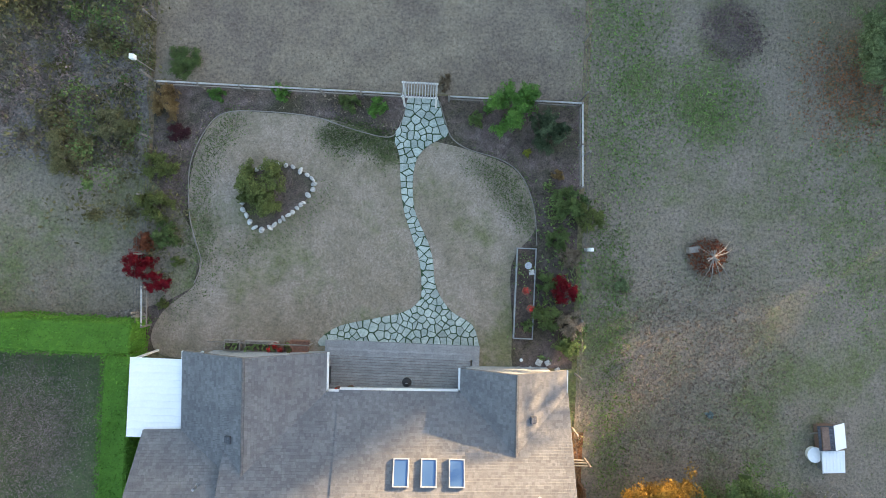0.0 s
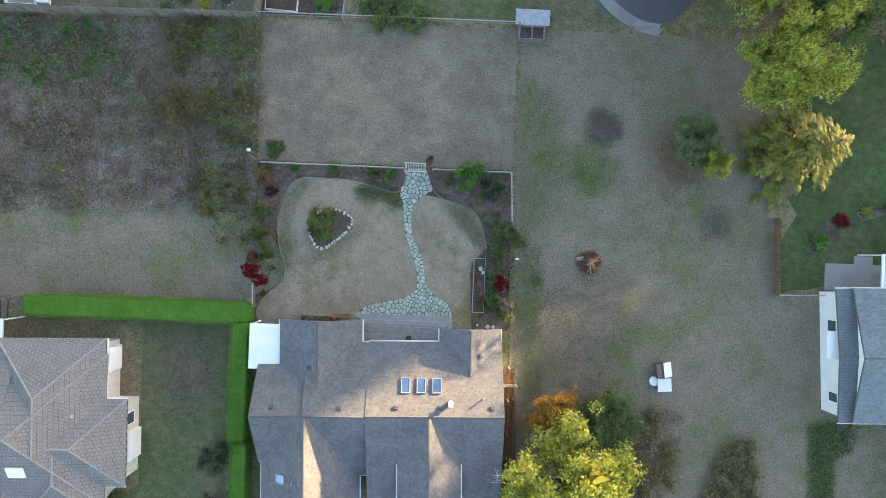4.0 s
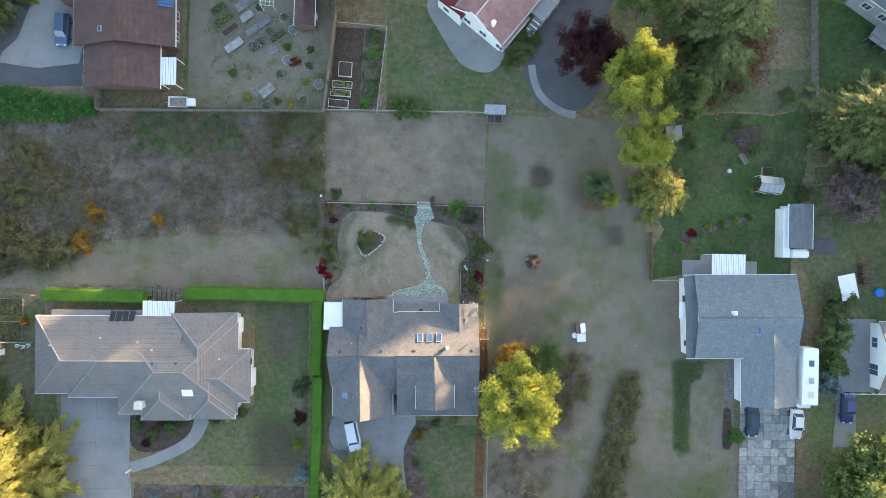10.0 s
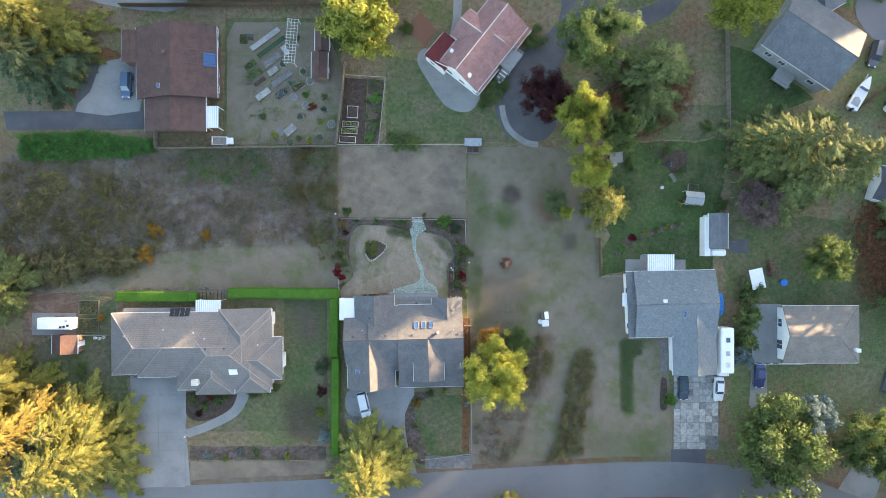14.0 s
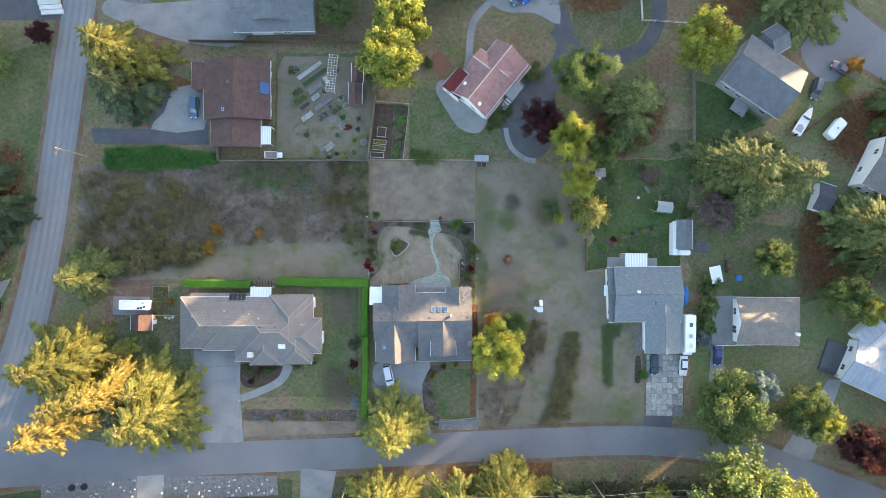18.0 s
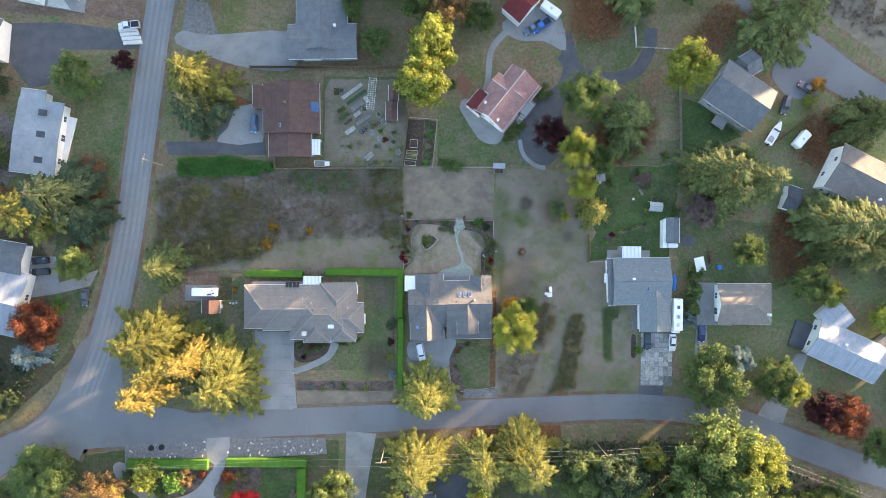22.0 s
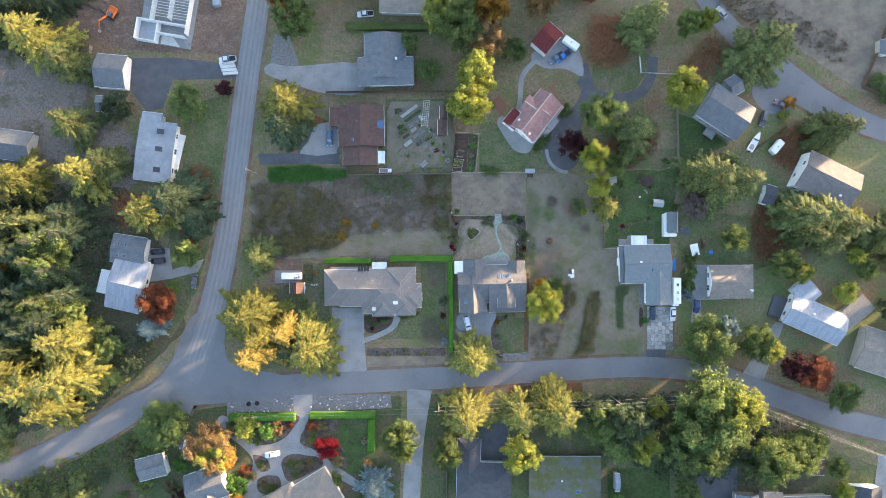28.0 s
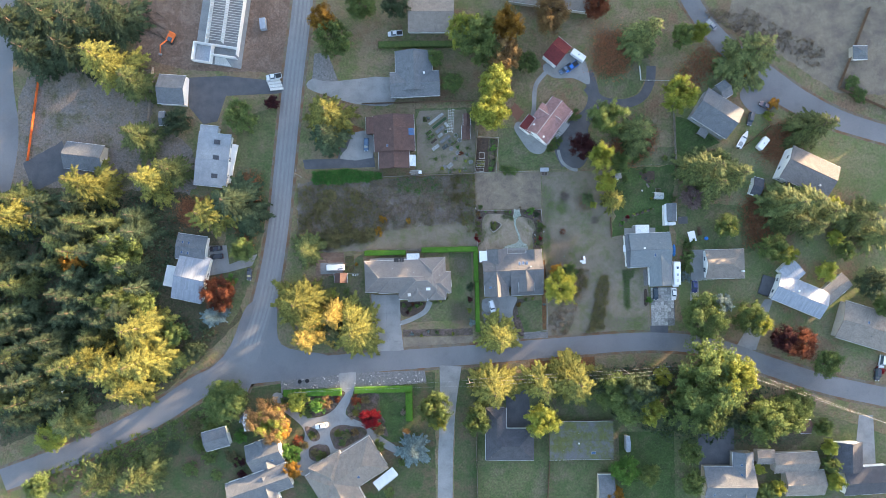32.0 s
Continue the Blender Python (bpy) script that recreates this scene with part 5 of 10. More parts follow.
# ---- houses ----
def house_at(label, group="houses"):
    return thing("house", label, "house", group=group)


def shingles(wg, material, seed, tab=0.27, course=0.145, u0=0.0, u1=None):
    """Lapped shingle tabs over both slopes of a wing, as real pieces."""
    r = random.Random(seed)
    L, w, rv, rz, e = wg["L"], wg["w"], wg["rv"], wg["rz"], wg["eave"]
    verts, faces = [], []
    for side, run in ((0, rv), (1, w - rv)):
        k = (rz - e) / run
        c = math.sqrt(1 + k * k)
        n = int(run * c / course)
        for j in range(n):
            v0, v1 = j * course / c, min((j + 1.35) * course / c, run)
            u = u0 - r.random() * tab
            while u < (u1 or L):
                t = tab * r.choice((0.6, 0.8, 1.0, 1.25))
                a, b = max(u, u0), min(u + t - 0.006, u1 or L)
                u += t
                if b - a < 0.05:
                    continue
                lift = 0.016 + r.random() * 0.012
                pts = []
                for uu, vv, h in ((a, v0 - 0.01, lift), (b, v0 - 0.01, lift), (b, v1, 0.004), (a, v1, 0.004), (a, v0 - 0.01, -0.004), (b, v0 - 0.01, -0.004)):
                    pts.append((uu, vv if side == 0 else w - vv, e + k * vv + h))
                i = len(verts)
                verts += pts
                faces += [(i, i + 1, i + 2, i + 3), (i + 4, i + 5, i + 1, i), (i + 5, i + 2, i + 1), (i + 4, i, i + 3)] if side == 0 else [(i + 3, i + 2, i + 1, i), (i, i + 1, i + 5, i + 4), (i + 1, i + 2, i + 5), (i + 3, i, i + 4)]
    me = bpy.data.meshes.new("shingles")
    me.from_pydata(verts, [], faces)
    me.materials.append(M[material])
    ob = share("shingles", me, wg["roof"], Matrix())
    ob["kind"] = "stuff"
    return ob


M["tab"] = mat("brown_grey_tabs", (0.15, 0.148, 0.15), (0.12, 0.119, 0.122), 1.2, 0.92, 0.3, 16.0, island=0.16, rag=0.15)
M["tab_grey"] = mat("blue_grey_tabs", (0.178, 0.203, 0.213), (0.155, 0.178, 0.188), 1.2, 0.92, 0.3, 16.0, island=0.14, rag=0.15)

# the brown-grey shingled house in the middle
home = house_at("wide one-storey house with brown-grey shingle roof and skylights")
h_east = wing(home, -0.2, -19.3, 11.6, -19.0, 15.1, 2.8, 0.45, "roof_main", "grey_wall", ridge_off=0.61)
h_mid = wing(home, -5.7, -16.2, -0.2, -16.1, 11.8, 2.8, 0.45, "roof_main", "grey_wall", ridge_off=0.503)
h_west = wing(home, -10.0, -15.2, -5.6, -15.0, 8.6, 2.8, 0.68, "roof_main", "grey_wall", ridge_off=0.55)
h_nw = wing(home, -1.0, -11.5, -1.3, -2.3, 7.3, 2.8, 0.45, "roof_main", "grey_wall")
h_ne = wing(home, 11.3, -11.2, 11.1, -2.7, 5.5, 2.8, 0.45, "roof_main", "grey_wall")
h_gar = wing(home, -0.9, -19.3, -1.2, -10.2, 8.7, 2.8, 0.61, "roof_main", "grey_wall")
h_dor = wing(home, 8.0, -17.6, 7.7, -9.8, 5.5, 4.3, 0.45, "roof_main", "grey_wall", over=0.2)
for seed, wg in enumerate((h_east, h_mid, h_west, h_nw, h_ne, h_gar, h_dor)):
    shingles(wg, "tab", seed + 3, 0.19)
for u in (2.95, 4.3, 5.65):
    skylight(h_east, u, 11.0, 0.78, 1.3)
skylight(h_gar, 3.0, 6.2, 0.8, 1.0)
for u, v in ((2.6, 9.9), (6.4, 9.9), (10.8, 9.9)):
    roof_vent(h_east, u, v)
roof_vent(h_west, 1.8, 5.4), roof_vent(h_mid, 3.2, 6.6), roof_vent(h_nw, 5.2, 4.4), roof_vent(h_ne, 6.2, 1.9)
pipe(h_west, 3.4, 6.4), pipe(h_east, 10.0, 10.6), pipe(h_gar, 3.4, 5.4)
chimney(h_east, 7.2, 10.3, 0.3, 0.5, "white")
bm = bmesh.new()
tube(bm, (0, 0, -0.1), (0, 0, 1.6), 0.03, n=6)
for i in range(6):
    tube(bm, (-0.5 + i * 0.06, -0.6 + i * 0.2, 1.5), (0.5 - i * 0.06, -0.6 + i * 0.2, 1.5), 0.012, n=4)
tube(bm, (0, -0.7, 1.5), (0, 0.5, 1.5), 0.018, n=4)
part("antenna", bm, "steel", home, "metal rooftop aerial", h_east["m"] @ Matrix.Translation(on_roof(h_east, 11.2, 4.4).translation))
part("awning_strip", boxed(1.8, -4.1, 2.4, 5.6, -4.3, 2.45), "white_metal", home, "white ribbed metal awning strip over the patio door")
x0 = Vector((1.8, -4.1, 0))
for i in range(26):
    part("awning_rib", boxed(x0.x + i * 0.135, x0.y - 0.3, 2.455, x0.x + i * 0.135 + 0.05, x0.y, 2.475), "white_metal", home)
for k, (wg, side, u, z, w, h, d) in enumerate(((h_ne, "n", 1.2, 0.9, 1.8, 1.2, False), (h_nw, "n", 2.0, 0.9, 2.2, 1.2, False), (h_mid, "n", 1.0, 0.1, 2.4, 2.0, False), (h_east, "n", 7.5, 0.9, 1.6, 1.1, False), (h_east, "e", 2.0, 0.9, 1.5, 1.2, False), (h_east, "e", 8.5, 0.9, 1.2, 1.2, False), (h_gar, "w", 2.0, 0.05, 4.6, 2.1, True), (h_west, "w", 3.0, 0.9, 1.4, 1.1, False))):
    win(wg, side, u, z, w, h, d)
awning(-11.3, -7.0, -8.6, -3.0, 2.6, "bright white ribbed metal awning beside the house", "x", ribmat="white_metal")

# the tile-roofed house to the west
west = house_at("long cream house with ribbed grey-brown tile hip roofs")
w_body = wing(west, -52.5, -17.1, -31.0, -16.7, 11.2, 2.8, 0.45, "roof_tile", "offwhite", "hg", ridge_off=0.46)
w_f0 = wing(west, -47.8, -17.55, -33.5, -17.25, 11.2, 2.8, 0.415, "roof_tile", "offwhite", "hg")
w_block = wing(west, -40.6, -19.8, -23.4, -19.5, 13.3, 2.8, 0.45, "roof_tile", "offwhite", "hh")
w_e1 = wing(west, -23.5, -14.5, -23.8, -4.8, 9.5, 2.8, 0.47, "roof_tile", "offwhite", "gh")
w_e2 = wing(west, -31.5, -18.0, -21.6, -17.8, 7.7, 2.8, 0.47, "roof_tile", "offwhite", "gh")
w_f1 = wing(west, -37.3, -14.8, -37.2, -20.7, 6.9, 2.8, 0.5, "roof_tile", "offwhite", "gh")
w_f2 = wing(west, -30.1, -14.8, -30.0, -20.4, 6.2, 2.8, 0.5, "roof_tile", "offwhite", "gh")
part("patio_roof", boxed(0, 0, 2.35, 13.2, 1.0, 2.45), "roof_tile", west, "low roof strip along the back eave", wing_frame(-50.7, -6.0, -37.6, -5.8))
# white colour stands for the sky mirrored in this skylight's pane
part("skylight", boxed(0, 0, 0.0, 1.5, 1.1, 0.16, 0.03), "white_metal", west, "domed skylight, sky reflection painted as white", w_block["m"] @ on_roof(w_block, 10.0, 3.0))
for u in (10.7, 12.6):
    panel = part("solar_panel", boxed(0, 0, 0.05, 1.65, 1.5, 0.12), "black", west, "dark solar panel on the tile roof", w_body["m"] @ on_roof(w_body, u, 10.5))
    part("panel_frame", boxed(0.8, 0.02, 0.121, 0.84, 1.48, 0.13), "frame_grey", panel)
chimney(w_block, 3.9, 1.7, 1.0, 1.0, "offwhite")
for u, v in ((3.2, 7.2), (10.0, 8.2), (15.4, 7.6), (17.6, 6.6)):
    roof_vent(w_body, u, v, 0.3, "steel")
roof_vent(w_block, 6.2, 7.8, 0.3, "roof_dark"), roof_vent(w_block, 9.5, 7.8, 0.3, "roof_dark"), roof_vent(w_e1, 3.2, 2.2, 0.3, "steel")
for wg, side, u, w in ((w_e1, "s", 6.0, 2.0), (w_e1, "s", 2.6, 1.4), (w_e2, "e", 1.6, 1.8), (w_e2, "e", 4.6, 1.2), (w_body, "n", 6.0, 2.2), (w_body, "n", 13.0, 2.6), (w_f1, "e", 1.0, 1.8), (w_f2, "e", 1.0, 1.6)):
    win(wg, side, u, 0.8, w, 1.3)
for m, w in ((w_e1["m"] @ pose(6.6, 0.44, 0), 2.2), (w_e2["m"] @ pose(w_e2["L"] - 0.44, 2.0, 0, 0, 0, 90), 2.6)):
    part("bay", boxed(0, -0.55, 0.5, w, 0.0, 2.35, 0.05), "white", west, "white bay window box", m)
awning(-37.5, -7.1, -32.9, -3.4, 2.6, "white ribbed metal patio awning", "y")

# the white-walled house to the east
east = house_at("white-walled house with blue-grey shingle roof and garage wing")
e_body = wing(east, 43.2, -10.0, 58.4, -9.6, 12.2, 3.0, 0.23, "roof_grey", "white")
e_skirt = wing(east, 42.1, -10.1, 44.1, -10.0, 12.2, 2.75, 0.06, "roof_grey", "white")
e_gar = wing(east, 58.5, -16.8, 58.2, -5.6, 8.1, 2.8, 0.3, "roof_grey", "white")
for seed, wg in enumerate((e_body, e_gar)):
    shingles(wg, "tab_grey", seed + 23, 0.3, 0.17)
skylight(e_body, 8.6, 3.6, 0.6, 1.2)
chimney(e_body, 5.0, 6.8, 0.5, 0.6, "white")
pipe(e_body, 2.6, 10.4), pipe(e_body, 11.0, 8.6)
win(e_skirt, "w", 2.5, 1.0, 1.2, 1.2), win(e_skirt, "w", 9.2, 1.0, 1.0, 1.2), win(e_gar, "n", 1.2, 1.0, 1.8, 1.2), win(e_gar, "w", 1.2, 0.05, 5.0, 2.1, True)
part("porch_roof", boxed(41.0, -4.3, 2.4, 42.4, -1.8, 2.5), "white_metal", east, "white flat porch roof")
part("porch_post", boxed(42.4, -4.5, 0, 42.5, -4.3, 2.4), "white", east)
awning(45.5, 1.9, 50.5, 5.4, 2.8, "white ribbed metal awning over the back patio", "y")
single("patio", boxed(42.4, 1.8, 0, 53.9, 4.4, 0.12, 0.02), "concrete", "raised blue-grey concrete patio behind the house", "patio", kind="structure")
single("patio", boxed(45.2, 4.2, 0, 47.0, 5.2, 0.11, 0.02), "concrete", "small raised patio step", "patio", kind="structure")

# low tan house farther east
tan2 = house_at("low tan house with pale brown roof and side deck")
t_body = wing(tan2, 70.9, -14.7, 85.3, -14.6, 10.6, 2.8, 0.4, "roof_tan", "white", "gh")
part("deck", boxed(66.5, -15.1, 0, 72.1, -4.0, 0.5, 0.02), "concrete", tan2, "pale beige side deck")
for i in range(6):
    part("deck_post", boxed(i * 1.6, 0, 0.5, i * 1.6 + 0.08, 0.08, 1.4), "white", tan2, m=Matrix.Translation((66.8, -15.2, 0)))
part("deck_rail", boxed(0, 0, 1.4, 9.0, 0.08, 1.48), "white", tan2, m=Matrix.Translation((66.8, -15.2, 0)))
win(t_body, "w", 2.0, 0.8, 1.6, 1.2), win(t_body, "w", 6.0, 0.1, 1.8, 2.0), win(t_body, "s", 3.0, 0.9, 1.6, 1.2)
chimney(t_body, 13.0, 2.6, 0.6, 0.6, "white")

# white house turned to the street
white_se = house_at("white house with pale blue metal roof, turned to the street")
s_a = wing(white_se, 94.6, -22.3, 112.6, -30.1, 10.2, 3.0, 0.3, "roof_pale", "white")
s_b = wing(white_se, 102.7, -17.7, 107.7, -13.2, 7.5, 2.9, 0.1, "roof_pale", "white")
part("porch", boxed(0, 0, 0, 5.4, 7.2, 0.5, 0.02), "asphalt_dark", white_se, "slate-blue side porch floor", wing_frame(91.4, -20.5, 95.7, -21.9))
part("porch_rail", boxed(0, 0, 0.5, 5.4, 0.08, 1.4), "roof_dark", white_se, m=wing_frame(91.4, -20.5, 95.7, -21.9))
for u in (1.5, 6.0):
    win(s_a, "w", u, 0.9, 1.4, 1.2)
win(s_a, "s", 3.0, 0.9, 2.2, 1.2), win(s_a, "s", 10.0, 0.9, 1.8, 1.2)
chimney(s_a, 7.5, 6.2, 0.5, 0.5, "white"), pipe(s_a, 12.0, 4.0), pipe(s_a, 5.0, 3.0)

tan_se = house_at("large tan-roofed house by the eastern street")
x_a = wing(tan_se, 117.9, -36.8, 138.1, -43.3, 14.0, 3.0, 0.25, "roof_tan", "tan_wall")
x_b = wing(tan_se, 116.5, -25.1, 125.1, -18.0, 6.0, 2.8, 0.15, "roof_tan", "tan_wall")
skylight(x_a, 9.0, 8.0, 0.7, 1.0), pipe(x_a, 5.0, 6.0), roof_vent(x_a, 12.0, 4.0)

# the cottage with red roofs
red = house_at("white cottage with faded red shingle roofs and gables")
r_a = wing(red, 13.7, 35.0, 23.0, 46.9, 8.8, 3.6, 0.66, "roof_red", "white", over=0.3, ridge_off=0.58)
r_c = wing(red, 7.6, 46.2, 4.0, 41.9, 4.8, 2.8, 3.6, "roof_darkred", "white", over=0.2, ridge_off=0.94)
r_d = wing(red, 16.5, 47.1, 12.3, 50.1, 6.0, 3.8, 0.6, "roof_red", "white", over=0.2)
r_e = wing(red, 13.8, 43.8, 17.1, 41.4, 4.9, 3.9, 0.6, "roof_red", "white", over=0.15)
r_f = wing(red, 14.3, 35.1, 17.8, 39.5, 2.2, 2.6, 6.0, "roof_red", "white", over=0.15, ridge_off=0.95)
r_g = wing(red, 20.8, 43.0, 23.8, 46.8, 2.2, 2.6, 6.0, "roof_red", "white", over=0.15, ridge_off=0.95)
for v in (1.2, 4.2, 7.4):
    win(r_a, "w", v, 0.9, 1.4, 1.2)
win(r_a, "w", 5.2, 3.6, 1.1, 1.1), win(r_c, "e", 1.0, 0.9, 1.2, 1.1)
for v in (0.0, 0.57):
    part("verge_board", boxed(-0.4, 0, 0.0, -0.3, 6.6, 0.16), "white", red, "white verge board", r_a["m"] @ on_roof(r_a, 0, 0.0) if v == 0 else r_a["m"] @ on_roof(r_a, 0, 6.0))
chimney(r_a, 2.6, 8.0, 0.5, 0.6, "white"), chimney(r_a, 0.9, 2.6, 0.5, 0.9, "white")
bal = wing_frame(19.9, 39.0, 22.2, 42.1)
part("balcony", boxed(0, 0, 2.3, 4.0, 3.2, 2.45, 0.02), "deck", red, "small grey balcony over the entrance", bal)
for u, v in ((0, 0), (3.9, 0), (0, 3.1), (3.9, 3.1), (2.0, 0)):
    part("balcony_post", boxed(u, v, 0, u + 0.12, v + 0.12, 3.4), "grey_wall", red, m=bal)
for u0, v0, u1, v1 in ((0, 0, 4.0, 0.1), (3.94, 0, 4.04, 3.2), (-0.04, 0, 0.06, 3.2)):
    part("balcony_rail", boxed(u0, v0, 3.3, u1, v1, 3.4), "frame_grey", red, "grey balcony handrail", bal)
for i in range(9):
    part("step", boxed(-0.3 - i * 0.27, 0.2, 2.2 - i * 0.25, -0.06 - i * 0.27, 1.6, 2.26 - i * 0.25), "white" if i % 2 else "deck", red, m=bal)

# the grey gabled house in the north-east
grey_ne = house_at("grey-sided house with dark shingle gable roof and back deck")
g_a = wing(grey_ne, 66.0, 44.2, 78.9, 35.8, 12.4, 4.0, 0.36, "roof_grey", "grey_wall")
g_b = wing(grey_ne, 78.5, 50.2, 82.2, 52.4, 6.0, 3.4, 0.5, "roof_grey", "grey_wall")
for u in (1.5, 4.5, 11.0):
    win(g_a, "s", u, 1.4, 1.5, 1.2)
win(g_a, "w", 3.0, 1.4, 1.6, 1.2)
dk = g_a["m"]
part("deck", boxed(6.0, -2.6, 1.0, 9.6, 0.4, 1.15), "deck", grey_ne, "grey wooden back deck", dk)
for u in (6.0, 7.8, 9.5):
    part("deck_post", boxed(u, -2.6, 0, u + 0.1, -2.5, 2.1), "wood", grey_ne, m=dk)
part("deck_rail", boxed(6.0, -2.62, 2.0, 9.6, -2.52, 2.1), "wood", grey_ne, m=dk)

far_right = house_at("white two-storey house with grey-brown roof")
f_a = wing(far_right, 97.4, 21.6, 114.5, 13.4, 12.6, 5.0, 0.3, "roof_main", "white", ridge_off=0.55)
for u in (1.0, 3.4, 6.0, 9.0, 12.0):
    win(f_a, "s", u, 3.2, 1.2, 1.2), win(f_a, "s", u, 0.9, 1.2, 1.2)
win(f_a, "w", 3.0, 3.2, 1.4, 1.2), win(f_a, "w", 7.0, 0.9, 1.4, 1.2)
chimney(f_a, 14.0, 3.0, 0.5, 0.5, "white")

brown = house_at("brown-shingled house with white trim and car pad")
b_a = wing(brown, -33.7, 33.5, -34.0, 46.6, 14.6, 3.0, 0.33, "roof_brown", "brown_wall")
b_b = wing(brown, -35.8, 27.4, -35.9, 34.5, 11.0, 2.9, 0.33, "roof_brown", "brown_wall")
skylight(b_a, 1.5, 9.5, 0.8, 0.6), chimney(b_a, 7.6, 8.4, 0.5, 0.5, "brown_wall")
for i in range(6):
    part("skylight_strip", boxed(i * 0.42, 0, 0.06, i * 0.42 + 0.34, 2.0, 0.12), "skyglass", brown, "blue glass sunroom roof pane", b_a["m"] @ on_roof(b_a, 5.6, 0.2))
for u in (1.0, 4.0, 9.4, 11.5):
    win(b_a, "s", u, 0.9, 1.4, 1.2)
b_c = wing(brown, -48.2, 39.9, -48.2, 45.8, 3.0, 2.9, 0.12, "roof_brown", "brown_wall", over=0.2, ridge_off=0.5)
for u, v in ((4.6, 1.3), (7.2, 1.3)):
    part("cross_gable_valley", tube(bmesh.new(), (0, 0, 0.05), (0, 5.0, 0.05), 0.05, n=5), "brown_wall", brown, "dark valley line", b_a["m"] @ on_roof(b_a, u + v, 0.6))
awning(-35.9, 28.1, -33.6, 32.1, 2.6, "pale ribbed metal awning on the brown house", "y")

top_grey = house_at("grey house with grey shingle gables and wide drive")
tg_a = wing(top_grey, -42.1, 52.7, -24.3, 53.3, 9.0, 3.0, 0.35, "roof_grey", "grey_wall")
tg_b = wing(top_grey, -27.0, 55.1, -27.1, 69.5, 13.2, 3.0, 0.35, "roof_grey", "grey_wall")
chimney(tg_b, 6.0, 3.0, 0.6, 0.6, "white"), pipe(tg_a, 12.0, 3.0), win(tg_a, "s", 3.0, 0.1, 4.6, 2.1, True), win(tg_a, "s", 10.0, 0.9, 1.8, 1.2)

top_tan = house_at("tan-roofed house among northern trees")
tt = wing(top_tan, -35.5, 76.3, -19.0, 76.1, 13.0, 3.0, 0.35, "roof_tan", "tan_wall")
top_tan2 = house_at("low tan-roofed house at the wood's edge")
wing(top_tan2, 1.0, 87.1, 33.8, 82.3, 9.0, 3.0, 0.3, "roof_tan", "tan_wall")

# houses along the side road
white_left = house_at("white house with pale weathered flat roof")
wl = wing(white_left, -112.7, 22.6, -101.2, 21.2, 19.0, 3.2, 0.05, "flat_roof", "white")
wl2 = wing(white_left, -110.5, 39.0, -104.1, 38.3, 5.0, 3.0, 0.05, "flat_roof", "white")
for v in (3.0, 9.5, 15.0):
    part("roof_patch", boxed(6.0, v, -0.02, 8.2, v + 1.6, 0.03), "roof_dark", white_left, "dark ponding stain on the flat roof", wl["m"] @ on_roof(wl, 0, 0.01))
part("deck", boxed(0, 0, 0.0, 2.2, 14.0, 0.6), "white", white_left, "white side deck", wing_frame(-102.8, 23.8, -101.0, 23.4))
win(wl, "e", 3.0, 0.9, 1.6, 1.2), win(wl, "e", 9.0, 0.1, 1.8, 2.0), win(wl, "e", 14.0, 0.9, 1.6, 1.2)
left2 = house_at("white house with pale grey metal roof and skylights")
l_a = wing(left2, -121.4, -17.4, -110.7, -19.9, 16.5, 3.0, 0.2, "roof_pale", "white", ridge_off=0.5)
l_b = wing(left2, -119.8, -3.4, -109.3, -5.0, 9.0, 3.0, 0.2, "roof_grey", "white")
for u in (2.0, 4.2):
    skylight(l_b, u, 2.0, 0.7, 0.9), skylight(l_b, u, 5.6, 0.7, 0.9)
part("deck", boxed(0, 0, 0.0, 3.4, 7.5, 0.9, 0.02), "white", left2, "white boarded side deck", wing_frame(-125.2, -13.1, -122.2, -13.8))
win(l_a, "e", 3.0, 0.9, 1.6, 1.2), win(l_a, "e", 9.0, 0.9, 1.6, 1.2), win(l_a, "w", 5.0, 0.9, 2.0, 1.2)
far_left = house_at("grey gabled house at the wood's edge")
fl = wing(far_left, -158.3, 29.3, -144.9, 27.5, 9.5, 3.0, 0.45, "roof_grey", "grey_wall")
win(fl, "e", 2.0, 0.9, 1.6, 1.2), win(fl, "s", 3.0, 0.9, 1.6, 1.2)

# houses south of the street
south_big = house_at("large grey-brown hip-roofed house in gardens")
sb1 = wing(south_big, -68.2, -93.6, -45.3, -79.8, 13.5, 3.0, 0.42, "roof_tan", "offwhite", "hh")
sb2 = wing(south_big, -74.0, -79.0, -63.3, -99.7, 12.5, 3.0, 0.42, "roof_tan", "offwhite", "hg")
skylight(sb1, 16.0, 3.0, 0.9, 1.0), roof_vent(sb1, 8.0, 8.0)
part("balcony", boxed(0, 0, 1.2, 3.4, 9.0, 1.35), "white", south_big, "white railed balcony of the hip-roofed house", wing_frame(-51.3, -85.7, -49.7, -87.8))
for i in range(7):
    part("balcony_post", boxed(3.3, i * 1.45, 0.0, 3.4, i * 1.45 + 0.1, 2.3), "white", south_big, m=wing_frame(-51.3, -85.7, -49.7, -87.8))
part("balcony_rail", boxed(3.28, 0, 2.2, 3.4, 9.0, 2.32), "white", south_big, m=wing_frame(-51.3, -85.7, -49.7, -87.8))
south_small = house_at("small grey house with gabled dormers among shrubs")
ss1 = wing(south_small, -93.4, -80.4, -81.9, -76.7, 10.0, 3.0, 0.45, "roof_grey", "white")
ss2 = wing(south_small, -85.0, -78.1, -87.2, -68.0, 5.6, 3.0, 0.5, "roof_grey", "white")
skylight(ss1, 8.0, 2.0, 0.7, 0.8)
south_low = house_at("low grey house at the southern edge")
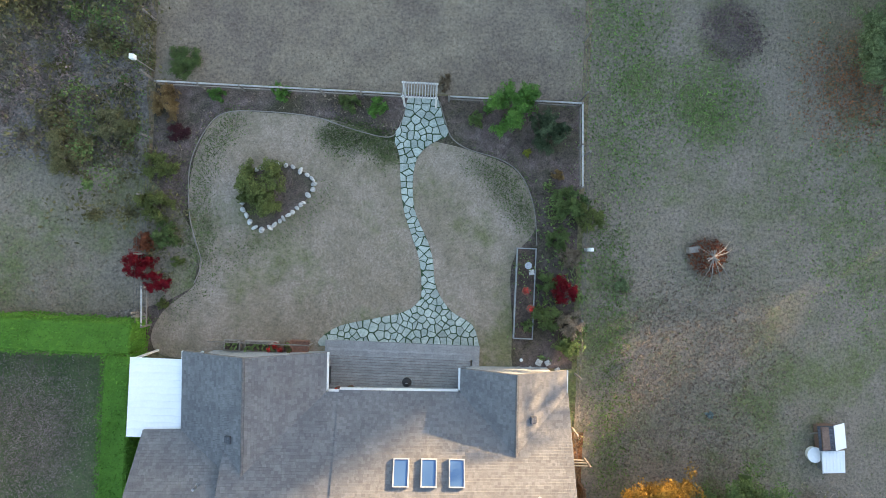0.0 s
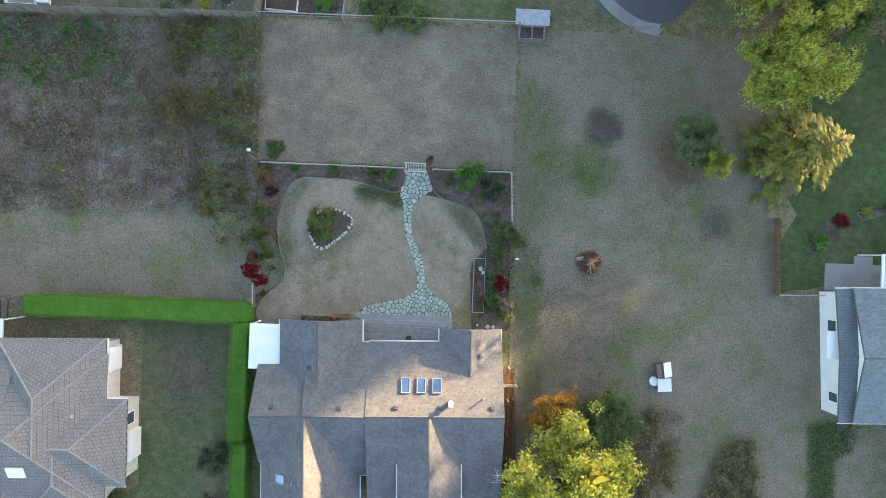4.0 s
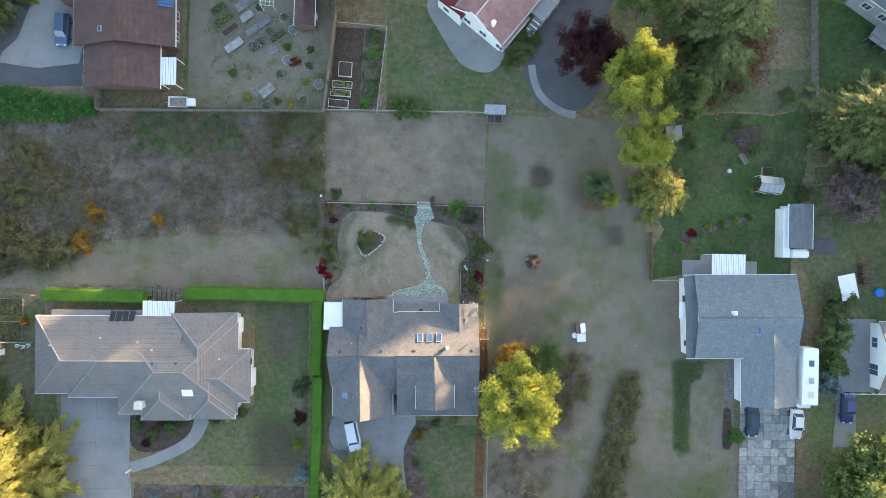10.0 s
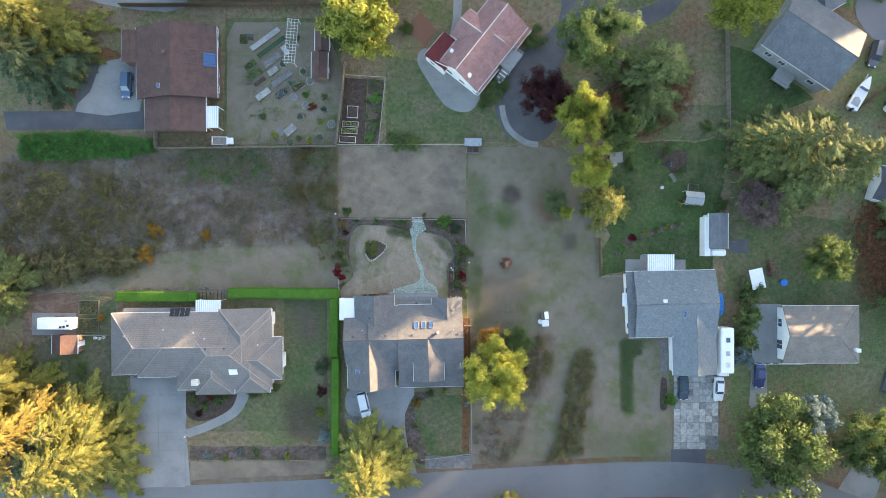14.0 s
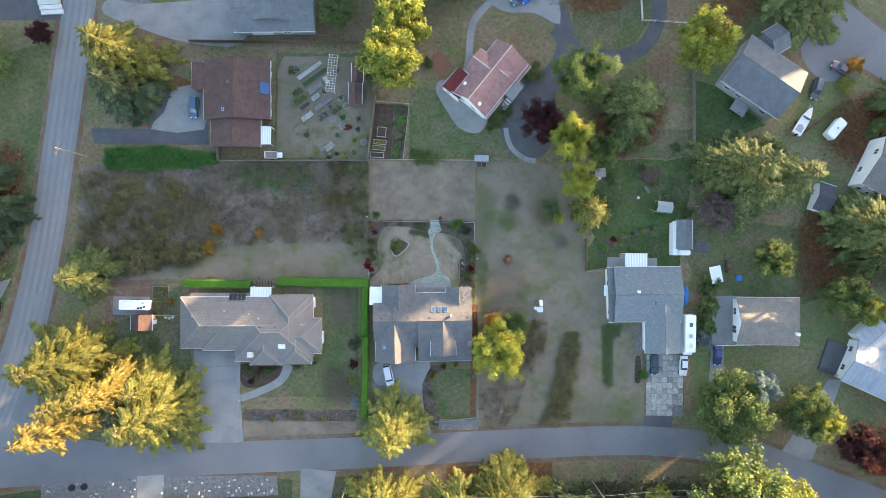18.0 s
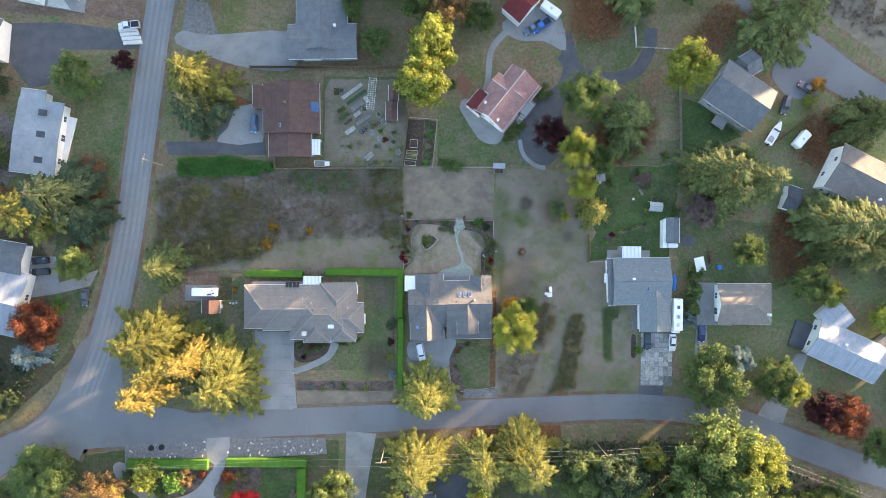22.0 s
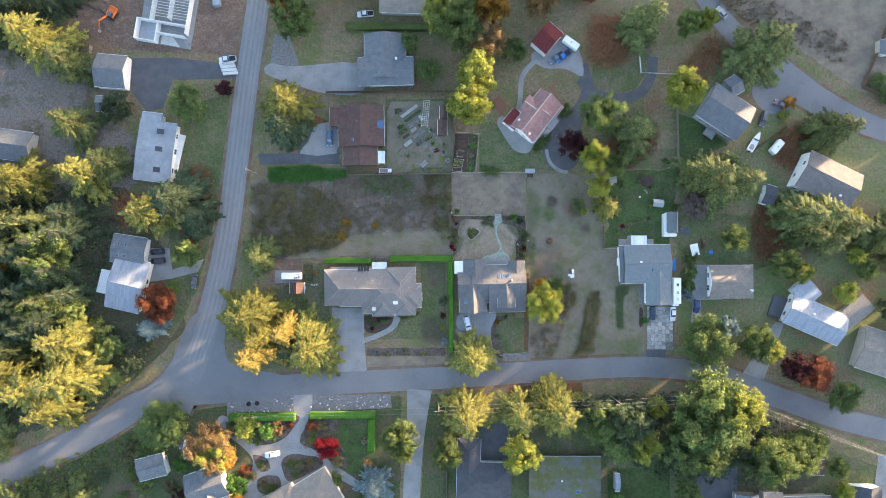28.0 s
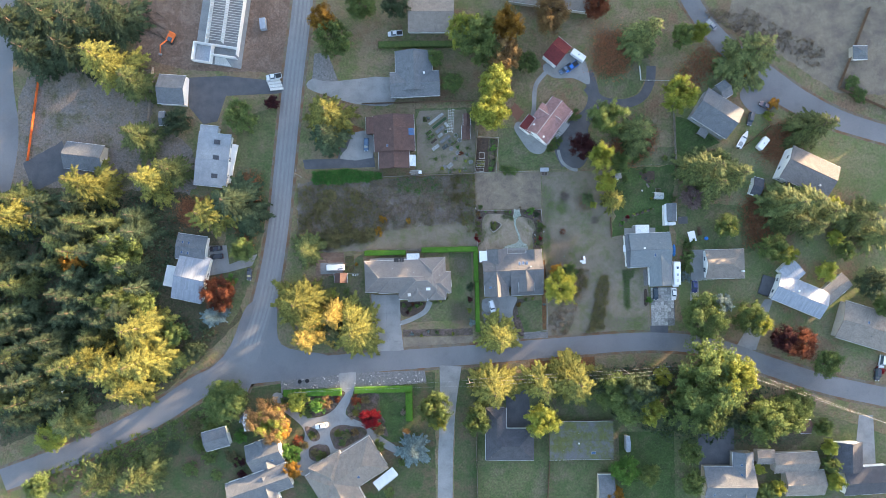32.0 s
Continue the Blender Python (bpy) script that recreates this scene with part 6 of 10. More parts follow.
sl1 = wing(south_low, -100.7, -92.6, -79.1, -85.6, 9.0, 3.0, 0.4, "roof_grey", "white")
sl2 = wing(south_low, -83.6, -91.1, -87.0, -80.6, 6.0, 3.0, 0.45, "roof_grey", "white")
slate = house_at("dark slate-blue house with L-shaped hip roof")
sa = wing(slate, -10.4, -78.1, 6.9, -78.6, 11.4, 3.0, 0.4, "roof_dark", "grey_wall", "hh")
sb = wing(slate, -3.1, -78.3, -2.7, -59.5, 7.4, 3.0, 0.4, "roof_dark", "grey_wall", "hh")
pipe(sa, 2.0, 1.5), roof_vent(sa, 12.0, 4.0)
mossy = house_at("flat-roofed house with green moss on its roof")
mo = wing(mossy, 12.6, -78.7, 35.7, -78.9, 13.6, 3.0, 0.03, "moss_roof", "brown_wall")
skylight(mo, 15.0, 2.0, 1.6, 0.9), chimney(mo, 10.5, 6.0, 0.4, 0.4, "white"), pipe(mo, 10.5, 9.5), pipe(mo, 5.0, 3.4)
south_brown = house_at("small grey-roofed house behind the mossy one")
wing(south_brown, 29.6, -96.4, 35.5, -96.6, 12.0, 3.0, 0.3, "roof_grey", "tan_wall")
se_one = house_at("grey-roofed house on the southern lane")
so1 = wing(se_one, 68.1, -95.5, 86.7, -96.1, 13.0, 3.0, 0.38, "roof_grey", "tan_wall")
so2 = wing(se_one, 86.6, -94.0, 86.9, -77.7, 7.6, 3.0, 0.38, "roof_grey", "tan_wall")
for u in (8.0, 11.5):
    skylight(so2, u, 4.6, 0.8, 0.8)
skylight(so1, 3.0, 3.0, 0.7, 0.8), pipe(so1, 8.0, 3.6), pipe(so1, 9.0, 3.2)
se_two = house_at("tan-roofed house on the southern lane")
st1 = wing(se_two, 98.2, -94.0, 112.8, -94.0, 9.0, 3.0, 0.38, "roof_tan", "tan_wall")
st2 = wing(se_two, 94.2, -85.7, 110.5, -85.5, 7.2, 3.0, 0.38, "roof_tan", "tan_wall")
st3 = wing(se_two, 88.1, -82.2, 94.7, -82.4, 5.0, 2.8, 0.3, "roof_tan", "tan_wall")
pipe(st1, 3.0, 3.6), pipe(st1, 3.8, 3.4)
se_three = house_at("dark-roofed white house at the corner")
sc1 = wing(se_three, 120.1, -94.6, 137.9, -93.9, 10.0, 3.0, 0.38, "roof_dark", "white")
sc2 = wing(se_three, 127.0, -86.0, 127.2, -75.3, 10.5, 3.0, 0.38, "roof_dark", "white")
win(sc1, "w", 3.0, 0.9, 2.4, 1.4)

# outbuildings
sh = shed(60.7, 6.5, 60.7, 13.1, 3.6, 2.5, 0.35, "roof_grey", "white", "white garden shed with grey shingle roof", "garden_shed")
single("shed_annex", boxed(56.6, 5.1, 0.02, 57.7, 12.5, 2.0, 0.04), "white", "white metal lean-to cabinet along the shed", "storage cabinet")
single("storage_tent", boxed(58.0, 5.1, 0.02, 60.9, 6.4, 1.8, 0.3), "white_metal", "white rounded storage cover at the shed", "storage cover")
single("patio", boxed(62.5, 5.7, 0, 66.0, 8.3, 0.08), "asphalt_dark", "dark slab beside the shed", "patio", kind="structure")
shed(-59.0, -13.4, -59.0, -9.9, 4.6, 2.3, 0.5, "roof_brown", "brown_wall", "small shed with patched brown shingle roof", "garden_shed")
shed(-125.0, 51.7, -115.5, 51.0, 10.5, 3.0, 0.4, "roof_grey", "white", "detached garage with grey roof and white walls", "garage", door=False)
shed(-125.0, 44.1, -122.6, 44.1, 5.0, 2.2, 0.3, "roof_grey", "grey_wall", "narrow grey shed by the fence", "garden_shed")
shed(13.1, 67.3, 17.8, 63.3, 9.0, 3.0, 0.5, "roof_darkred", "white", "white garage with dark red gable roof", "garage")
shed(-13.8, 37.5, -13.8, 42.4, 3.0, 2.3, 0.5, "roof_brown", "brown_wall", "long brown garden shed with dark shingle roof", "garden_shed")
shed(-13.6, 42.6, -13.6, 46.8, 2.6, 2.2, 0.5, "roof_brown", "brown_wall", "brown lean-to shed behind the vegetable garden", "garden_shed")
shed(104.6, -71.8, 108.7, -71.9, 5.0, 2.3, 0.3, "roof_brown", "white", "small white shed with rusty brown roof", "garden_shed")
shed(40.5, -76.7, 42.1, -76.7, 5.6, 2.3, 0.3, "roof_pale", "grey_wall", "narrow grey garden shed", "garden_shed")
shed(-110.0, -72.6, -101.4, -70.4, 7.0, 2.6, 0.2, "roof_grey", "white", "flat grey garage with skylight", "garage", door=False)
shed(127.6, 64.9, 133.1, 64.8, 5.0, 2.3, 0.6, "roof_grey", "tan_wall", "tan garden pavilion with a small grey hip roof", "pavilion", "hh")


# ---- the fenced garden ----
GARDEN_Z = 0.05


def inside(p, poly):
    x, y = p
    hit = False
    for (ax, ay), (bx, by) in zip(poly, poly[1:] + poly[:1]):
        if (ay > y) != (by > y) and x < (bx - ax) * (y - ay) / (by - ay) + ax:
            hit = not hit
    return hit


def tufts(name, pts, n, h, leafmat, label, seed, soft=0.0):
    """Dry grass tufts, too many to count."""
    r = random.Random(seed)
    xs, ys = [p[0] for p in pts], [p[1] for p in pts]
    verts, faces = [], []
    for i in range(n):
        x, y = r.uniform(min(xs), max(xs)), r.uniform(min(ys), max(ys))
        if inside((x, y), pts):
            x, y = x + r.gauss(0, soft), y + r.gauss(0, soft)
            a, s = r.random() * 6.28, h * r.uniform(0.5, 1.3)
            k = len(verts)
            dx, dy = math.cos(a) * s * 0.5, math.sin(a) * s * 0.5
            verts += [(x - dx, y - dy, 0.04), (x + dx, y + dy, 0.04), (x + dx * 0.3 + r.gauss(0, s * 0.6), y + dy * 0.3 + r.gauss(0, s * 0.6), 0.045 + s * 0.45)]
            faces.append((k, k + 1, k + 2))
    me = bpy.data.meshes.new(name)
    me.from_pydata(verts, [], faces)
    me.materials.append(M[leafmat])
    return single(name, me, None, label, "grass", kind="stuff")


M["straw"] = leaf("straw_grass", (0.19, 0.155, 0.11), (0.14, 0.115, 0.08), 1.0)
M["grass"] = leaf("green_grass", (0.12, 0.145, 0.055), (0.09, 0.115, 0.04), 1.0)


def flagstones(outline, spacing, z, seed):
    """Irregular stones fitted over an outline: cells round scattered seeds, with open joints."""
    r = random.Random(seed)
    xs, ys = [p[0] for p in outline], [p[1] for p in outline]
    seeds = []
    edges = list(zip(outline, outline[1:] + outline[:1]))
    for i in range(7000):
        p = (r.uniform(min(xs), max(xs)), r.uniform(min(ys), max(ys)))
        if inside(p, outline) and min(math.hypot(p[0] - a[0] - (b[0] - a[0]) * t, p[1] - a[1] - (b[1] - a[1]) * t) for a, b, t in ((a, b, max(0, min(1, ((p[0] - a[0]) * (b[0] - a[0]) + (p[1] - a[1]) * (b[1] - a[1])) / ((b[0] - a[0]) ** 2 + (b[1] - a[1]) ** 2 + 1e-9)))) for a, b in edges)) > 0.1:
            s = spacing * (0.75 + 0.6 * noise.noise(Vector((p[0] * 0.8, p[1] * 0.8, 9.0))) ** 2 * 2)
            if all((p[0] - q[0]) ** 2 + (p[1] - q[1]) ** 2 > s * s for q in seeds):
                seeds.append(p)
    cells = []
    for p in seeds:
        cell = [(p[0] + dx, p[1] + dy) for dx, dy in ((-1, -1), (1, -1), (1, 1), (-1, 1))]
        planes = []
        for q in seeds:
            d = math.hypot(q[0] - p[0], q[1] - p[1])
            if 0 < d < 2.0:
                planes.append(((q[0] - p[0]) / d, (q[1] - p[1]) / d, d / 2 - r.uniform(0.012, 0.04)))
        for (ax, ay), (bx, by) in edges:
            ex, ey = bx - ax, by - ay
            el = math.hypot(ex, ey) or 1
            t = max(0, min(1, ((p[0] - ax) * ex + (p[1] - ay) * ey) / el ** 2))
            nx, ny = ax + ex * t - p[0], ay + ey * t - p[1]
            d = math.hypot(nx, ny)
            if 0.02 < d < 0.9:
                planes.append((nx / d, ny / d, d))
        for nx, ny, d in planes:
            out = []
            for (ax, ay), (bx, by) in zip(cell, cell[1:] + cell[:1]):
                da, db = (ax - p[0]) * nx + (ay - p[1]) * ny - d, (bx - p[0]) * nx + (by - p[1]) * ny - d
                if da <= 0:
                    out.append((ax, ay))
                if (da < 0) != (db < 0) and da != db:
                    k = da / (da - db)
                    out.append((ax + (bx - ax) * k, ay + (by - ay) * k))
            cell = out
            if len(cell) < 3:
                break
        if len(cell) >= 3:
            cells.append((p, cell))
    return cells


def stone_mesh(p, cell, h, r):
    bm = bmesh.new()
    lo = [bm.verts.new((x - p[0], y - p[1], 0)) for x, y in cell]
    hi = [bm.verts.new(((x - p[0]) * 0.95, (y - p[1]) * 0.95, h + r.uniform(-0.006, 0.006))) for x, y in cell]
    n = len(cell)
    for i in range(n):
        bm.faces.new((lo[i], lo[(i + 1) % n], hi[(i + 1) % n], hi[i]))
    bm.faces.new(hi)
    return mesh_of(bm, "stone", ("flag",))


left = [(-2.26, -2.48), (-2.25, -2.10), (-1.20, -1.32), (0.69, -0.82), (2.42, -0.36), (3.26, 0.32), (3.34, 1.19), (3.15, 2.62), (2.63, 4.04), (2.12, 5.47), (1.88, 7.06), (1.75, 8.50), (1.38, 9.51), (1.82, 10.44), (2.08, 11.77)]
right = [(3.78, 11.86), (4.20, 10.56), (4.46, 9.77), (3.58, 9.27), (2.87, 8.56), (2.60, 7.58), (2.63, 6.13), (2.91, 5.02), (3.55, 3.77), (3.92, 2.66), (4.07, 1.54), (4.39, 0.69), (5.14, -0.24), (6.33, -0.93), (6.77, -2.09)]
outline = curve_pts(left, 3) + curve_pts(right, 3)
path_base = zone("pavement_flagstone", outline, "moss_joint", 0.062, "mossy green joints of the flagstone path", "path")
rs = random.Random(3)
for p, cell in flagstones(outline, 0.34, 0.06, 4):
    share("stone", stone_mesh(p, cell, 0.035 + rs.uniform(0, 0.012), rs), path_base, pose(p[0], p[1], 0.06, rs.uniform(-0.8, 0.8), rs.uniform(-0.8, 0.8), 0))

# bed edging and island bed
def edging(pts, label):
    line = curve_pts(pts, 6)
    bm = bmesh.new()
    for a, b in zip(line, line[1:]):
        tube(bm, (*a, 0.06), (*b, 0.06), 0.032, n=6)
    return single("bed_edging", bm, "wood", label, "edging", kind="structure")


edging([(-9.38, 0.77), (-9.06, 1.90), (-9.51, 3.31), (-9.90, 4.89), (-9.94, 7.44), (-9.18, 9.39), (-8.12, 10.40), (-5.91, 10.58), (-3.04, 10.41), (-1.10, 9.87), (1.16, 9.50), (1.82, 10.53), (2.02, 11.58)], "pale curved concrete edging of the flower bed")
edging([(3.89, 11.67), (4.26, 10.56), (4.69, 9.62), (5.68, 9.02), (7.65, 8.48), (8.82, 7.56), (9.55, 5.82), (9.80, 3.74)], "pale curved edging along the eastern bed")
island = [(-5.32, 7.60), (-4.18, 7.53), (-3.20, 7.00), (-2.98, 6.44), (-3.51, 5.58), (-4.57, 4.60), (-5.78, 3.87), (-6.57, 4.47), (-6.92, 5.35), (-6.79, 6.47), (-6.23, 7.24)]
zone("bed_island", island, "mulch", 0.085, "dark mulch island bed ringed with stones", "garden bed", smooth=4)
ring = curve_pts(island, 5, True)
cum, k = 0.0, 0
for a, b in zip(ring, ring[1:] + ring[:1]):
    cum += math.hypot(b[0] - a[0], b[1] - a[1])
    if cum > 0.26:
        cum = 0.0
        bm = bmesh.new()
        bmesh.ops.create_icosphere(bm, subdivisions=2, radius=0.135)
        for v in bm.verts:
            v.co *= 1 + 0.35 * noise.noise(v.co * 5 + Vector((k * 3.1, 0, 0)))
            v.co.z *= 0.75
            v.co.x *= rs.uniform(1.0, 1.05)
        k += 1
        single("border_stone", bm, "rock", "pale rounded stone edging the island bed", "stone", pose(a[0] + rs.uniform(-0.04, 0.04), a[1] + rs.uniform(-0.04, 0.04), 0.13, 0, 0, rs.uniform(0, 360)) @ Matrix.Diagonal((rs.uniform(0.8, 1.5), rs.uniform(0.7, 1.1), 1, 1)), "island bed stones")

# greener grass along beds and round the island
for name, pts, lab in (("a", [(-9.70, 7.13), (-8.73, 9.89), (-6.85, 10.31), (-8.03, 8.49), (-8.85, 5.89), (-8.39, 3.05), (-9.16, 0.78), (-9.70, 3.94)], "green rim of the lawn by the western bed"), ("b", [(-2.83, 9.39), (-1.75, 10.03), (1.16, 9.41), (1.72, 8.50), (1.22, 8.15), (-0.41, 8.81), (-2.00, 8.73)], "green rim of the lawn by the northern bed"), ("c", [(-11.33, -1.22), (-9.82, 0.12), (-7.73, 2.44), (-7.02, 4.07), (-5.57, 3.66), (-2.85, 6.51), (-1.87, 5.91), (-3.98, 3.41), (-7.07, 1.83), (-9.77, -0.83), (-10.68, -1.51)], "green grass sweep round the island bed"), ("d", [(5.38, 8.52), (8.16, 7.85), (9.39, 5.81), (9.14, 4.19), (7.76, 6.06), (6.39, 7.61)], "green rim of the lawn by the eastern bed")):
    tufts("lawn_rim_grass", curve_pts(pts, 4, True), 15000, 0.085, "grass", lab, 30 + ord(name), 0.36)

# fences and arbor
fence(-11.6, 11.7, 1.8, 11.7, 1.0, "rail", "weathered pale rail fence behind the flower bed", "wood")
fence(4.4, 11.7, 11.8, 11.7, 1.0, "rail", "weathered pale rail fence beside the arbor", "wood")
fence(11.8, 11.7, 12.0, 7.1, 1.0, "rail", "short pale rail fence at the corner", "wood")
fence(12.3, 9.0, 12.3, -19.0, 1.1, "wire", "wire fence on wooden posts beside the house")
fence(-12.2, 12.0, -12.2, -1.0, 1.1, "wire", "wire fence on wooden posts by the brambles")
fence(-12.3, 25.4, -12.3, 12.1, 1.3, "wire", "wire fence on posts along the field")
fence(12.0, 12.2, 12.0, 25.6, 1.3, "wire", "wire fence on posts along the mown field")
fence(-12.1, -1.1, -12.1, -3.1, 1.2, "board", "short weathered board fence by the hedge")
fence(-11.79, 0.45, -11.70, -1.69, 1.0, "rail", "low pale wooden rail by the hedge", "wood")
arbor = thing("garden_arbor", "weathered pale wooden arbor with slatted top over the gate", "arbor", pose(2.81, 11.61, 0))
for sx in (-0.88, 0.88):
    for sy in (-0.32, 0.32):
        part("post", boxed(sx - 0.05, sy - 0.05, 0, sx + 0.05, sy + 0.05, 2.05), "offwhite", arbor)
for sy in (-0.38, 0.38):
    part("beam", boxed(-0.98, sy - 0.03, 2.05, 0.98, sy + 0.03, 2.16), "offwhite", arbor)
for i in range(13):
    part("slat", boxed(-0.9 + i * 0.147, -0.42, 2.162, -0.86 + i * 0.147, 0.42, 2.22), "pale_wood", arbor)

# planter and things round the lawn
x0, y0, x1, y1 = (8.64, -1.58, 9.75, 3.57)
raised_bed((x0 + x1) / 2, (y0 + y1) / 2, x1 - x0, y1 - y0, 0, "long grey timber raised bed with dark soil", "garden_soil", None, 0.32, "deck")
pot(9.27, 2.58, 0.2, 0.4, "round grey pot in the raised bed", None, "steel", 0.2)
single("stepping_slab", boxed(-0.15, -0.15, 0, 0.15, 0.15, 0.05, 0.01), "rock", "small square pale slab in the raised bed", "slab", pose(9.52, 2.21, 0.26, 0, 0, 8))
for x, y in ((9.21, 1.16), (9.51, 0.18)):
    pot(x, y, 0.24, 0.3, "pot of orange flowers in the raised bed", "flower", "terracotta", 0.2)
bush(9.36, -0.79, 0.7, 0.9, "leafgreen", "leafy vegetable plant in the raised bed")
for x, y, h, w, mt, lab in (
    (-8.55, 11.34, 0.8, 1.0, "bright", "small bright green shrub in the bed"), (-4.92, 11.63, 1.0, 1.2, "bright", "bright green shrub by the fence"), (-1.16, 11.25, 0.9, 1.3, "leafgreen", "dark green shrub by the fence"),
    (0.41, 11.04, 1.1, 1.25, "bright", "rounded bright green shrub"), (-11.20, 10.69, 1.2, 2.1, "tanbush", "tan-golden grass clump in the corner"), (-10.59, 9.09, 0.6, 1.3, "plum", "low dark purple plant"),
    (-11.37, 7.11, 1.4, 2.0, "olivebush", "yellow-green shrub with red berries"), (-11.51, 4.97, 1.5, 2.1, "olivebush", "yellow-green shrub along the fence"), (-10.86, 3.31, 1.0, 1.9, "leafgreen", "olive shrub along the fence"),
    (-12.16, 1.67, 1.6, 1.8, "scarlet", "scarlet shrub at the fence"), (-11.33, 0.69, 0.8, 1.5, "scarlet", "low scarlet creeper on mulch"), (-12.10, 2.87, 0.9, 1.4, "rust", "rust-red shrub at the fence"), (-10.29, 1.91, 0.6, 0.8, "olivebush", "small lime-green plant in the bed"), (-11.02, -0.47, 0.5, 0.8, "olivebush", "small lime-green tuft in the bed")):
    bush(x, y, h, w, mt, lab)
for x, y, h, w, mt, lab in (
    (6.00, 10.65, 0.9, 1.1, "leafgreen", "small green shrub beside the path"), (7.86, 11.22, 3.0, 3.3, "bright", "large bright green leafy bush"), (10.01, 10.08, 2.2, 2.6, "fir_dark", "dark blue-green rounded bush"),
    (8.99, 8.96, 0.4, 0.55, "yellow", "tiny yellow plant in the bed"), (10.76, 7.76, 0.7, 0.8, "tanbush", "small golden plant in the bed"), (11.32, 6.07, 1.6, 2.4, "leafgreen", "olive shrub overhanging the fence"), (12.49, 5.48, 1.5, 2.0, "olivebush", "straggling yellow-green shrub in the bed"),
    (10.92, 4.11, 1.2, 1.7, "leafgreen", "olive shrub by the raised bed"), (11.61, 3.17, 1.2, 1.5, "bramble", "twiggy brown shrub in the bed"), (11.28, 1.33, 1.5, 1.75, "scarlet", "round scarlet bush beside the planter"), (10.47, -0.26, 1.1, 1.8, "leafgreen", "grey-green straggly shrub in the bed"),
    (11.78, -0.69, 1.2, 2.0, "bramble", "brown straggly shrub in the bed"), (11.67, -1.82, 1.0, 1.6, "leafgreen", "green shrub by the house"), (10.48, 1.67, 0.9, 1.4, "leafgreen", "dark green shrub in the bed"), (4.13, 12.59, 1.3, 1.0, "bramble", "brown climbing shrub at the arbor"),
    (-5.70, 6.27, 1.7, 3.2, "olivebush", "pale green spreading bush in the island bed"), (-6.32, 5.86, 1.3, 1.8, "olivebush", "yellow-green bush in the island bed"), (-10.47, 13.10, 0.8, 2.2, "leafgreen", "low green weeds behind the fence"), (14.77, 1.70, 0.3, 0.9, "sage", "grey-green weed clump in the grass")):
    bush(x, y, h, w, mt, lab)
bird = thing("bird_house_pole", "white bird house on a thin pole", "bird house", pose(-12.24, 12.55, 0))
bm = bmesh.new()
tube(bm, (0, 0, 0), (0, 0, 2.0), 0.03, n=6)
part("pole", bm, "wood", bird)
part("house", boxed(-0.13, -0.13, 2.0, 0.13, 0.13, 2.3, 0.02), "white", bird)

# patio deck, its edge and what stands on it
deck = tagged(single("deck", boxed(-1.8, -5.3, 0.0, 6.3, -2.6, 0.2), "brown_wood", "weathered grey board deck behind the house", "deck"), kind="structure")
x0, y0, x1, y1 = (-1.7, -5.2, 6.3, -2.5)
n = int((y1 - y0) / 0.145)
for i in range(n):
    share("plank", mesh_of(boxed(0, 0, 0, x1 - x0, 0.135, 0.035, 0.006), "plank", ("deck",)), deck, pose(x0, y0 + i * (y1 - y0) / n, 0.202))
single("deck_border", boxed(-1.9, -2.9, 0.0, 6.8, -2.1, 0.22, 0.02), "deck", "pale grey timber step along the deck", "step", kind="structure")
single("deck_border", boxed(6.4, -3.6, 0.0, 6.8, -2.6, 0.21, 0.02), "deck", "pale grey timber step at the deck's end", "step", kind="structure")
grill = thing("barbecue", "black kettle barbecue on the deck", "barbecue", pose(2.8, -4.1, 0.24))
bm = bmesh.new()
bmesh.ops.create_uvsphere(bm, u_segments=14, v_segments=8, radius=0.27, matrix=pose(0, 0, 0.75) @ Matrix.Diagonal((1, 1, 0.8, 1)))
part("bowl", bm, "black", grill)
part("handle", boxed(-0.06, -0.02, 0.96, 0.06, 0.02, 1.02), "steel", grill)
for a in (0, 120, 240):
    bm = bmesh.new()
    tube(bm, (0.1 * math.cos(radians(a)), 0.1 * math.sin(radians(a)), 0.6), (0.25 * math.cos(radians(a)), 0.25 * math.sin(radians(a)), 0), 0.018, n=5)
    part("leg", bm, "steel", grill)
for x, y, mt, lab in ((-1.0, -4.8, "flower", "pot of red flowers on the deck"), (-0.3, -4.7, "leafgreen", "leafy potted plant on the deck"), (0.3, -4.8, "leafgreen", "green potted plant on the deck"), (-0.6, -5.0, "flower", "small pot of red flowers")):
    pot(x, y, 0.22, 0.3, lab, mt, "terracotta", 0.24)
single("barrel", tube(bmesh.new(), (0, 0, 0), (0, 0, 0.8), 0.26, 0.24, 14), "black", "black round rain barrel on the deck", "barrel", pose(-1.8, -3.2, 0.24))
cab = thing("grill_cart", "black gas grill cart with steel shelf", "barbecue", pose(-1.7, -4.0, 0.24, 0, 0, 90))
part("body", boxed(-0.5, -0.25, 0.1, 0.5, 0.25, 0.85, 0.04), "black", cab)
part("lid", boxed(-0.35, -0.24, 0.85, 0.35, 0.24, 1.1, 0.08), "black", cab)
part("shelf", boxed(0.5, -0.22, 0.8, 0.85, 0.22, 0.84), "steel", cab)
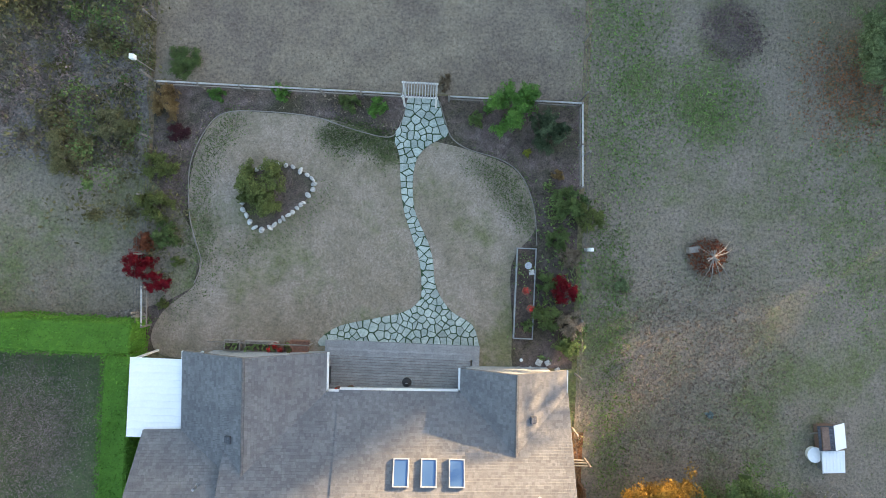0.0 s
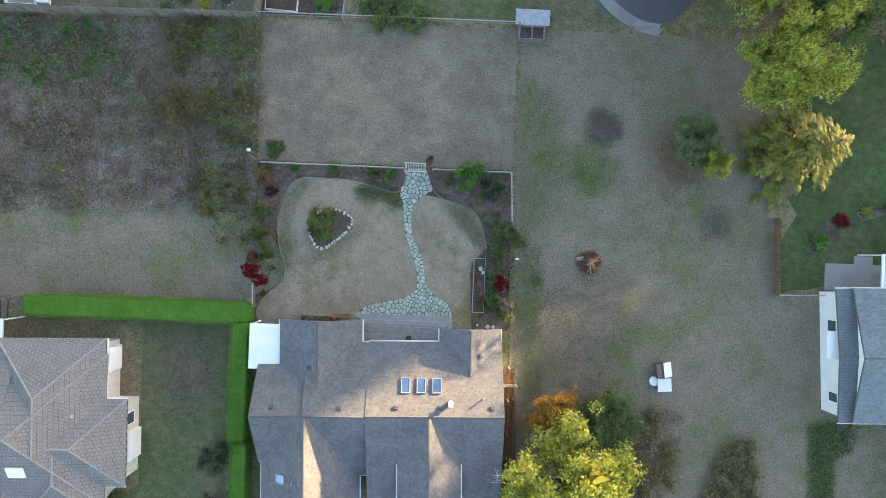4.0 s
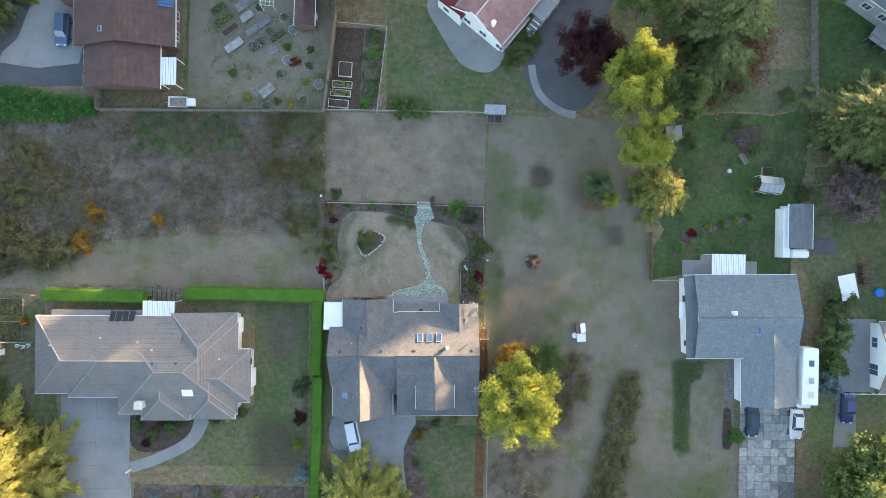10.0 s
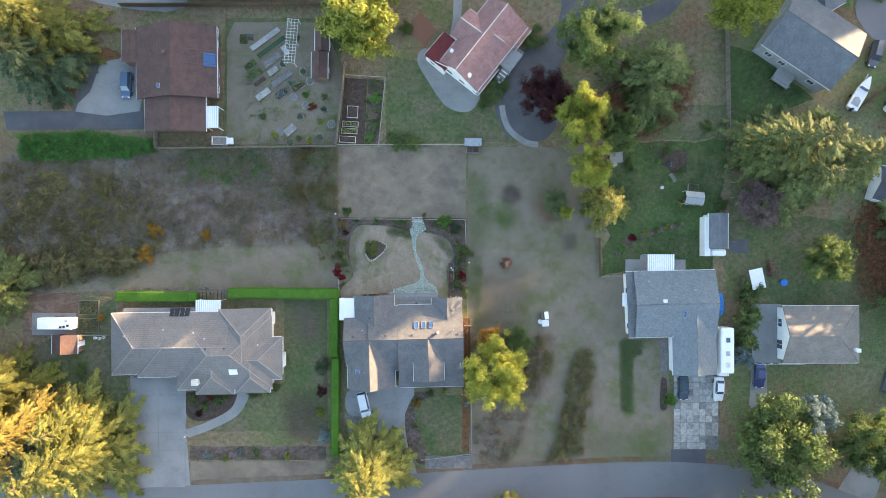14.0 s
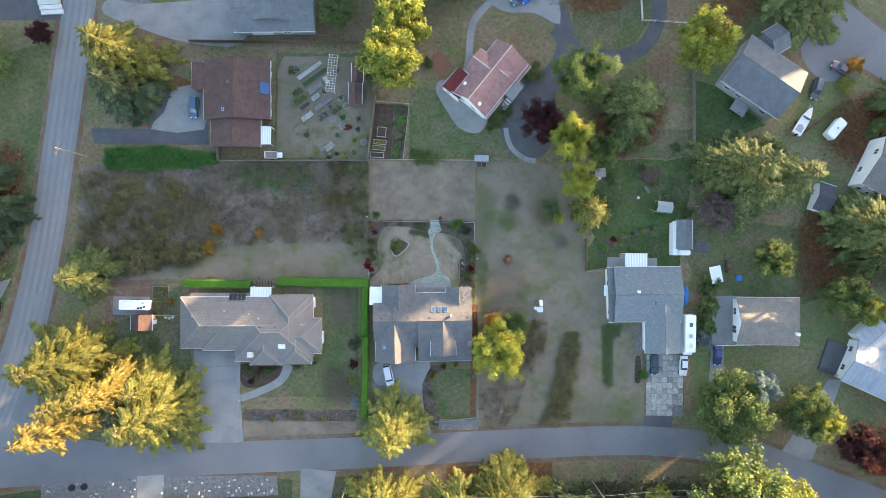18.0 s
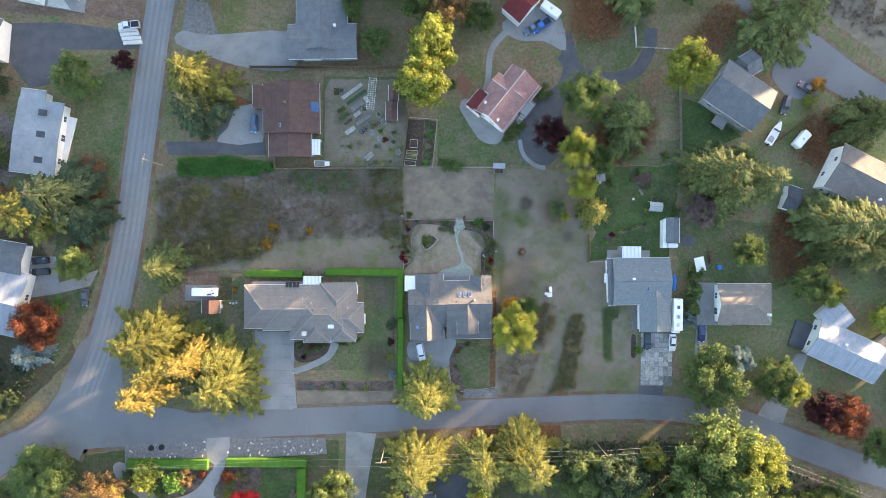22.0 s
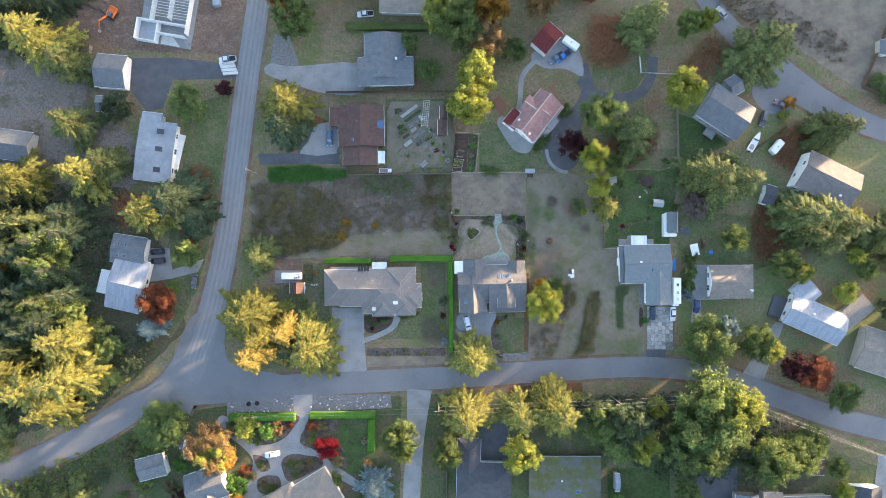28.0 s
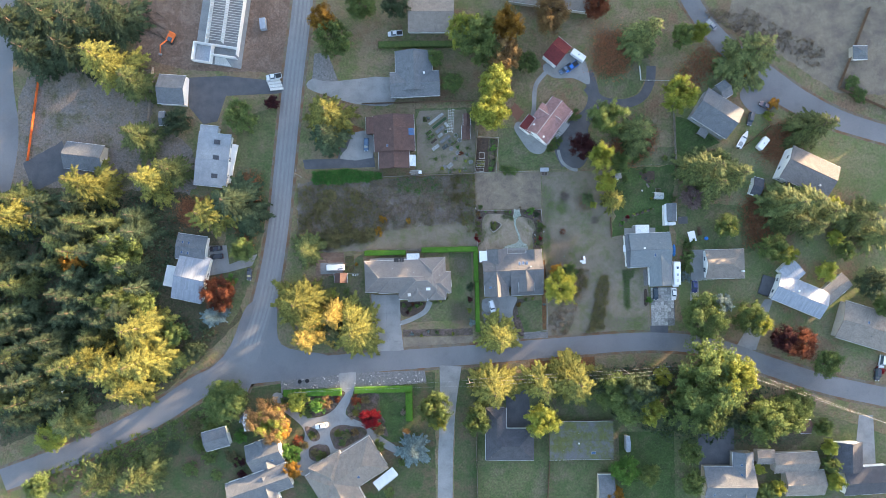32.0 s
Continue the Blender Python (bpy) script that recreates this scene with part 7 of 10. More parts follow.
# planting boxes against the north wall
for x, y, L, W, crop, lab, fm in ((-7.0, -2.6, 0.9, 0.6, "leafgreen", "wooden box of green plants against the wall", "wood"), (-5.4, -2.6, 1.8, 0.6, "leafgreen", "wooden planter with green foliage", "wood"), (-3.3, -2.5, 1.0, 0.65, None, "rusty empty planter box", "terracotta")):
    raised_bed(x, y, L, W, 0, lab, "terracotta" if crop is None else "garden_soil", crop, 0.45, fm)
for i in range(5):
    pot(*((-4.9, -2.7) if i == 0 else (-4.6, -2.5) if i == 1 else (-4.3, -2.7) if i == 2 else (-3.9, -2.4) if i == 3 else (-3.8, -2.7)), 0.2, 0.5, "pot of red geraniums by the wall" if i < 3 else "terracotta pot by the wall", "flower" if i < 3 else "leafgreen")
rail = thing("trellis_rail", "low weathered wooden rail round the planters", "railing", pose(-8.2, -3.0, 0))
for x0, x1, yy in ((0, 5.6, 0.62), (0, 0.1, 0.0)):
    part("rail", boxed(x0, yy, 0.8, x1, yy + 0.06, 0.86), "wood", rail)
for u in (0, 1.6, 3.4, 5.5):
    part("post", boxed(u, 0.6, 0, u + 0.07, 0.67, 0.84), "wood", rail)
for x, y, s in ((10.2, -2.9, 0.35), (10.7, -2.9, 0.3), (9.7, -3.3, 0.3), (9.1, -3.3, 0.25), (11.3, -3.3, 0.3)):
    single("stepping_stone", boxed(-s / 2, -s / 2, 0, s / 2, s / 2, 0.06, 0.02), "rock", "flat pale stepping stone on bare soil", "stone", pose(x, y, 0.05, 0, 0, s * 700), "stepping stones")
single("white_ball", tube(bmesh.new(), (0, 0, 0), (0, 0, 0.18), 0.1, 0.06, 10), "white", "small white garden lamp cap", "garden lamp", pose(9.2, -2.8, 0.05))
single("post_cap", boxed(-0.1, -0.1, 0, 0.1, 0.1, 1.2, 0.02), "white", "short white marker post in the grass", "post", pose(12.62, 3.63, 0))
gate = thing("side_gate", "weathered wooden side gate at the house corner", "gate", pose(11.8, -8.3, 0))
for u in (0, 1.2):
    part("gate_post", boxed(u, 0, 0, u + 0.1, 0.1, 1.3), "wood", gate)
for z in (0.2, 0.6, 1.0):
    part("board", boxed(0.1, 0.02, z, 1.2, 0.06, z + 0.16), "wood", gate)
fence(12.8, -9.6, 13.1, -18.3, 1.0, "board", "rusty brown boarded fence along the needle strip", "brown_wood")

# brush pile, coop and plant on the wide lot
pile = thing("brush_pile", "heap of brown brushwood and pale cut branches", "brush pile", pose(19.59, 3.55, 0))
r = random.Random(77)
for name, n, mt, r0, ln in (("twig_heap", 420, "twig", 0.012, 0.9), ("brown_leaves", 0, "rust", 0, 0)):
    bm = bmesh.new()
    for i in range(n):
        a, q = r.random() * 6.28, 1.15 * math.sqrt(r.random())
        c = Vector((q * math.cos(a), q * math.sin(a), 0.06 + r.random() * 0.8 * (1 - q / 1.3)))
        d = Vector((r.gauss(0, 1), r.gauss(0, 1), r.gauss(0, 0.25))).normalized() * ln * r.uniform(0.4, 1)
        tube(bm, c - d / 2, c + d / 2, r0, r0 * 0.5, 3)
    if name == "brown_leaves":
        for i in range(500):
            a, q = r.random() * 6.28, 1.1 * math.sqrt(r.random())
            leaf_card(bm, Vector((q * math.cos(a), q * math.sin(a), 0.1 + 0.7 * (1 - q / 1.25) * r.uniform(0.7, 1.1))), Vector((r.gauss(0, 0.5), r.gauss(0, 0.5), 1)), r.uniform(0.06, 0.13), r.random() * 6)
    part(name, bm, mt, pile)["kind"] = "stuff"
for a, l in ((-70, 2.0), (-95, 2.2), (40, 1.5), (-50, 1.9), (20, 1.4), (-110, 1.7), (150, 1.2)):
    bm = bmesh.new()
    d = Vector((math.cos(radians(a)), math.sin(radians(a)), 0))
    tube(bm, Vector((0, 0, 0.8)) - d * 0.4, d * l * 0.5 + Vector((0.1, 0, 0.7)), 0.035, 0.025, 5)
    tube(bm, d * l * 0.5 + Vector((0.1, 0, 0.7)), d * l + Vector((0.2, 0.1, 0.15)), 0.025, 0.01, 5)
    part("branch", bm, "wood", pile, "pale bare branch")
single("garden_bench", boxed(-0.35, -0.18, 0.0, 0.35, 0.18, 0.4, 0.02), "wood", "grey weathered bench by the brush pile", "bench", pose(18.73, 3.92, 0, 0, 0, 10))
coop = thing("chicken_coop", "small dark coop with white metal lid", "chicken coop", pose(26.82, -6.31, 0, 0, 0, 8))
part("body", boxed(-0.6, -0.65, 0.05, 0.2, 0.65, 0.75, 0.02), "brown_wall", coop)
bm = bmesh.new()
box(bm, 0.0, -0.7, 0, 0.85, 0.7, 0.03)
part("lid", bm, "white_metal", coop, "white metal roof lid", pose(0.05, 0, 0.78, 0, 18, 0))
bm = bmesh.new()
box(bm, -0.8, -0.7, 0, 0.0, 0.7, 0.03)
part("lid", bm, "roof_dark", coop, "dark felt roof side", pose(0.05, 0, 0.78, 0, -14, 0))
part("perch", boxed(-1.0, 0.2, 0.35, -0.6, 0.28, 0.4), "wood", coop)
run = thing("coop_run", "low pen with white ribbed metal cover", "chicken pen", pose(27.08, -7.73, 0, 0, 0, 4))
part("frame", boxed(-0.6, -0.5, 0.0, 0.65, 0.5, 0.45, 0.02), "steel", run)
part("cover", boxed(-0.62, -0.62, 0.452, 0.68, 0.62, 0.5), "white_metal", run)
for i in range(7):
    part("rib", boxed(-0.6 + i * 0.2, -0.62, 0.5, -0.56 + i * 0.2, 0.62, 0.52), "white_metal", run)
single("tub", tube(bmesh.new(), (0, 0, 0), (0, 0, 0.3), 0.4, 0.45, 16), "white", "round white plastic tub beside the pen", "tub", pose(26.18, -7.44, 0))
bush(20.07, -5.44, 0.35, 0.55, "silver", "small blue-green weed in the grass")


# ---- hedges, brambles and gardens round the houses ----
hedge(-52.7, -3.9, -37.9, -2.1, 1.8, "clipped bright green hedge behind the tile-roofed house")
hedge(-32.1, -3.2, -11.8, -1.3, 1.8, "long clipped bright green hedge at the field")
hedge(-13.3, -14.0, -11.7, -3.1, 1.8, "clipped bright green side hedge")
hedge(-13.0, -32.3, -11.5, -14.2, 1.5, "lower bright green side hedge towards the street")
hedge(-57.3, -53.5, -36.5, -51.3, 1.3, "clipped green hedge round the southern lawn")
hedge(-38.9, -64.0, -36.5, -53.8, 1.3, "clipped green hedge beside the southern lawn")
hedge(-82.9, -54.2, -62.0, -51.7, 1.2, "clipped green hedge along the gravel strip")
hedge(-46.4, 71.5, -12.2, 73.7, 1.6, "dark green hedge north of the grey house", "leafgreen")


def thicket(name, pts, per_m2, h, size, leafmat, label, seed, twigs=0.0, soft=0.9, gaps=True):
    """Low tangled growth over an area that nobody could count: uneven mounds of leaf sprays and bare stems."""
    r = random.Random(seed)
    xs, ys = [p[0] for p in pts], [p[1] for p in pts]
    bm = bmesh.new()
    area = abs(sum(p[0] * q[1] - q[0] * p[1] for p, q in zip(pts, pts[1:] + pts[:1]))) / 2
    need, got = int(area * per_m2), 0
    verts, faces = [], []
    seeds = []
    while len(seeds) < max(12, int(area * 0.55)):
        x, y = r.uniform(min(xs), max(xs)), r.uniform(min(ys), max(ys))
        if inside((x, y), pts):
            seeds.append((x, y, r.uniform(0.25, 0.8)))
    while got < need:
        if r.random() < (0.72 if gaps else 0.35):
            x, y, rr = r.choice(seeds)
            x, y = x + r.gauss(0, rr * 0.6), y + r.gauss(0, rr * 0.6)
        else:
            x, y = r.uniform(min(xs), max(xs)), r.uniform(min(ys), max(ys))
            if not inside((x, y), pts):
                continue
            x, y = x + r.gauss(0, soft), y + r.gauss(0, soft)
        got += 1
        m = noise.noise(Vector((x * 0.22, y * 0.22, seed))) + 0.6 * noise.noise(Vector((x * 0.7, y * 0.7, seed + 5)))
        if gaps and m < -0.25 and r.random() < 0.75:
            continue
        top = h * max(0.12 if gaps else 0.55, 0.45 + 0.9 * m)
        c = Vector((x, y, top * r.uniform(0.35, 1.05) + 0.03))
        n = Vector((r.gauss(0, 0.8), r.gauss(0, 0.8), 0.9)).normalized()
        a = n.orthogonal().normalized()
        a.rotate(Matrix.Rotation(r.random() * 6.28, 3, n))
        b = n.cross(a)
        thin = r.random() < twigs
        s = size * r.uniform(0.6, 1.5) * (2.2 if thin else 1)
        w = s * (0.05 if thin else 0.5)
        i = len(verts)
        verts += [c + a * s, c + b * w - n * s * 0.15, c - a * s * 0.8, c - b * w - n * s * 0.15]
        faces += [(i, i + 1, i + 2), (i, i + 2, i + 3)]
    bm.free()
    me = bpy.data.meshes.new(name)
    me.from_pydata(verts, [], faces)
    me.materials.append(M[leafmat])
    return single(name, me, None, label, "undergrowth", kind="stuff")


field_w = [(-76.1, 22.6), (-47.6, 23.6), (-12.9, 24.9), (-12.7, 7.8), (-28.9, 6.6), (-44.7, 4.8), (-56.4, 0.6), (-71.4, -1.9), (-76.6, 3.1)]
thicket("bramble_thicket", field_w, 46, 0.8, 0.1, "bramble", "tangled brown and olive bramble thicket", 3, 0.25)
thicket("heath_stems", [(-49.6, 23.0), (-15.0, 23.3), (-16.9, 9.3), (-31.0, 8.2), (-48.0, 8.6), (-56.0, 11.1)], 46, 0.6, 0.09, "heath", "dry purple-brown stems in the bramble field", 41, 0.45)
thicket("olive_clumps", [(-76.6, 22.1), (-60.7, 22.3), (-48.8, 17.3), (-44.7, 6.8), (-48.6, 2.1), (-69.5, -1.9), (-77.1, 3.0)], 44, 1.5, 0.12, "olivescrub", "olive-brown shrubs of the bramble field", 42, 0.1)
thicket("bramble_green", [(-41.1, 23.8), (-27.1, 24.4), (-24.0, 20.4), (-31.0, 18.3), (-40.1, 19.2)], 90, 0.45, 0.1, "laurel", "patch of low green brambles by the fence", 4, gaps=False)
thicket("bramble_dark", [(-21.0, 24.5), (-12.5, 24.5), (-12.3, 4.3), (-16.4, 3.7), (-17.9, 11.3), (-21.0, 16.4)], 120, 1.4, 0.11, "olivescrub", "dark green bramble bank along the wire fence", 5, 0.1)
thicket("fern_bank", [(-19.0, 24.0), (-12.9, 24.2), (-12.8, 7.4), (-15.6, 5.2), (-16.8, 12.0)], 80, 1.5, 0.085, "leafgreen", "ferny green growth in the bramble bank", 67, 0.05, 0.5)
thicket("bramble_west", [(-76.2, 12.3), (-60.5, 11.2), (-47.3, 6.1), (-49.9, 1.4), (-68.2, -2.1), (-76.7, 3.0)], 44, 1.6, 0.15, "scrub", "dense olive shrub bank in the bramble field", 6, 0.1)
thicket("bramble_south", [(14.2, -25.0), (19.7, -21.0), (25.8, -9.8), (28.9, -10.8), (28.4, -18.9), (22.8, -29.1), (20.3, -33.6), (14.2, -34.1)], 90, 1.0, 0.11, "bramble", "brown dry undergrowth beside the house", 7, 0.35)
thicket("scrub_south", [(18.5, -12.0), (27.8, -10.2), (28.2, -17.0), (25.6, -21.6), (21.0, -20.0)], 110, 1.3, 0.12, "olivescrub", "olive brambles behind the yellow tree", 61, 0.15)
thicket("bramble_strip", [(33.4, -13.0), (36.2, -12.6), (35.8, -19.8), (34.7, -28.6), (34.2, -33.2), (27.2, -33.6), (29.5, -28.7), (31.1, -19.9), (32.3, -15.6)], 120, 1.5, 0.13, "olivescrub", "dense olive shrub strip on the wide lot", 8, 0.08, 0.3)
thicket("scrub_strip", [(33.4, -13.0), (36.2, -12.6), (35.8, -19.8), (34.7, -28.6), (34.2, -33.2), (27.2, -33.6), (29.5, -28.7), (31.1, -19.9), (32.3, -15.6)], 60, 1.9, 0.15, "scrub", "taller mottled brambles in the shrub strip", 66, 0.1, 0.4)
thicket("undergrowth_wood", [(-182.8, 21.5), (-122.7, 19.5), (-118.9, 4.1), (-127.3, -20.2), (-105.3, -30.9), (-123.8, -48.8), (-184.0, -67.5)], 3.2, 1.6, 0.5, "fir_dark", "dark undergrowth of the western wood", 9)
thicket("undergrowth_bank", [(-172.3, -80.3), (-136.1, -66.3), (-107.7, -56.3), (-95.6, -56.6), (-112.0, -67.3), (-134.2, -76.9), (-164.4, -88.6)], 14, 1.5, 0.3, "leafgreen", "shrubby green bank along the road", 10, 0.15)
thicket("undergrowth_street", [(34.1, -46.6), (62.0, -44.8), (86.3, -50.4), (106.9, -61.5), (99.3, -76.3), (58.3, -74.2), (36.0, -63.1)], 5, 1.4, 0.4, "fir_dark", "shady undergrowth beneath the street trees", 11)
thicket("scrub_north_east", [(72.6, 84.2), (91.7, 84.0), (106.4, 75.4), (121.2, 71.1), (116.6, 60.6), (102.0, 69.2), (83.0, 75.7)], 9, 1.0, 0.3, "bramble", "brown scrub beyond the north-eastern road", 12, 0.2)
thicket("laurel_bank", [(-71.0, 26.8), (-59.1, 27.7), (-46.6, 26.0), (-46.1, 24.0), (-52.1, 23.0), (-70.9, 22.2)], 170, 1.7, 0.17, "laurel", "bright laurel bank along the driveway", 13, soft=0.2, gaps=False)


tufts("grass_tufts", rect(-12.0, 12.2, 11.8, 25.3), 9000, 0.07, "straw", "short dry grass stubble of the field", 20)
tufts("grass_tufts_lawn", rect(-11, -2.5, 9, 11), 9000, 0.055, "straw", "short dry lawn blades", 21)
tufts("grass_tufts_lot", rect(12.6, -30, 37.2, 25.3), 9000, 0.09, "grass", "rough green and dry grass tufts of the wide lot", 22)
tufts("grass_tufts_dry", rect(12.6, -30, 37.2, 25.3), 16000, 0.08, "straw", "rough dry grass tufts of the wide lot", 23)
tufts("grass_tufts_west", rect(-44, -4.5, -13.5, 4.5), 9000, 0.11, "straw", "dry grass by the hedge", 24, 1.6)

tufts("grass_green_strip", [(12.4, 19.9), (15.6, 19.5), (16.3, 16.2), (16.2, 7.4), (13.3, 6.3), (12.9, 11.5)], 8000, 0.1, "lushgrass", "greener rough grass along the wire fence", 51, 1.0)
tufts("grass_green_lower", [(12.9, 6.3), (15.0, 4.5), (15.4, -9.7), (13.8, -10.4)], 8000, 0.09, "lushgrass", "green grass along the fence beside the house", 52, 0.4)
tufts("grass_green_middle", [(17.5, 14.3), (20.8, 14.2), (22.2, 12.0), (19.4, 9.2), (17.0, 11.1)], 5000, 0.1, "lushgrass", "patch of greener grass on the wide lot", 53, 0.9)
tufts("grass_green_east", [(22.7, 8.5), (29.8, 11.6), (36.0, 7.6), (35.0, 1.5), (27.8, -0.6)], 8000, 0.1, "lushgrass", "thin green patch of the wide lot", 54, 1.2)
tufts("needle_litter_tree", [(25.0, 15.7), (29.3, 16.3), (29.9, 11.1), (25.6, 11.2)], 5000, 0.09, "redneedle", "rusty needle litter beneath the fruit tree", 55, 0.9)
tufts("bare_earth_patch", [(14.1, 1.5), (22.9, 2.2), (24.2, -4.2), (21.8, -9.5), (14.9, -9.1)], 12000, 0.1, "earth", "worn brown earth on the wide lot", 56, 1.4)
tufts("bare_plum_ring", [(18.8, 17.4), (20.3, 18.3), (22.0, 17.5), (22.4, 15.9), (20.8, 14.7), (19.1, 15.2)], 5000, 0.09, "bareplum", "dark bare round patch in the grass", 57, 0.3)
tufts("bare_grey_ring", [(30.3, 9.1), (32.9, 9.1), (33.1, 6.4), (30.4, 6.1)], 2000, 0.09, "bareplum", "low grey-brown dead patch in the grass", 58, 0.4)
tufts("grass_green_drive", [(41.3, -11.0), (45.9, -11.0), (45.6, -13.4), (43.9, -14.6), (43.7, -24.6), (41.7, -24.4)], 12000, 0.14, "deepgrass", "lush green grass strip beside the white-walled house", 62, 0.25)
tufts("verge_needle_litter", [(-97.0, 25.6), (-90.5, 25.9), (-91.2, 11.7), (-94.5, 0.8), (-98.0, 4.4)], 9000, 0.42, "redneedle", "rusty needle litter on the roadside verge", 65, 1.3)
tufts("needle_litter_drive", [(38.0, 29.0), (46.5, 28.6), (52.6, 33.5), (54.2, 41.0), (46.0, 42.0), (37.5, 33.0)], 14000, 0.4, "redneedle", "rusty needle litter beneath the drive trees", 68, 1.6)
tufts("needle_litter_garage", [(33.0, 62.0), (44.0, 62.0), (45.0, 76.0), (34.0, 76.0)], 9000, 0.42, "redneedle", "rusty litter beneath the northern fir", 69, 2.0)
for k, pts in enumerate(([(88.0, -2.0), (97.0, -1.0), (97.0, 14.0), (92.0, 19.0), (87.0, 12.0)], [(94.0, 30.0), (103.0, 27.0), (109.0, 34.0), (104.0, 42.0), (96.0, 40.0)], [(62.6, 52.0), (66.0, 52.0), (80.0, 66.0), (74.0, 72.0), (64.0, 62.0)], [(-118.0, 10.0), (-108.0, 9.0), (-108.0, 16.0), (-118.0, 17.0)])):
    tufts("needle_litter", pts, 9000, 0.42, "redneedle", "rusty needle litter on shaded ground under trees", 71 + k, 1.6)
tufts("dry_patch_front", [(-21.6, -21.6), (-16.5, -22.4), (-14.6, -26.0), (-15.6, -29.6), (-21.4, -29.4)], 22000, 0.075, "heath", "worn brown patch in the front lawn", 63, 0.9)
tufts("dry_patch_hedge", [(-20.6, -4.6), (-15.6, -4.8), (-15.2, -8.6), (-17.0, -12.4), (-19.6, -11.0)], 20000, 0.075, "heath", "thin brown grass inside the hedge", 64, 0.9)
thicket("scrub_mix", field_w, 16, 1.2, 0.12, "scrub", "olive scrub scattered through the brambles", 31, 0.1)
thicket("perennials_east", [(10.14, 7.14), (12.24, 7.25), (12.69, -2.74), (10.36, -2.84), (9.96, 3.90)], 45, 0.8, 0.11, "leafgreen", "dense leafy growth of the eastern flower bed", 32, 0.15, 0.15)
thicket("perennials_west", [(-12.39, 8.59), (-10.38, 8.05), (-9.95, 2.66), (-10.76, 0.08), (-11.86, 0.03)], 34, 0.6, 0.1, "scrub", "low olive growth of the western flower bed", 33, 0.15, 0.15)
thicket("perennials_north", [(-11.65, 11.50), (1.38, 11.61), (1.14, 9.86), (-1.77, 10.57), (-8.14, 10.72), (-10.24, 8.38), (-11.48, 8.00)], 12, 0.3, 0.08, "bramble", "sparse brown perennials in the northern bed", 34, 0.3, 0.1)
thicket("planter_crop", [(8.60, 3.20), (9.70, 3.25), (9.91, -1.45), (8.81, -1.49)], 60, 0.75, 0.07, "leafgreen", "green leaves in the raised bed", 35, 0.0, 0.05)

# fences of the neighbouring lots
fence(-45.6, 24.5, -12.4, 25.2, 1.7, "board", "long weathered board fence behind the brown house")
fence(-45.7, 24.5, -45.9, 27.7, 1.7, "board", "short weathered board fence by the driveway")
fence(-12.4, 25.2, -10.8, 40.8, 1.7, "board", "weathered board fence beside the kitchen garden")
fence(-10.7, 38.6, -3.3, 38.2, 1.2, "rail", "pale rail fence of the kitchen garden")
fence(-3.3, 38.2, -4.5, 25.4, 1.2, "rail", "pale rail fence beside the red cottage lawn")
fence(-12.3, 25.6, 12.0, 25.8, 1.0, "rail", "low pale rail fence behind the field")
fence(14.4, 25.8, 25.6, 25.9, 1.0, "wire", "wire fence at the lane's end")
fence(40.0, 27.2, 61.7, 27.6, 1.5, "wire", "tall mesh fence of the green garden")
fence(62.0, 27.6, 61.5, 50.9, 1.5, "board", "long grey board fence between gardens")
fence(62.1, 27.5, 62.7, 7.8, 1.6, "wire", "mesh fence beside the shed")
fence(37.2, 8.4, 37.4, 1.3, 1.1, "board", "low rusty brown board fence", "brown_wood")
fence(37.5, 1.2, 42.3, 1.3, 0.8, "rail", "low brown rail fence to the house", "brown_wood")
fence(13.2, -21.0, 13.3, -32.6, 0.9, "rail", "pale rail fence along the front lot", "wood")
fence(3.8, -33.5, 13.3, -32.3, 0.6, "rail", "low pale rail at the gravel strip", "wood")
fence(-52.7, 51.2, -12.1, 51.8, 1.6, "board", "dark board fence behind the grey house", "brown_wood")
fence(-127.6, 65.5, -129.8, 44.7, 1.6, "board", "grey board fence beside the garage")
fence(-134.9, 10.5, -117.8, 9.2, 1.4, "board", "brown board fence of the wooded lot", "brown_wood")
fence(13.0, -79.9, 11.9, -93.7, 1.5, "board", "brown board fence behind the slate house", "brown_wood")
fence(-13.7, -69.9, -13.5, -92.9, 1.5, "board", "grey board fence along the lane")
fence(36.8, -65.5, 13.9, -66.1, 1.5, "board", "grey board fence before the mossy house")
fence(135.4, 84.6, 123.3, 55.3, 1.6, "board", "brown board fence beyond the road", "brown_wood")
fence(123.3, 54.6, 144.1, 45.5, 1.6, "board", "brown board fence along the road", "brown_wood")
fence(49.0, 65.2, 49.5, 58.7, 1.0, "board", "white corner fence by the loop drive", "white")
fence(50.1, 58.7, 62.1, 58.3, 1.0, "rail", "white rail fence by the loop drive", "white")
fence(-167.9, 65.0, -172.7, 32.5, 1.1, "board", "orange plastic site barrier along the lane", "orange")
fence(-3.0, -49.4, -11.8, -49.4, 1.0, "rail", "weathered rail before the slate house", "wood")
fence(86.4, 33.0, 97.8, 41.5, 1.4, "board", "brown board fence by the boats", "brown_wood")

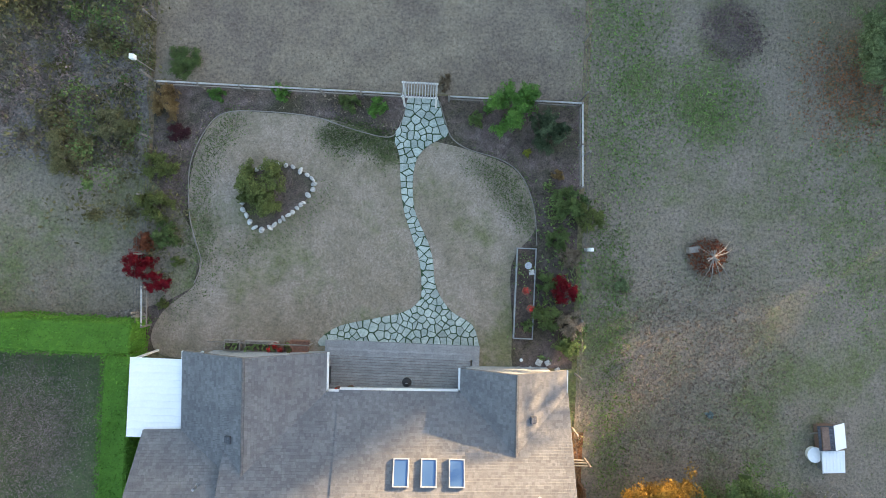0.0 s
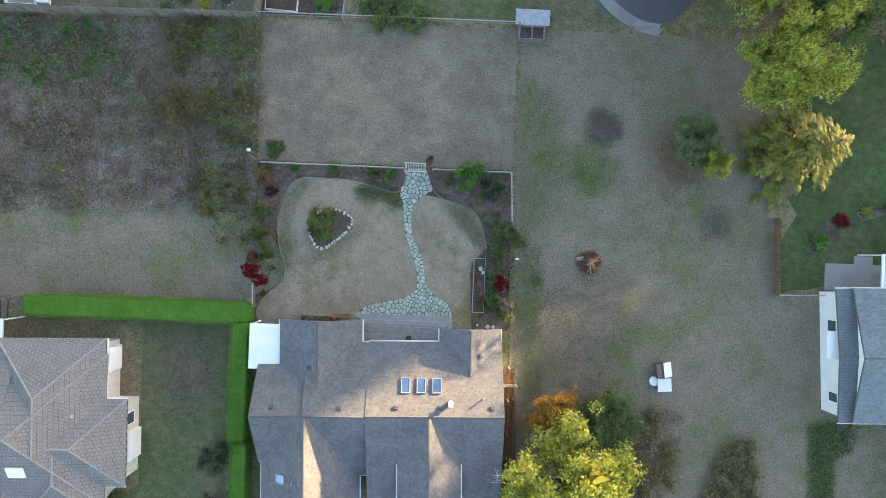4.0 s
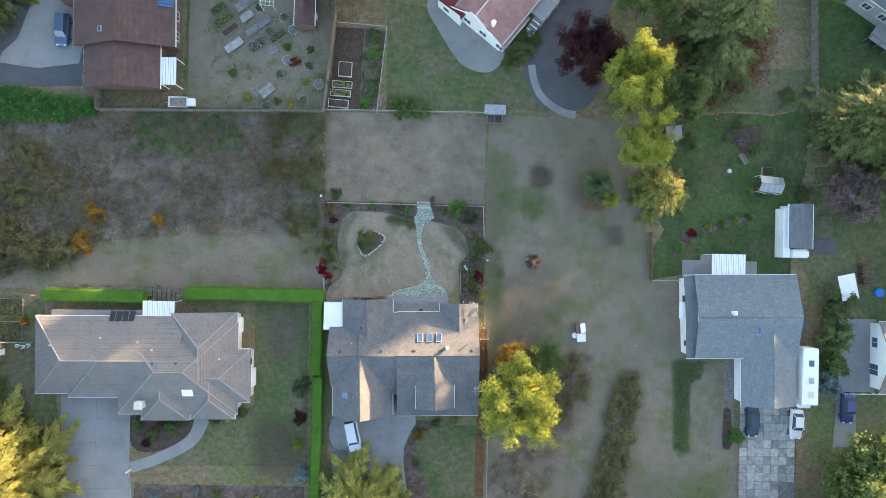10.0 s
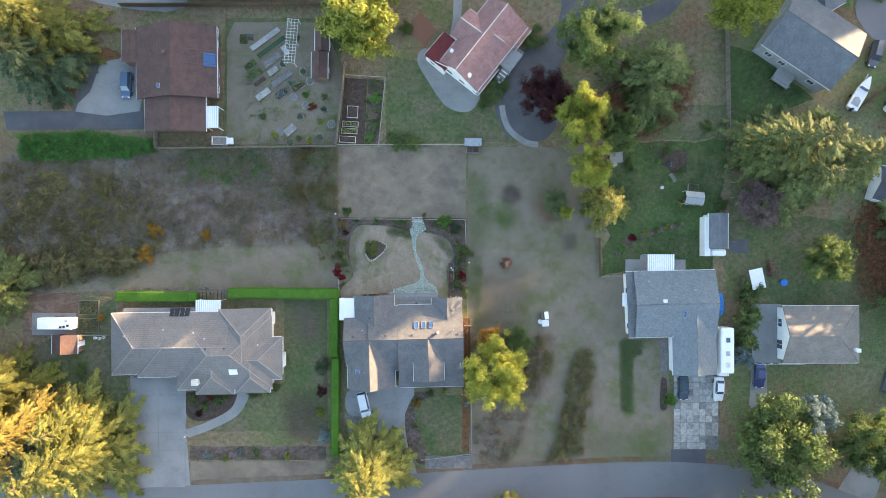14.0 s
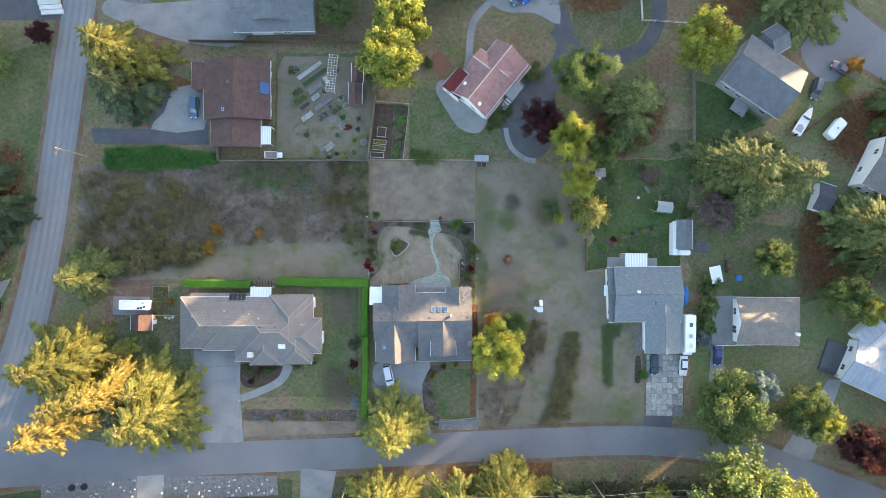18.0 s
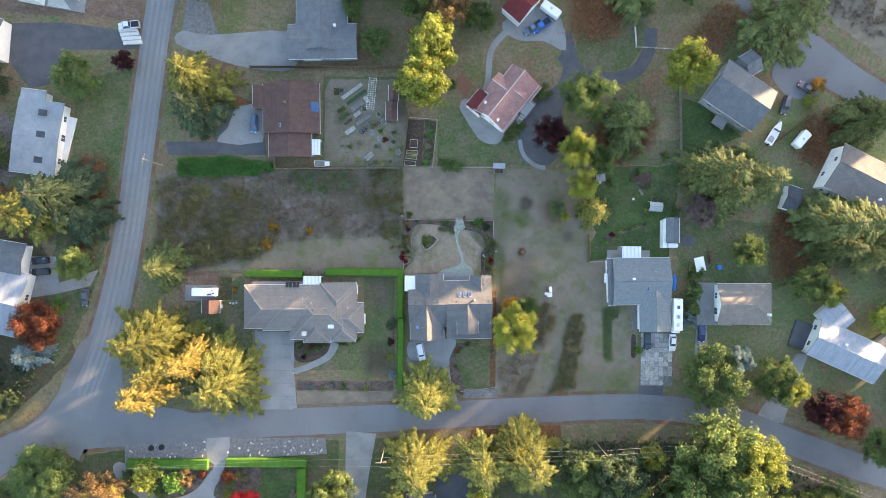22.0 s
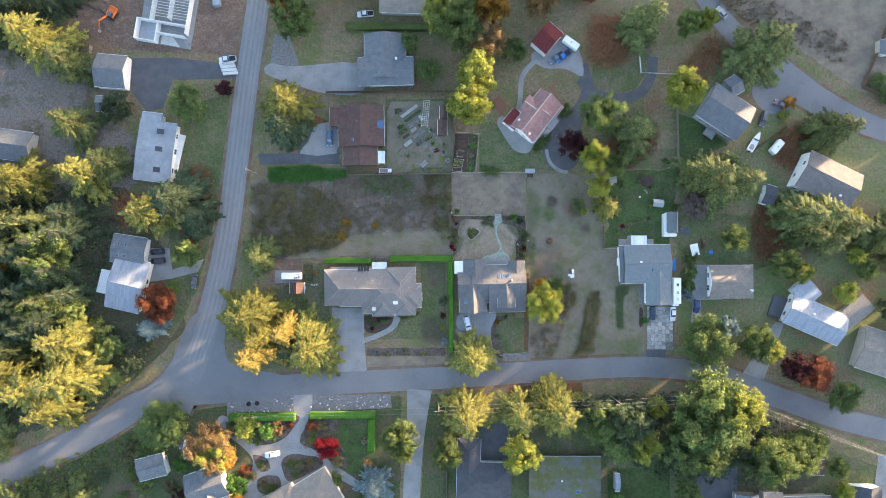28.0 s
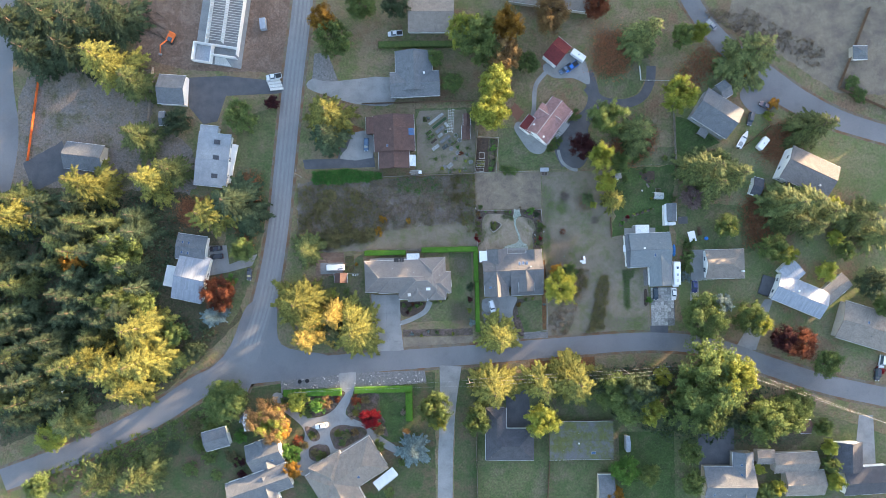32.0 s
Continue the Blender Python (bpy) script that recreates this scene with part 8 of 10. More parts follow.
# kitchen garden beds
zone("lawn_kitchen", [(-33.2, 45.6), (-31.8, 48.6), (-15.1, 48.9), (-11.5, 39.8), (-12.5, 25.8), (-33.1, 25.6)], "mixed", 0.02, "worn grass between the vegetable beds", "lawn", rough=0.2)
zone("bed_kitchen_soil", [(-11.0, 38.4), (-6.8, 38.2), (-7.3, 25.8), (-12.0, 25.8)], "garden_soil", 0.03, "dark bare soil of the fenced plot", "garden bed")
zone("bed_kitchen_green", [(-6.6, 38.2), (-3.5, 38.0), (-4.7, 25.8), (-7.2, 25.8)], "mulch", 0.032, "planted half of the fenced plot", "garden bed")
for x, y, L, W, a, fill, crop in (
    (-26.0, 45.5, 6.6, 1.1, 37, "paver", None), (-24.8, 44.0, 6.4, 1.1, 37, "moss_joint", None), (-24.7, 41.6, 3.7, 1.3, 37, "gravel", None), (-24.5, 39.5, 2.1, 1.2, 37, "paver", None), (-22.8, 38.1, 4.4, 1.2, 37, "gravel", None),
    (-26.3, 35.1, 3.0, 1.3, 37, "paver", None), (-27.9, 38.9, 3.2, 1.3, 37, "garden_soil", "bright"), (-28.7, 40.5, 2.6, 1.4, 37, "garden_soil", "bright"), (-26.9, 37.4, 2.6, 1.0, 37, "garden_soil", None), (-22.8, 35.3, 2.4, 1.5, 37, "garden_soil", "silver"),
    (-19.7, 36.6, 2.6, 1.1, 37, "garden_soil", "leafgreen"), (-22.2, 43.4, 2.0, 1.1, -55, "paver", None), (-21.2, 28.4, 2.4, 1.5, 40, "paver", None), (-30.0, 45.4, 1.6, 2.0, 0, "garden_soil", "leafgreen"), (-28.8, 45.8, 1.2, 1.2, 0, "garden_soil", "silver")):
    raised_bed(x, y, L, W, a, "wooden raised bed of green vegetables" if crop else "wooden raised bed with pale dry mulch", fill, crop, 0.28)
for x, y, L, W, crop in ((-9.5, 31.9, 2.0, 2.2, None), (-9.9, 29.6, 3.0, 1.0, "lime"), (-10.1, 28.3, 3.0, 1.0, "lime"), (-10.4, 26.7, 3.0, 1.2, None)):
    raised_bed(x, y, L, W, -3, "pale framed cold bed on dark soil" if crop is None else "framed bed of yellowing vegetables", "garden_soil", crop, 0.4, "offwhite")
for x, y, w, mt in ((-22.6, 40.9, 1.3, "sage"), (-18.9, 39.5, 1.2, "sage"), (-21.2, 37.3, 1.2, "sage"), (-18.3, 35.1, 1.6, "bright"), (-14.8, 34.7, 1.3, "leafgreen"), (-14.9, 32.3, 1.3, "sage"), (-19.3, 30.9, 1.3, "sage"), (-15.4, 30.0, 1.4, "lime"), (-19.5, 26.9, 1.4, "leafgreen"), (-17.7, 26.4, 1.4, "lime"), (-15.7, 27.1, 1.4, "sage"), (-21.2, 26.1, 1.4, "sage"), (-17.1, 32.8, 2.0, "rust"), (-26.4, 30.9, 1.6, "leafgreen"), (-24.1, 27.4, 1.6, "lime"), (-21.2, 45.2, 1.2, "sage"), (-19.9, 45.8, 1.2, "sage")):
    bush(x, y, 0.55, w, mt, "low round garden plant among the beds")
for x, y, w, mt in ((-5.5, 37.3, 2.2, "sage"), (-5.2, 34.6, 2.6, "bright"), (-5.9, 31.2, 2.2, "bramble"), (-5.7, 29.0, 2.2, "sage"), (-6.3, 27.0, 2.2, "bright")):
    bush(x, y, 0.5, w, mt, "low rows of kitchen garden plants")
ring_at = [(-22.6, 40.9), (-18.9, 39.5), (-21.2, 37.3), (-14.9, 32.3), (-19.3, 30.9), (-15.7, 27.1), (-21.2, 26.1), (-17.5, 37.7), (-18.3, 33.1), (-13.5, 29.6), (-23.1, 28.0), (-20.6, 34.6)]
rb = random.Random(77)
for x, y in ring_at:
    bm = bmesh.new()
    for k in range(11):
        a = 6.283 * k / 11
        bmesh.ops.create_icosphere(bm, subdivisions=1, radius=0.13, matrix=pose(0.72 * math.cos(a), 0.72 * math.sin(a), 0.05, 0, 0, rb.uniform(0, 90)) @ Matrix.Diagonal((1.3, 1, 0.7, 1)))
    tr_ring = thing("plant_ring", "round stone-edged planting ring with pale mulch", "garden bed", pose(x, y, 0.03), "planting rings")
    part("edge_stone_ring", bm, "paver", tr_ring)
    part("mulch", tube(bmesh.new(), (0, 0, 0), (0, 0, 0.05), 0.7, 0.66, 14), "gravel", tr_ring, "pale dry mulch")
thicket("kitchen_weeds", [(-31.2, 39.5), (-13.1, 39.7), (-13.0, 26.0), (-31.1, 25.8)], 14, 0.35, 0.1, "leafgreen", "low green weeds between the vegetable beds", 61, 0.1)
thicket("kitchen_crop", [(-7.0, 37.8), (-3.7, 37.6), (-4.9, 26.0), (-7.5, 26.0)], 60, 0.45, 0.1, "leafgreen", "leafy crops in the fenced plot", 62, 0.0, 0.1)
tufts("grass_green_track", [(42.4, -10.7), (44.0, -10.7), (44.3, -25.5), (42.2, -25.5)], 5000, 0.1, "lushgrass", "strip of lush green grass on the dry lot", 63, 0.3)
tufts("grass_green_front", [(36.1, -28.1), (50.5, -28.1), (51.0, -34.7), (36.1, -35.0)], 8000, 0.1, "lushgrass", "greener grass at the street edge", 64, 0.7)
tufts("bare_lawn_patch", [(-22.2, -21.0), (-16.2, -20.0), (-15.1, -28.1), (-20.7, -28.6)], 5000, 0.09, "earth", "worn dry patch in the front lawn", 65, 0.9)
tufts("grass_bramble_fringe", [(-60.3, -0.5), (-44.7, 4.1), (-28.9, 6.0), (-28.8, 4.2), (-44.6, 1.8), (-57.7, -2.0)], 8000, 0.12, "lushgrass", "green grass fringe below the brambles", 66, 1.0)
trellis = thing("garden_trellis", "pale wooden lattice pergola with climbing plants", "trellis", wing_frame(-20.1, 40.3, -19.4, 48.8))
for i in range(15):
    part("slat", boxed(i * 0.58, -0.2, 2.0, i * 0.58 + 0.07, 2.0, 2.05), "offwhite", trellis)
for v in (-0.1, 0.5, 1.1, 1.8):
    part("beam", boxed(0, v, 1.94, 8.3, v + 0.07, 1.998), "offwhite", trellis)
for u in (0, 4, 8.1):
    for v in (-0.1, 1.8):
        part("post", boxed(u, v, 0, u + 0.08, v + 0.08, 1.94), "offwhite", trellis)
trailer = thing("utility_trailer", "small white open utility trailer", "trailer", pose(-33.8, 26.1, 0, 0, 0, 0))
part("bed", boxed(-1.7, -0.75, 0.45, 1.0, 0.75, 0.52), "wood", trailer)
for x0, y0, x1, y1 in ((-1.7, -0.78, 1.0, -0.72), (-1.7, 0.72, 1.0, 0.78), (-1.75, -0.78, -1.69, 0.78), (0.98, -0.78, 1.04, 0.78)):
    part("side", boxed(x0, y0, 0.4, x1, y1, 0.95), "white", trailer)
part("box", boxed(1.1, -0.6, 0.45, 2.2, 0.6, 0.95, 0.04), "white", trailer)
part("drawbar", boxed(-2.5, -0.04, 0.4, -1.7, 0.04, 0.46), "steel", trailer)
for sy in (-0.9, 0.9):
    part("wheel", tube(bmesh.new(), (-0.2, sy - 0.09, 0.3), (-0.2, sy + 0.09, 0.3), 0.3, n=12), "tyre", trailer)
for k, (x, y, s) in enumerate(((13.2, 26.4, 1.0), (13.2, 24.9, 0.9))):
    bin_ = thing("compost_bin", "timber compost bin with metal lid" if k == 0 else "open timber compost bin", "compost bin", pose(x, y, 0), "compost bins")
    for x0, y0, x1, y1 in ((-1.3, -0.65, 1.3, -0.58), (-1.3, 0.58, 1.3, 0.65), (-1.3, -0.58, -1.23, 0.58), (1.23, -0.58, 1.3, 0.58), (-0.04, -0.58, 0.04, 0.58)):
        part("side", boxed(x0 * s, y0, 0, x1 * s, y1, 1.0), "wood", bin_)
    part("compost", boxed(-1.2 * s, -0.55, 0, 1.2 * s, 0.55, 0.6), "mulch", bin_)
    if k == 0:
        part("lid", boxed(-1.6, -0.7, 1.01, 1.6, 0.7, 1.05), "steel", bin_, "grey metal lid", pose(0, 0, 0.05, 8, 0, 0))

# the green garden
zone("bed_green_garden", [(48.2, 24.9), (54.1, 25.3), (54.2, 21.0), (51.5, 20.8), (49.3, 22.5)], "garden_soil", 0.05, "dark soil vegetable patch", "garden bed", rough=0.2)
zone("bed_green_border", [(45.2, 9.4), (53.4, 11.6), (53.8, 11.0), (45.7, 8.5)], "mulch", 0.05, "narrow flower border on the lawn", "garden bed")
zone("bed_green_corner", [(40.6, 5.6), (42.1, 8.2), (44.2, 9.2), (43.7, 7.1), (41.6, 5.0)], "mulch", 0.05, "curved flower bed on the lawn", "garden bed", smooth=3)
for x, y, h, w, mt in ((41.6, 6.4, 0.9, 2.2, "bright"), (43.7, 8.5, 0.7, 1.6, "scarlet"), (46.2, 9.5, 0.6, 1.4, "lime"), (48.3, 9.9, 0.6, 1.4, "leafgreen"), (50.3, 10.5, 0.6, 1.4, "lime"), (52.4, 11.2, 0.6, 1.4, "leafgreen"), (48.7, 23.2, 0.9, 1.2, "bright"), (50.3, 25.1, 0.8, 2.2, "leafgreen"), (52.9, 21.5, 0.8, 1.8, "leafgreen"), (50.6, 22.5, 0.8, 1.2, "silver"), (47.0, 29.7, 1.8, 3.4, "leafgreen"), (57.7, 29.8, 1.8, 2.6, "leafgreen"), (43.1, 22.4, 1.2, 2.8, "leafgreen"), (60.6, 14.9, 1.2, 2.6, "leafgreen"), (52.6, 15.1, 0.8, 1.4, "lime")):
    bush(x, y, h, w, mt, "flowering garden plant on the green lawn" if h < 1 else "green shrub on the green lawn")
gh = thing("greenhouse", "small pale-framed greenhouse with clear panes", "greenhouse", pose(54.8, 16.0, 0, 0, 0, -5))
for u in (-1.7, -0.85, 0, 0.85, 1.7):
    for sy in (-1, 1):
        part("frame_post", boxed(u - 0.03, sy * 1.2 - 0.03, 0, u + 0.03, sy * 1.2 + 0.03, 1.7), "white", gh)
        part("rafter", tube(bmesh.new(), (u, sy * 1.2, 1.7), (u, 0, 2.25), 0.035, n=5), "white", gh)
for u in (-1.7, -0.85, 0, 0.85):
    for sy in (-1, 1):
        bm = bmesh.new()
        vs = [bm.verts.new(v) for v in ((u + 0.05, sy * 1.18, 1.72), (u + 0.8, sy * 1.18, 1.72), (u + 0.8, 0.02 * sy, 2.26), (u + 0.05, 0.02 * sy, 2.26))]
        bm.faces.new(vs)
        bmesh.ops.solidify(bm, geom=bm.faces[:], thickness=0.02)
        part("pane", bm, "paleglass", gh)
part("bench", boxed(-1.5, -1.0, 0, 1.5, -0.4, 0.8), "terracotta", gh)
cold = raised_bed(55.2, 18.0, 1.9, 1.6, -5, "open wooden frame beside the greenhouse", "garden_soil", "leafgreen", 0.5)
bench = thing("garden_bench", "weathered pinkish garden bench", "bench", pose(51.2, 19.9, 0, 0, 0, -55))
part("seat", boxed(-0.9, -0.25, 0.4, 0.9, 0.25, 0.45), "wood", bench)
part("back", boxed(-0.9, 0.25, 0.45, 0.9, 0.31, 0.9), "wood", bench)
for u in (-0.8, 0.8):
    part("leg", boxed(u - 0.04, -0.22, 0, u + 0.04, 0.22, 0.4), "wood", bench)
tower = thing("play_platform", "small grey platform with ladder under the tree", "platform", pose(40.1, 23.5, 0, 0, 0, 5))
part("deck", boxed(-1.2, -1.0, 1.4, 1.2, 1.0, 1.5), "deck", tower)
for u in (-1.1, 1.1):
    for v in (-0.9, 0.9):
        part("post", boxed(u - 0.06, v - 0.06, 0, u + 0.06, v + 0.06, 2.2), "wood", tower)
part("slide", boxed(-0.2, -2.4, 0.0, 0.5, -1.0, 0.06), "steel", tower, "pale ladder rails", pose(0, 0, 0.75, 30, 0, 0))
fp = pot(49.3, 18.1, 0.35, 0.3, "round stone fire ring on the lawn", None, "rock")

# concrete bays of the wide drive
bays = zone("driveway_bays", rect(-50.4, -38.7, -40.3, -18.2), "asphalt_dark", 0.043, "dark joints of the concrete driveway", "driveway")
bx0, by0 = (-50.4, -38.7)
bx1, by1 = (-40.3, -18.2)
for i in range(2):
    for j in range(6):
        sx, sy = (bx1 - bx0) / 2, (by1 - by0) / 6
        share("slab", mesh_of(boxed(0.012, 0.012, 0, sx - 0.012, sy - 0.012, 0.02, 0.004), "slab", ("concrete",)), bays, pose(bx0 + i * sx, by0 + j * sy, 0.04))

# slabs of the paved drive
rs2 = random.Random(14)
drive = tagged(zone("driveway_east_slabs", rect(51.7, -31.7, 60.4, -17.6), "gravel", 0.05, "dark weedy joints of the slab driveway", "driveway"), kind="structure")
x0, y0 = (51.8, -31.6)
x1, y1 = (60.3, -17.7)
nx, ny = 7, 11
for i in range(nx):
    for j in range(ny):
        if j < 2 and i > 4:
            continue
        sx, sy = (x1 - x0) / nx, (y1 - y0) / ny
        bm = boxed(0.02, 0.02, 0, sx - rs2.uniform(0.02, 0.06), sy - rs2.uniform(0.02, 0.06), 0.045, 0.01)
        share("slab", mesh_of(bm, "slab", ("paver",)), drive, pose(x0 + i * sx, y0 + j * sy, 0.045, 0, 0, rs2.uniform(-0.6, 0.6)))
bed = zone("bed_oval", curve_pts([(49.3, -18.4), (50.0, -18.1), (50.4, -18.9), (50.5, -23.5), (49.8, -24.3), (49.2, -23.5)], 4, True), "garden_soil", 0.08, "long oval bed with concrete kerb", "garden bed")
edging([(49.3, -18.4), (50.0, -18.0), (50.5, -18.9), (50.6, -23.5), (49.8, -24.4), (49.1, -23.5), (49.1, -19.1), (49.3, -18.4)], "pale oval kerb of the drive bed")
bush(50.7, -22.1, 2.0, 2.8, "bright", "bright green rounded shrub by the drive")

# west house garden
for x, y, h, w, mt in ((-38.9, -22.2, 1.0, 2.0, "leafgreen"), (-36.7, -23.5, 1.0, 2.2, "leafgreen"), (-34.2, -22.5, 1.0, 1.8, "bright"), (-32.7, -21.8, 0.9, 1.5, "leafgreen"), (-37.7, -24.8, 0.8, 1.6, "plum"), (-35.7, -21.8, 0.8, 1.4, "rust"), (-27.7, -21.2, 1.0, 1.8, "leafgreen"), (-25.7, -20.8, 0.9, 1.6, "lime"), (-23.7, -20.0, 1.0, 2.0, "leafgreen"), (-14.7, -15.9, 2.0, 3.4, "fir_dark"), (-14.9, -20.5, 1.8, 2.6, "plum"), (-15.1, -24.5, 1.5, 2.2, "lime"), (-14.3, -28.9, 1.8, 3.0, "silver"), (-36.2, -32.6, 0.6, 1.6, "silver"), (-32.7, -33.3, 1.0, 1.3, "lime"), (-30.2, -31.9, 0.5, 1.2, "silver"), (-27.0, -32.3, 0.8, 1.6, "leafgreen"), (-21.3, -32.9, 0.9, 1.4, "lime"), (-64.4, -17.1, 1.6, 3.4, "lime"), (-67.6, -17.9, 1.4, 3.0, "lime"), (-59.5, -16.8, 1.2, 3.0, "leafgreen"), (3.0, -22.8, 0.9, 1.8, "gold"), (5.5, -21.0, 0.8, 1.6, "leafgreen"), (8.1, -20.7, 0.7, 1.2, "lime"), (2.5, -27.0, 0.7, 1.4, "leafgreen"), (12.2, -23.0, 0.8, 1.2, "silver")):
    bush(x, y, h, w, mt, {"leafgreen": "dark green rounded shrub in the bed", "lime": "yellow-green rounded garden shrub", "plum": "dark purple shrub on the lawn", "silver": "silvery blue shrub in the bed", "gold": "golden shrub beside the drive", "rust": "rusty brown low shrub", "bright": "bright green garden shrub", "fir_dark": "large dark evergreen shrub"}[mt])
zone("yard_west", rect(-70.6, -10.9, -60.3, -2.5), "soil", 0.02, "bare brown earth yard behind sheds", "ground", rough=0.2)
zone("patio_sheds", rect(-68.9, -10.3, -60.8, -6.2), "concrete", 0.05, "pale concrete slab under the camper", "patio")
camper = thing("camper_trailer", "white camper parked on a concrete slab", "camper", pose(-63.2, -7.9, 0.05))
part("body", boxed(-3.1, -1.05, 0.4, 3.1, 1.05, 2.4, 0.12), "white_metal", camper)
for u, v in ((2.2, 0.5), (2.5, -0.3), (1.8, -0.5), (1.2, -0.6)):
    part("roof_vent", boxed(u - 0.22, v - 0.2, 2.4, u + 0.22, v + 0.2, 2.5, 0.03), "black" if v < 0.2 else "steel", camper)
for u in (-1, 0.2):
    for sy in (-1.0, 1.0):
        part("wheel", tube(bmesh.new(), (u, sy - 0.1, 0.35), (u, sy + 0.1, 0.35), 0.35, n=12), "tyre", camper)
for x, y in ((-58.3, -5.1), (-58.3, -8.5)):
    raised_bed(x, y, 3.6, 2.6, 0, "square fenced vegetable bed by the camper", "garden_soil", "leafgreen", 0.4)
bush(-55.8, -7.0, 1.6, 1.6, "gold", "golden climbing plant on a post")
for x, y in ((-57.1, -10.8), (-56.3, -10.9), (-55.5, -10.7)):
    pot(x, y, 0.3, 0.5, "white round planter beside the beds", "leafgreen", "white")
fence(-60.2, -10.2, -54.6, -10.2, 1.0, "rail", "pale rail fence of the vegetable plot")
fence(-68.7, -2.5, -54.8, -3.2, 1.0, "wire", "wire fence behind the camper yard")
gate2 = thing("garden_gate", "dark pergola gate in the hedge gap", "gate", pose(-35.1, -2.7, 0))
for u in (-2.0, 2.0):
    part("post", boxed(u - 0.07, -0.07, 0, u + 0.07, 0.07, 1.9), "wood", gate2)
part("beam", boxed(-2.3, -0.9, 1.9, 2.3, -0.82, 2.0), "wood", gate2)
part("beam", boxed(-2.3, 0.7, 1.9, 2.3, 0.78, 2.0), "wood", gate2)
for i in range(7):
    part("slat", boxed(-2.1 + i * 0.68, -0.95, 2.002, -2.0 + i * 0.68, 0.85, 2.06), "black", gate2)

# things by the eastern houses
rv = thing("motorhome", "white motorhome parked beside the garage", "motorhome", pose(60.5, -12.4, 0.03))
part("body", boxed(-1.2, -4.2, 0.5, 1.2, 4.2, 3.0, 0.15), "white_metal", rv)
part("cab", boxed(-1.0, -5.0, 0.5, 1.0, -4.2, 1.8, 0.2), "white_metal", rv)
for v, mt in ((2.0, "glass"), (-0.5, "steel"), (-2.6, "offwhite")):
    part("roof_hatch", boxed(-0.35, v - 0.45, 3.0, 0.35, v + 0.45, 3.16, 0.04), mt, rv)
for sx in (-1.1, 1.1):
    for v in (-3.6, 2.6):
        part("wheel", tube(bmesh.new(), (sx - 0.12, v, 0.4), (sx + 0.12, v, 0.4), 0.4, n=12), "tyre", rv)
bm = bmesh.new()
bmesh.ops.create_uvsphere(bm, u_segments=14, v_segments=10, radius=1, matrix=Matrix.Diagonal((0.65, 2.3, 0.75, 1)))
for v in bm.verts:
    v.co += Vector((0.12, 0.1, 0.1)) * noise.noise(v.co * 1.7)
    v.co.z = max(v.co.z, -0.05)
single("tarp_cover", bm, "tarp", "bright blue tarpaulin over a stack by the wall", "tarpaulin", pose(60.6, -4.1, 0.05))
car(-6.9, -23.1, 193, (0.62, 0.65, 0.68), "silver minivan parked at the garage", 5.0, 1.95, 1.75, "suv")
car(53.3, -19.8, 180, (0.04, 0.06, 0.08), "dark teal sedan on the slab drive")
car(60.0, -20.0, 178, (0.75, 0.75, 0.74), "white sedan on the slab drive")
car(67.8, -17.5, 178, (0.05, 0.06, 0.16), "dark blue car on the narrow drive")
car(-51.5, 36.4, 178, (0.08, 0.13, 0.2), "dark blue station wagon on the pad", 4.8, 1.9, 1.55, "suv")
car(24.0, 63.8, 125, (0.03, 0.15, 0.5), "bright blue pickup beside the garage", 5.6, 2.0, 1.8, "pickup")
car(21.8, 63.2, 125, (0.12, 0.16, 0.22), "dark grey-blue pickup beside the garage", 5.4, 1.95, 1.75, "pickup")
car(89.9, 43.8, 165, (0.1, 0.1, 0.11), "dark grey van beside the grey house", 5.0, 1.95, 1.8, "suv")
car(95.5, 48.7, 60, (0.16, 0.12, 0.13), "dark maroon car by the street", 4.6)
car(-106.2, -0.3, 95, (0.02, 0.02, 0.03), "black car on the parking pad", 4.6)
car(-106.0, -3.2, 95, (0.03, 0.03, 0.035), "black estate car on the parking pad", 4.8, 1.9, 1.6, "suv")
car(-94.3, -9.7, 175, (0.09, 0.09, 0.1), "dark grey car at the roadside", 4.6)
car(-69.3, -64.9, 100, (0.78, 0.78, 0.77), "white sedan on the winding drive", 4.7)
car(-84.3, 61.5, 98, (0.7, 0.7, 0.7), "white work truck at the building site", 5.6, 2.0, 1.8, "pickup")
car(-164.5, -51.4, 165, (0.7, 0.72, 0.74), "white van under the trees", 5.4, 2.0, 2.0, "suv")
car(135.2, -51.3, 175, (0.05, 0.05, 0.06), "black car by the tan house", 4.8, 1.9, 1.7, "suv")
car(76.2, 78.6, 40, (0.3, 0.3, 0.32), "silver car on the north-eastern road", 4.5)
car(-40.2, 76.7, 95, (0.6, 0.62, 0.65), "silver pickup beside the hedge", 5.4, 1.95, 1.8, "pickup")
car(-97.1, -61.2, 150, (0.14, 0.15, 0.17), "grey car in the crowded yard", 4.6)
car(137.0, -46.7, 170, (0.75, 0.75, 0.75), "white van by the tan house", 5.2, 2.0, 2.1, "suv")


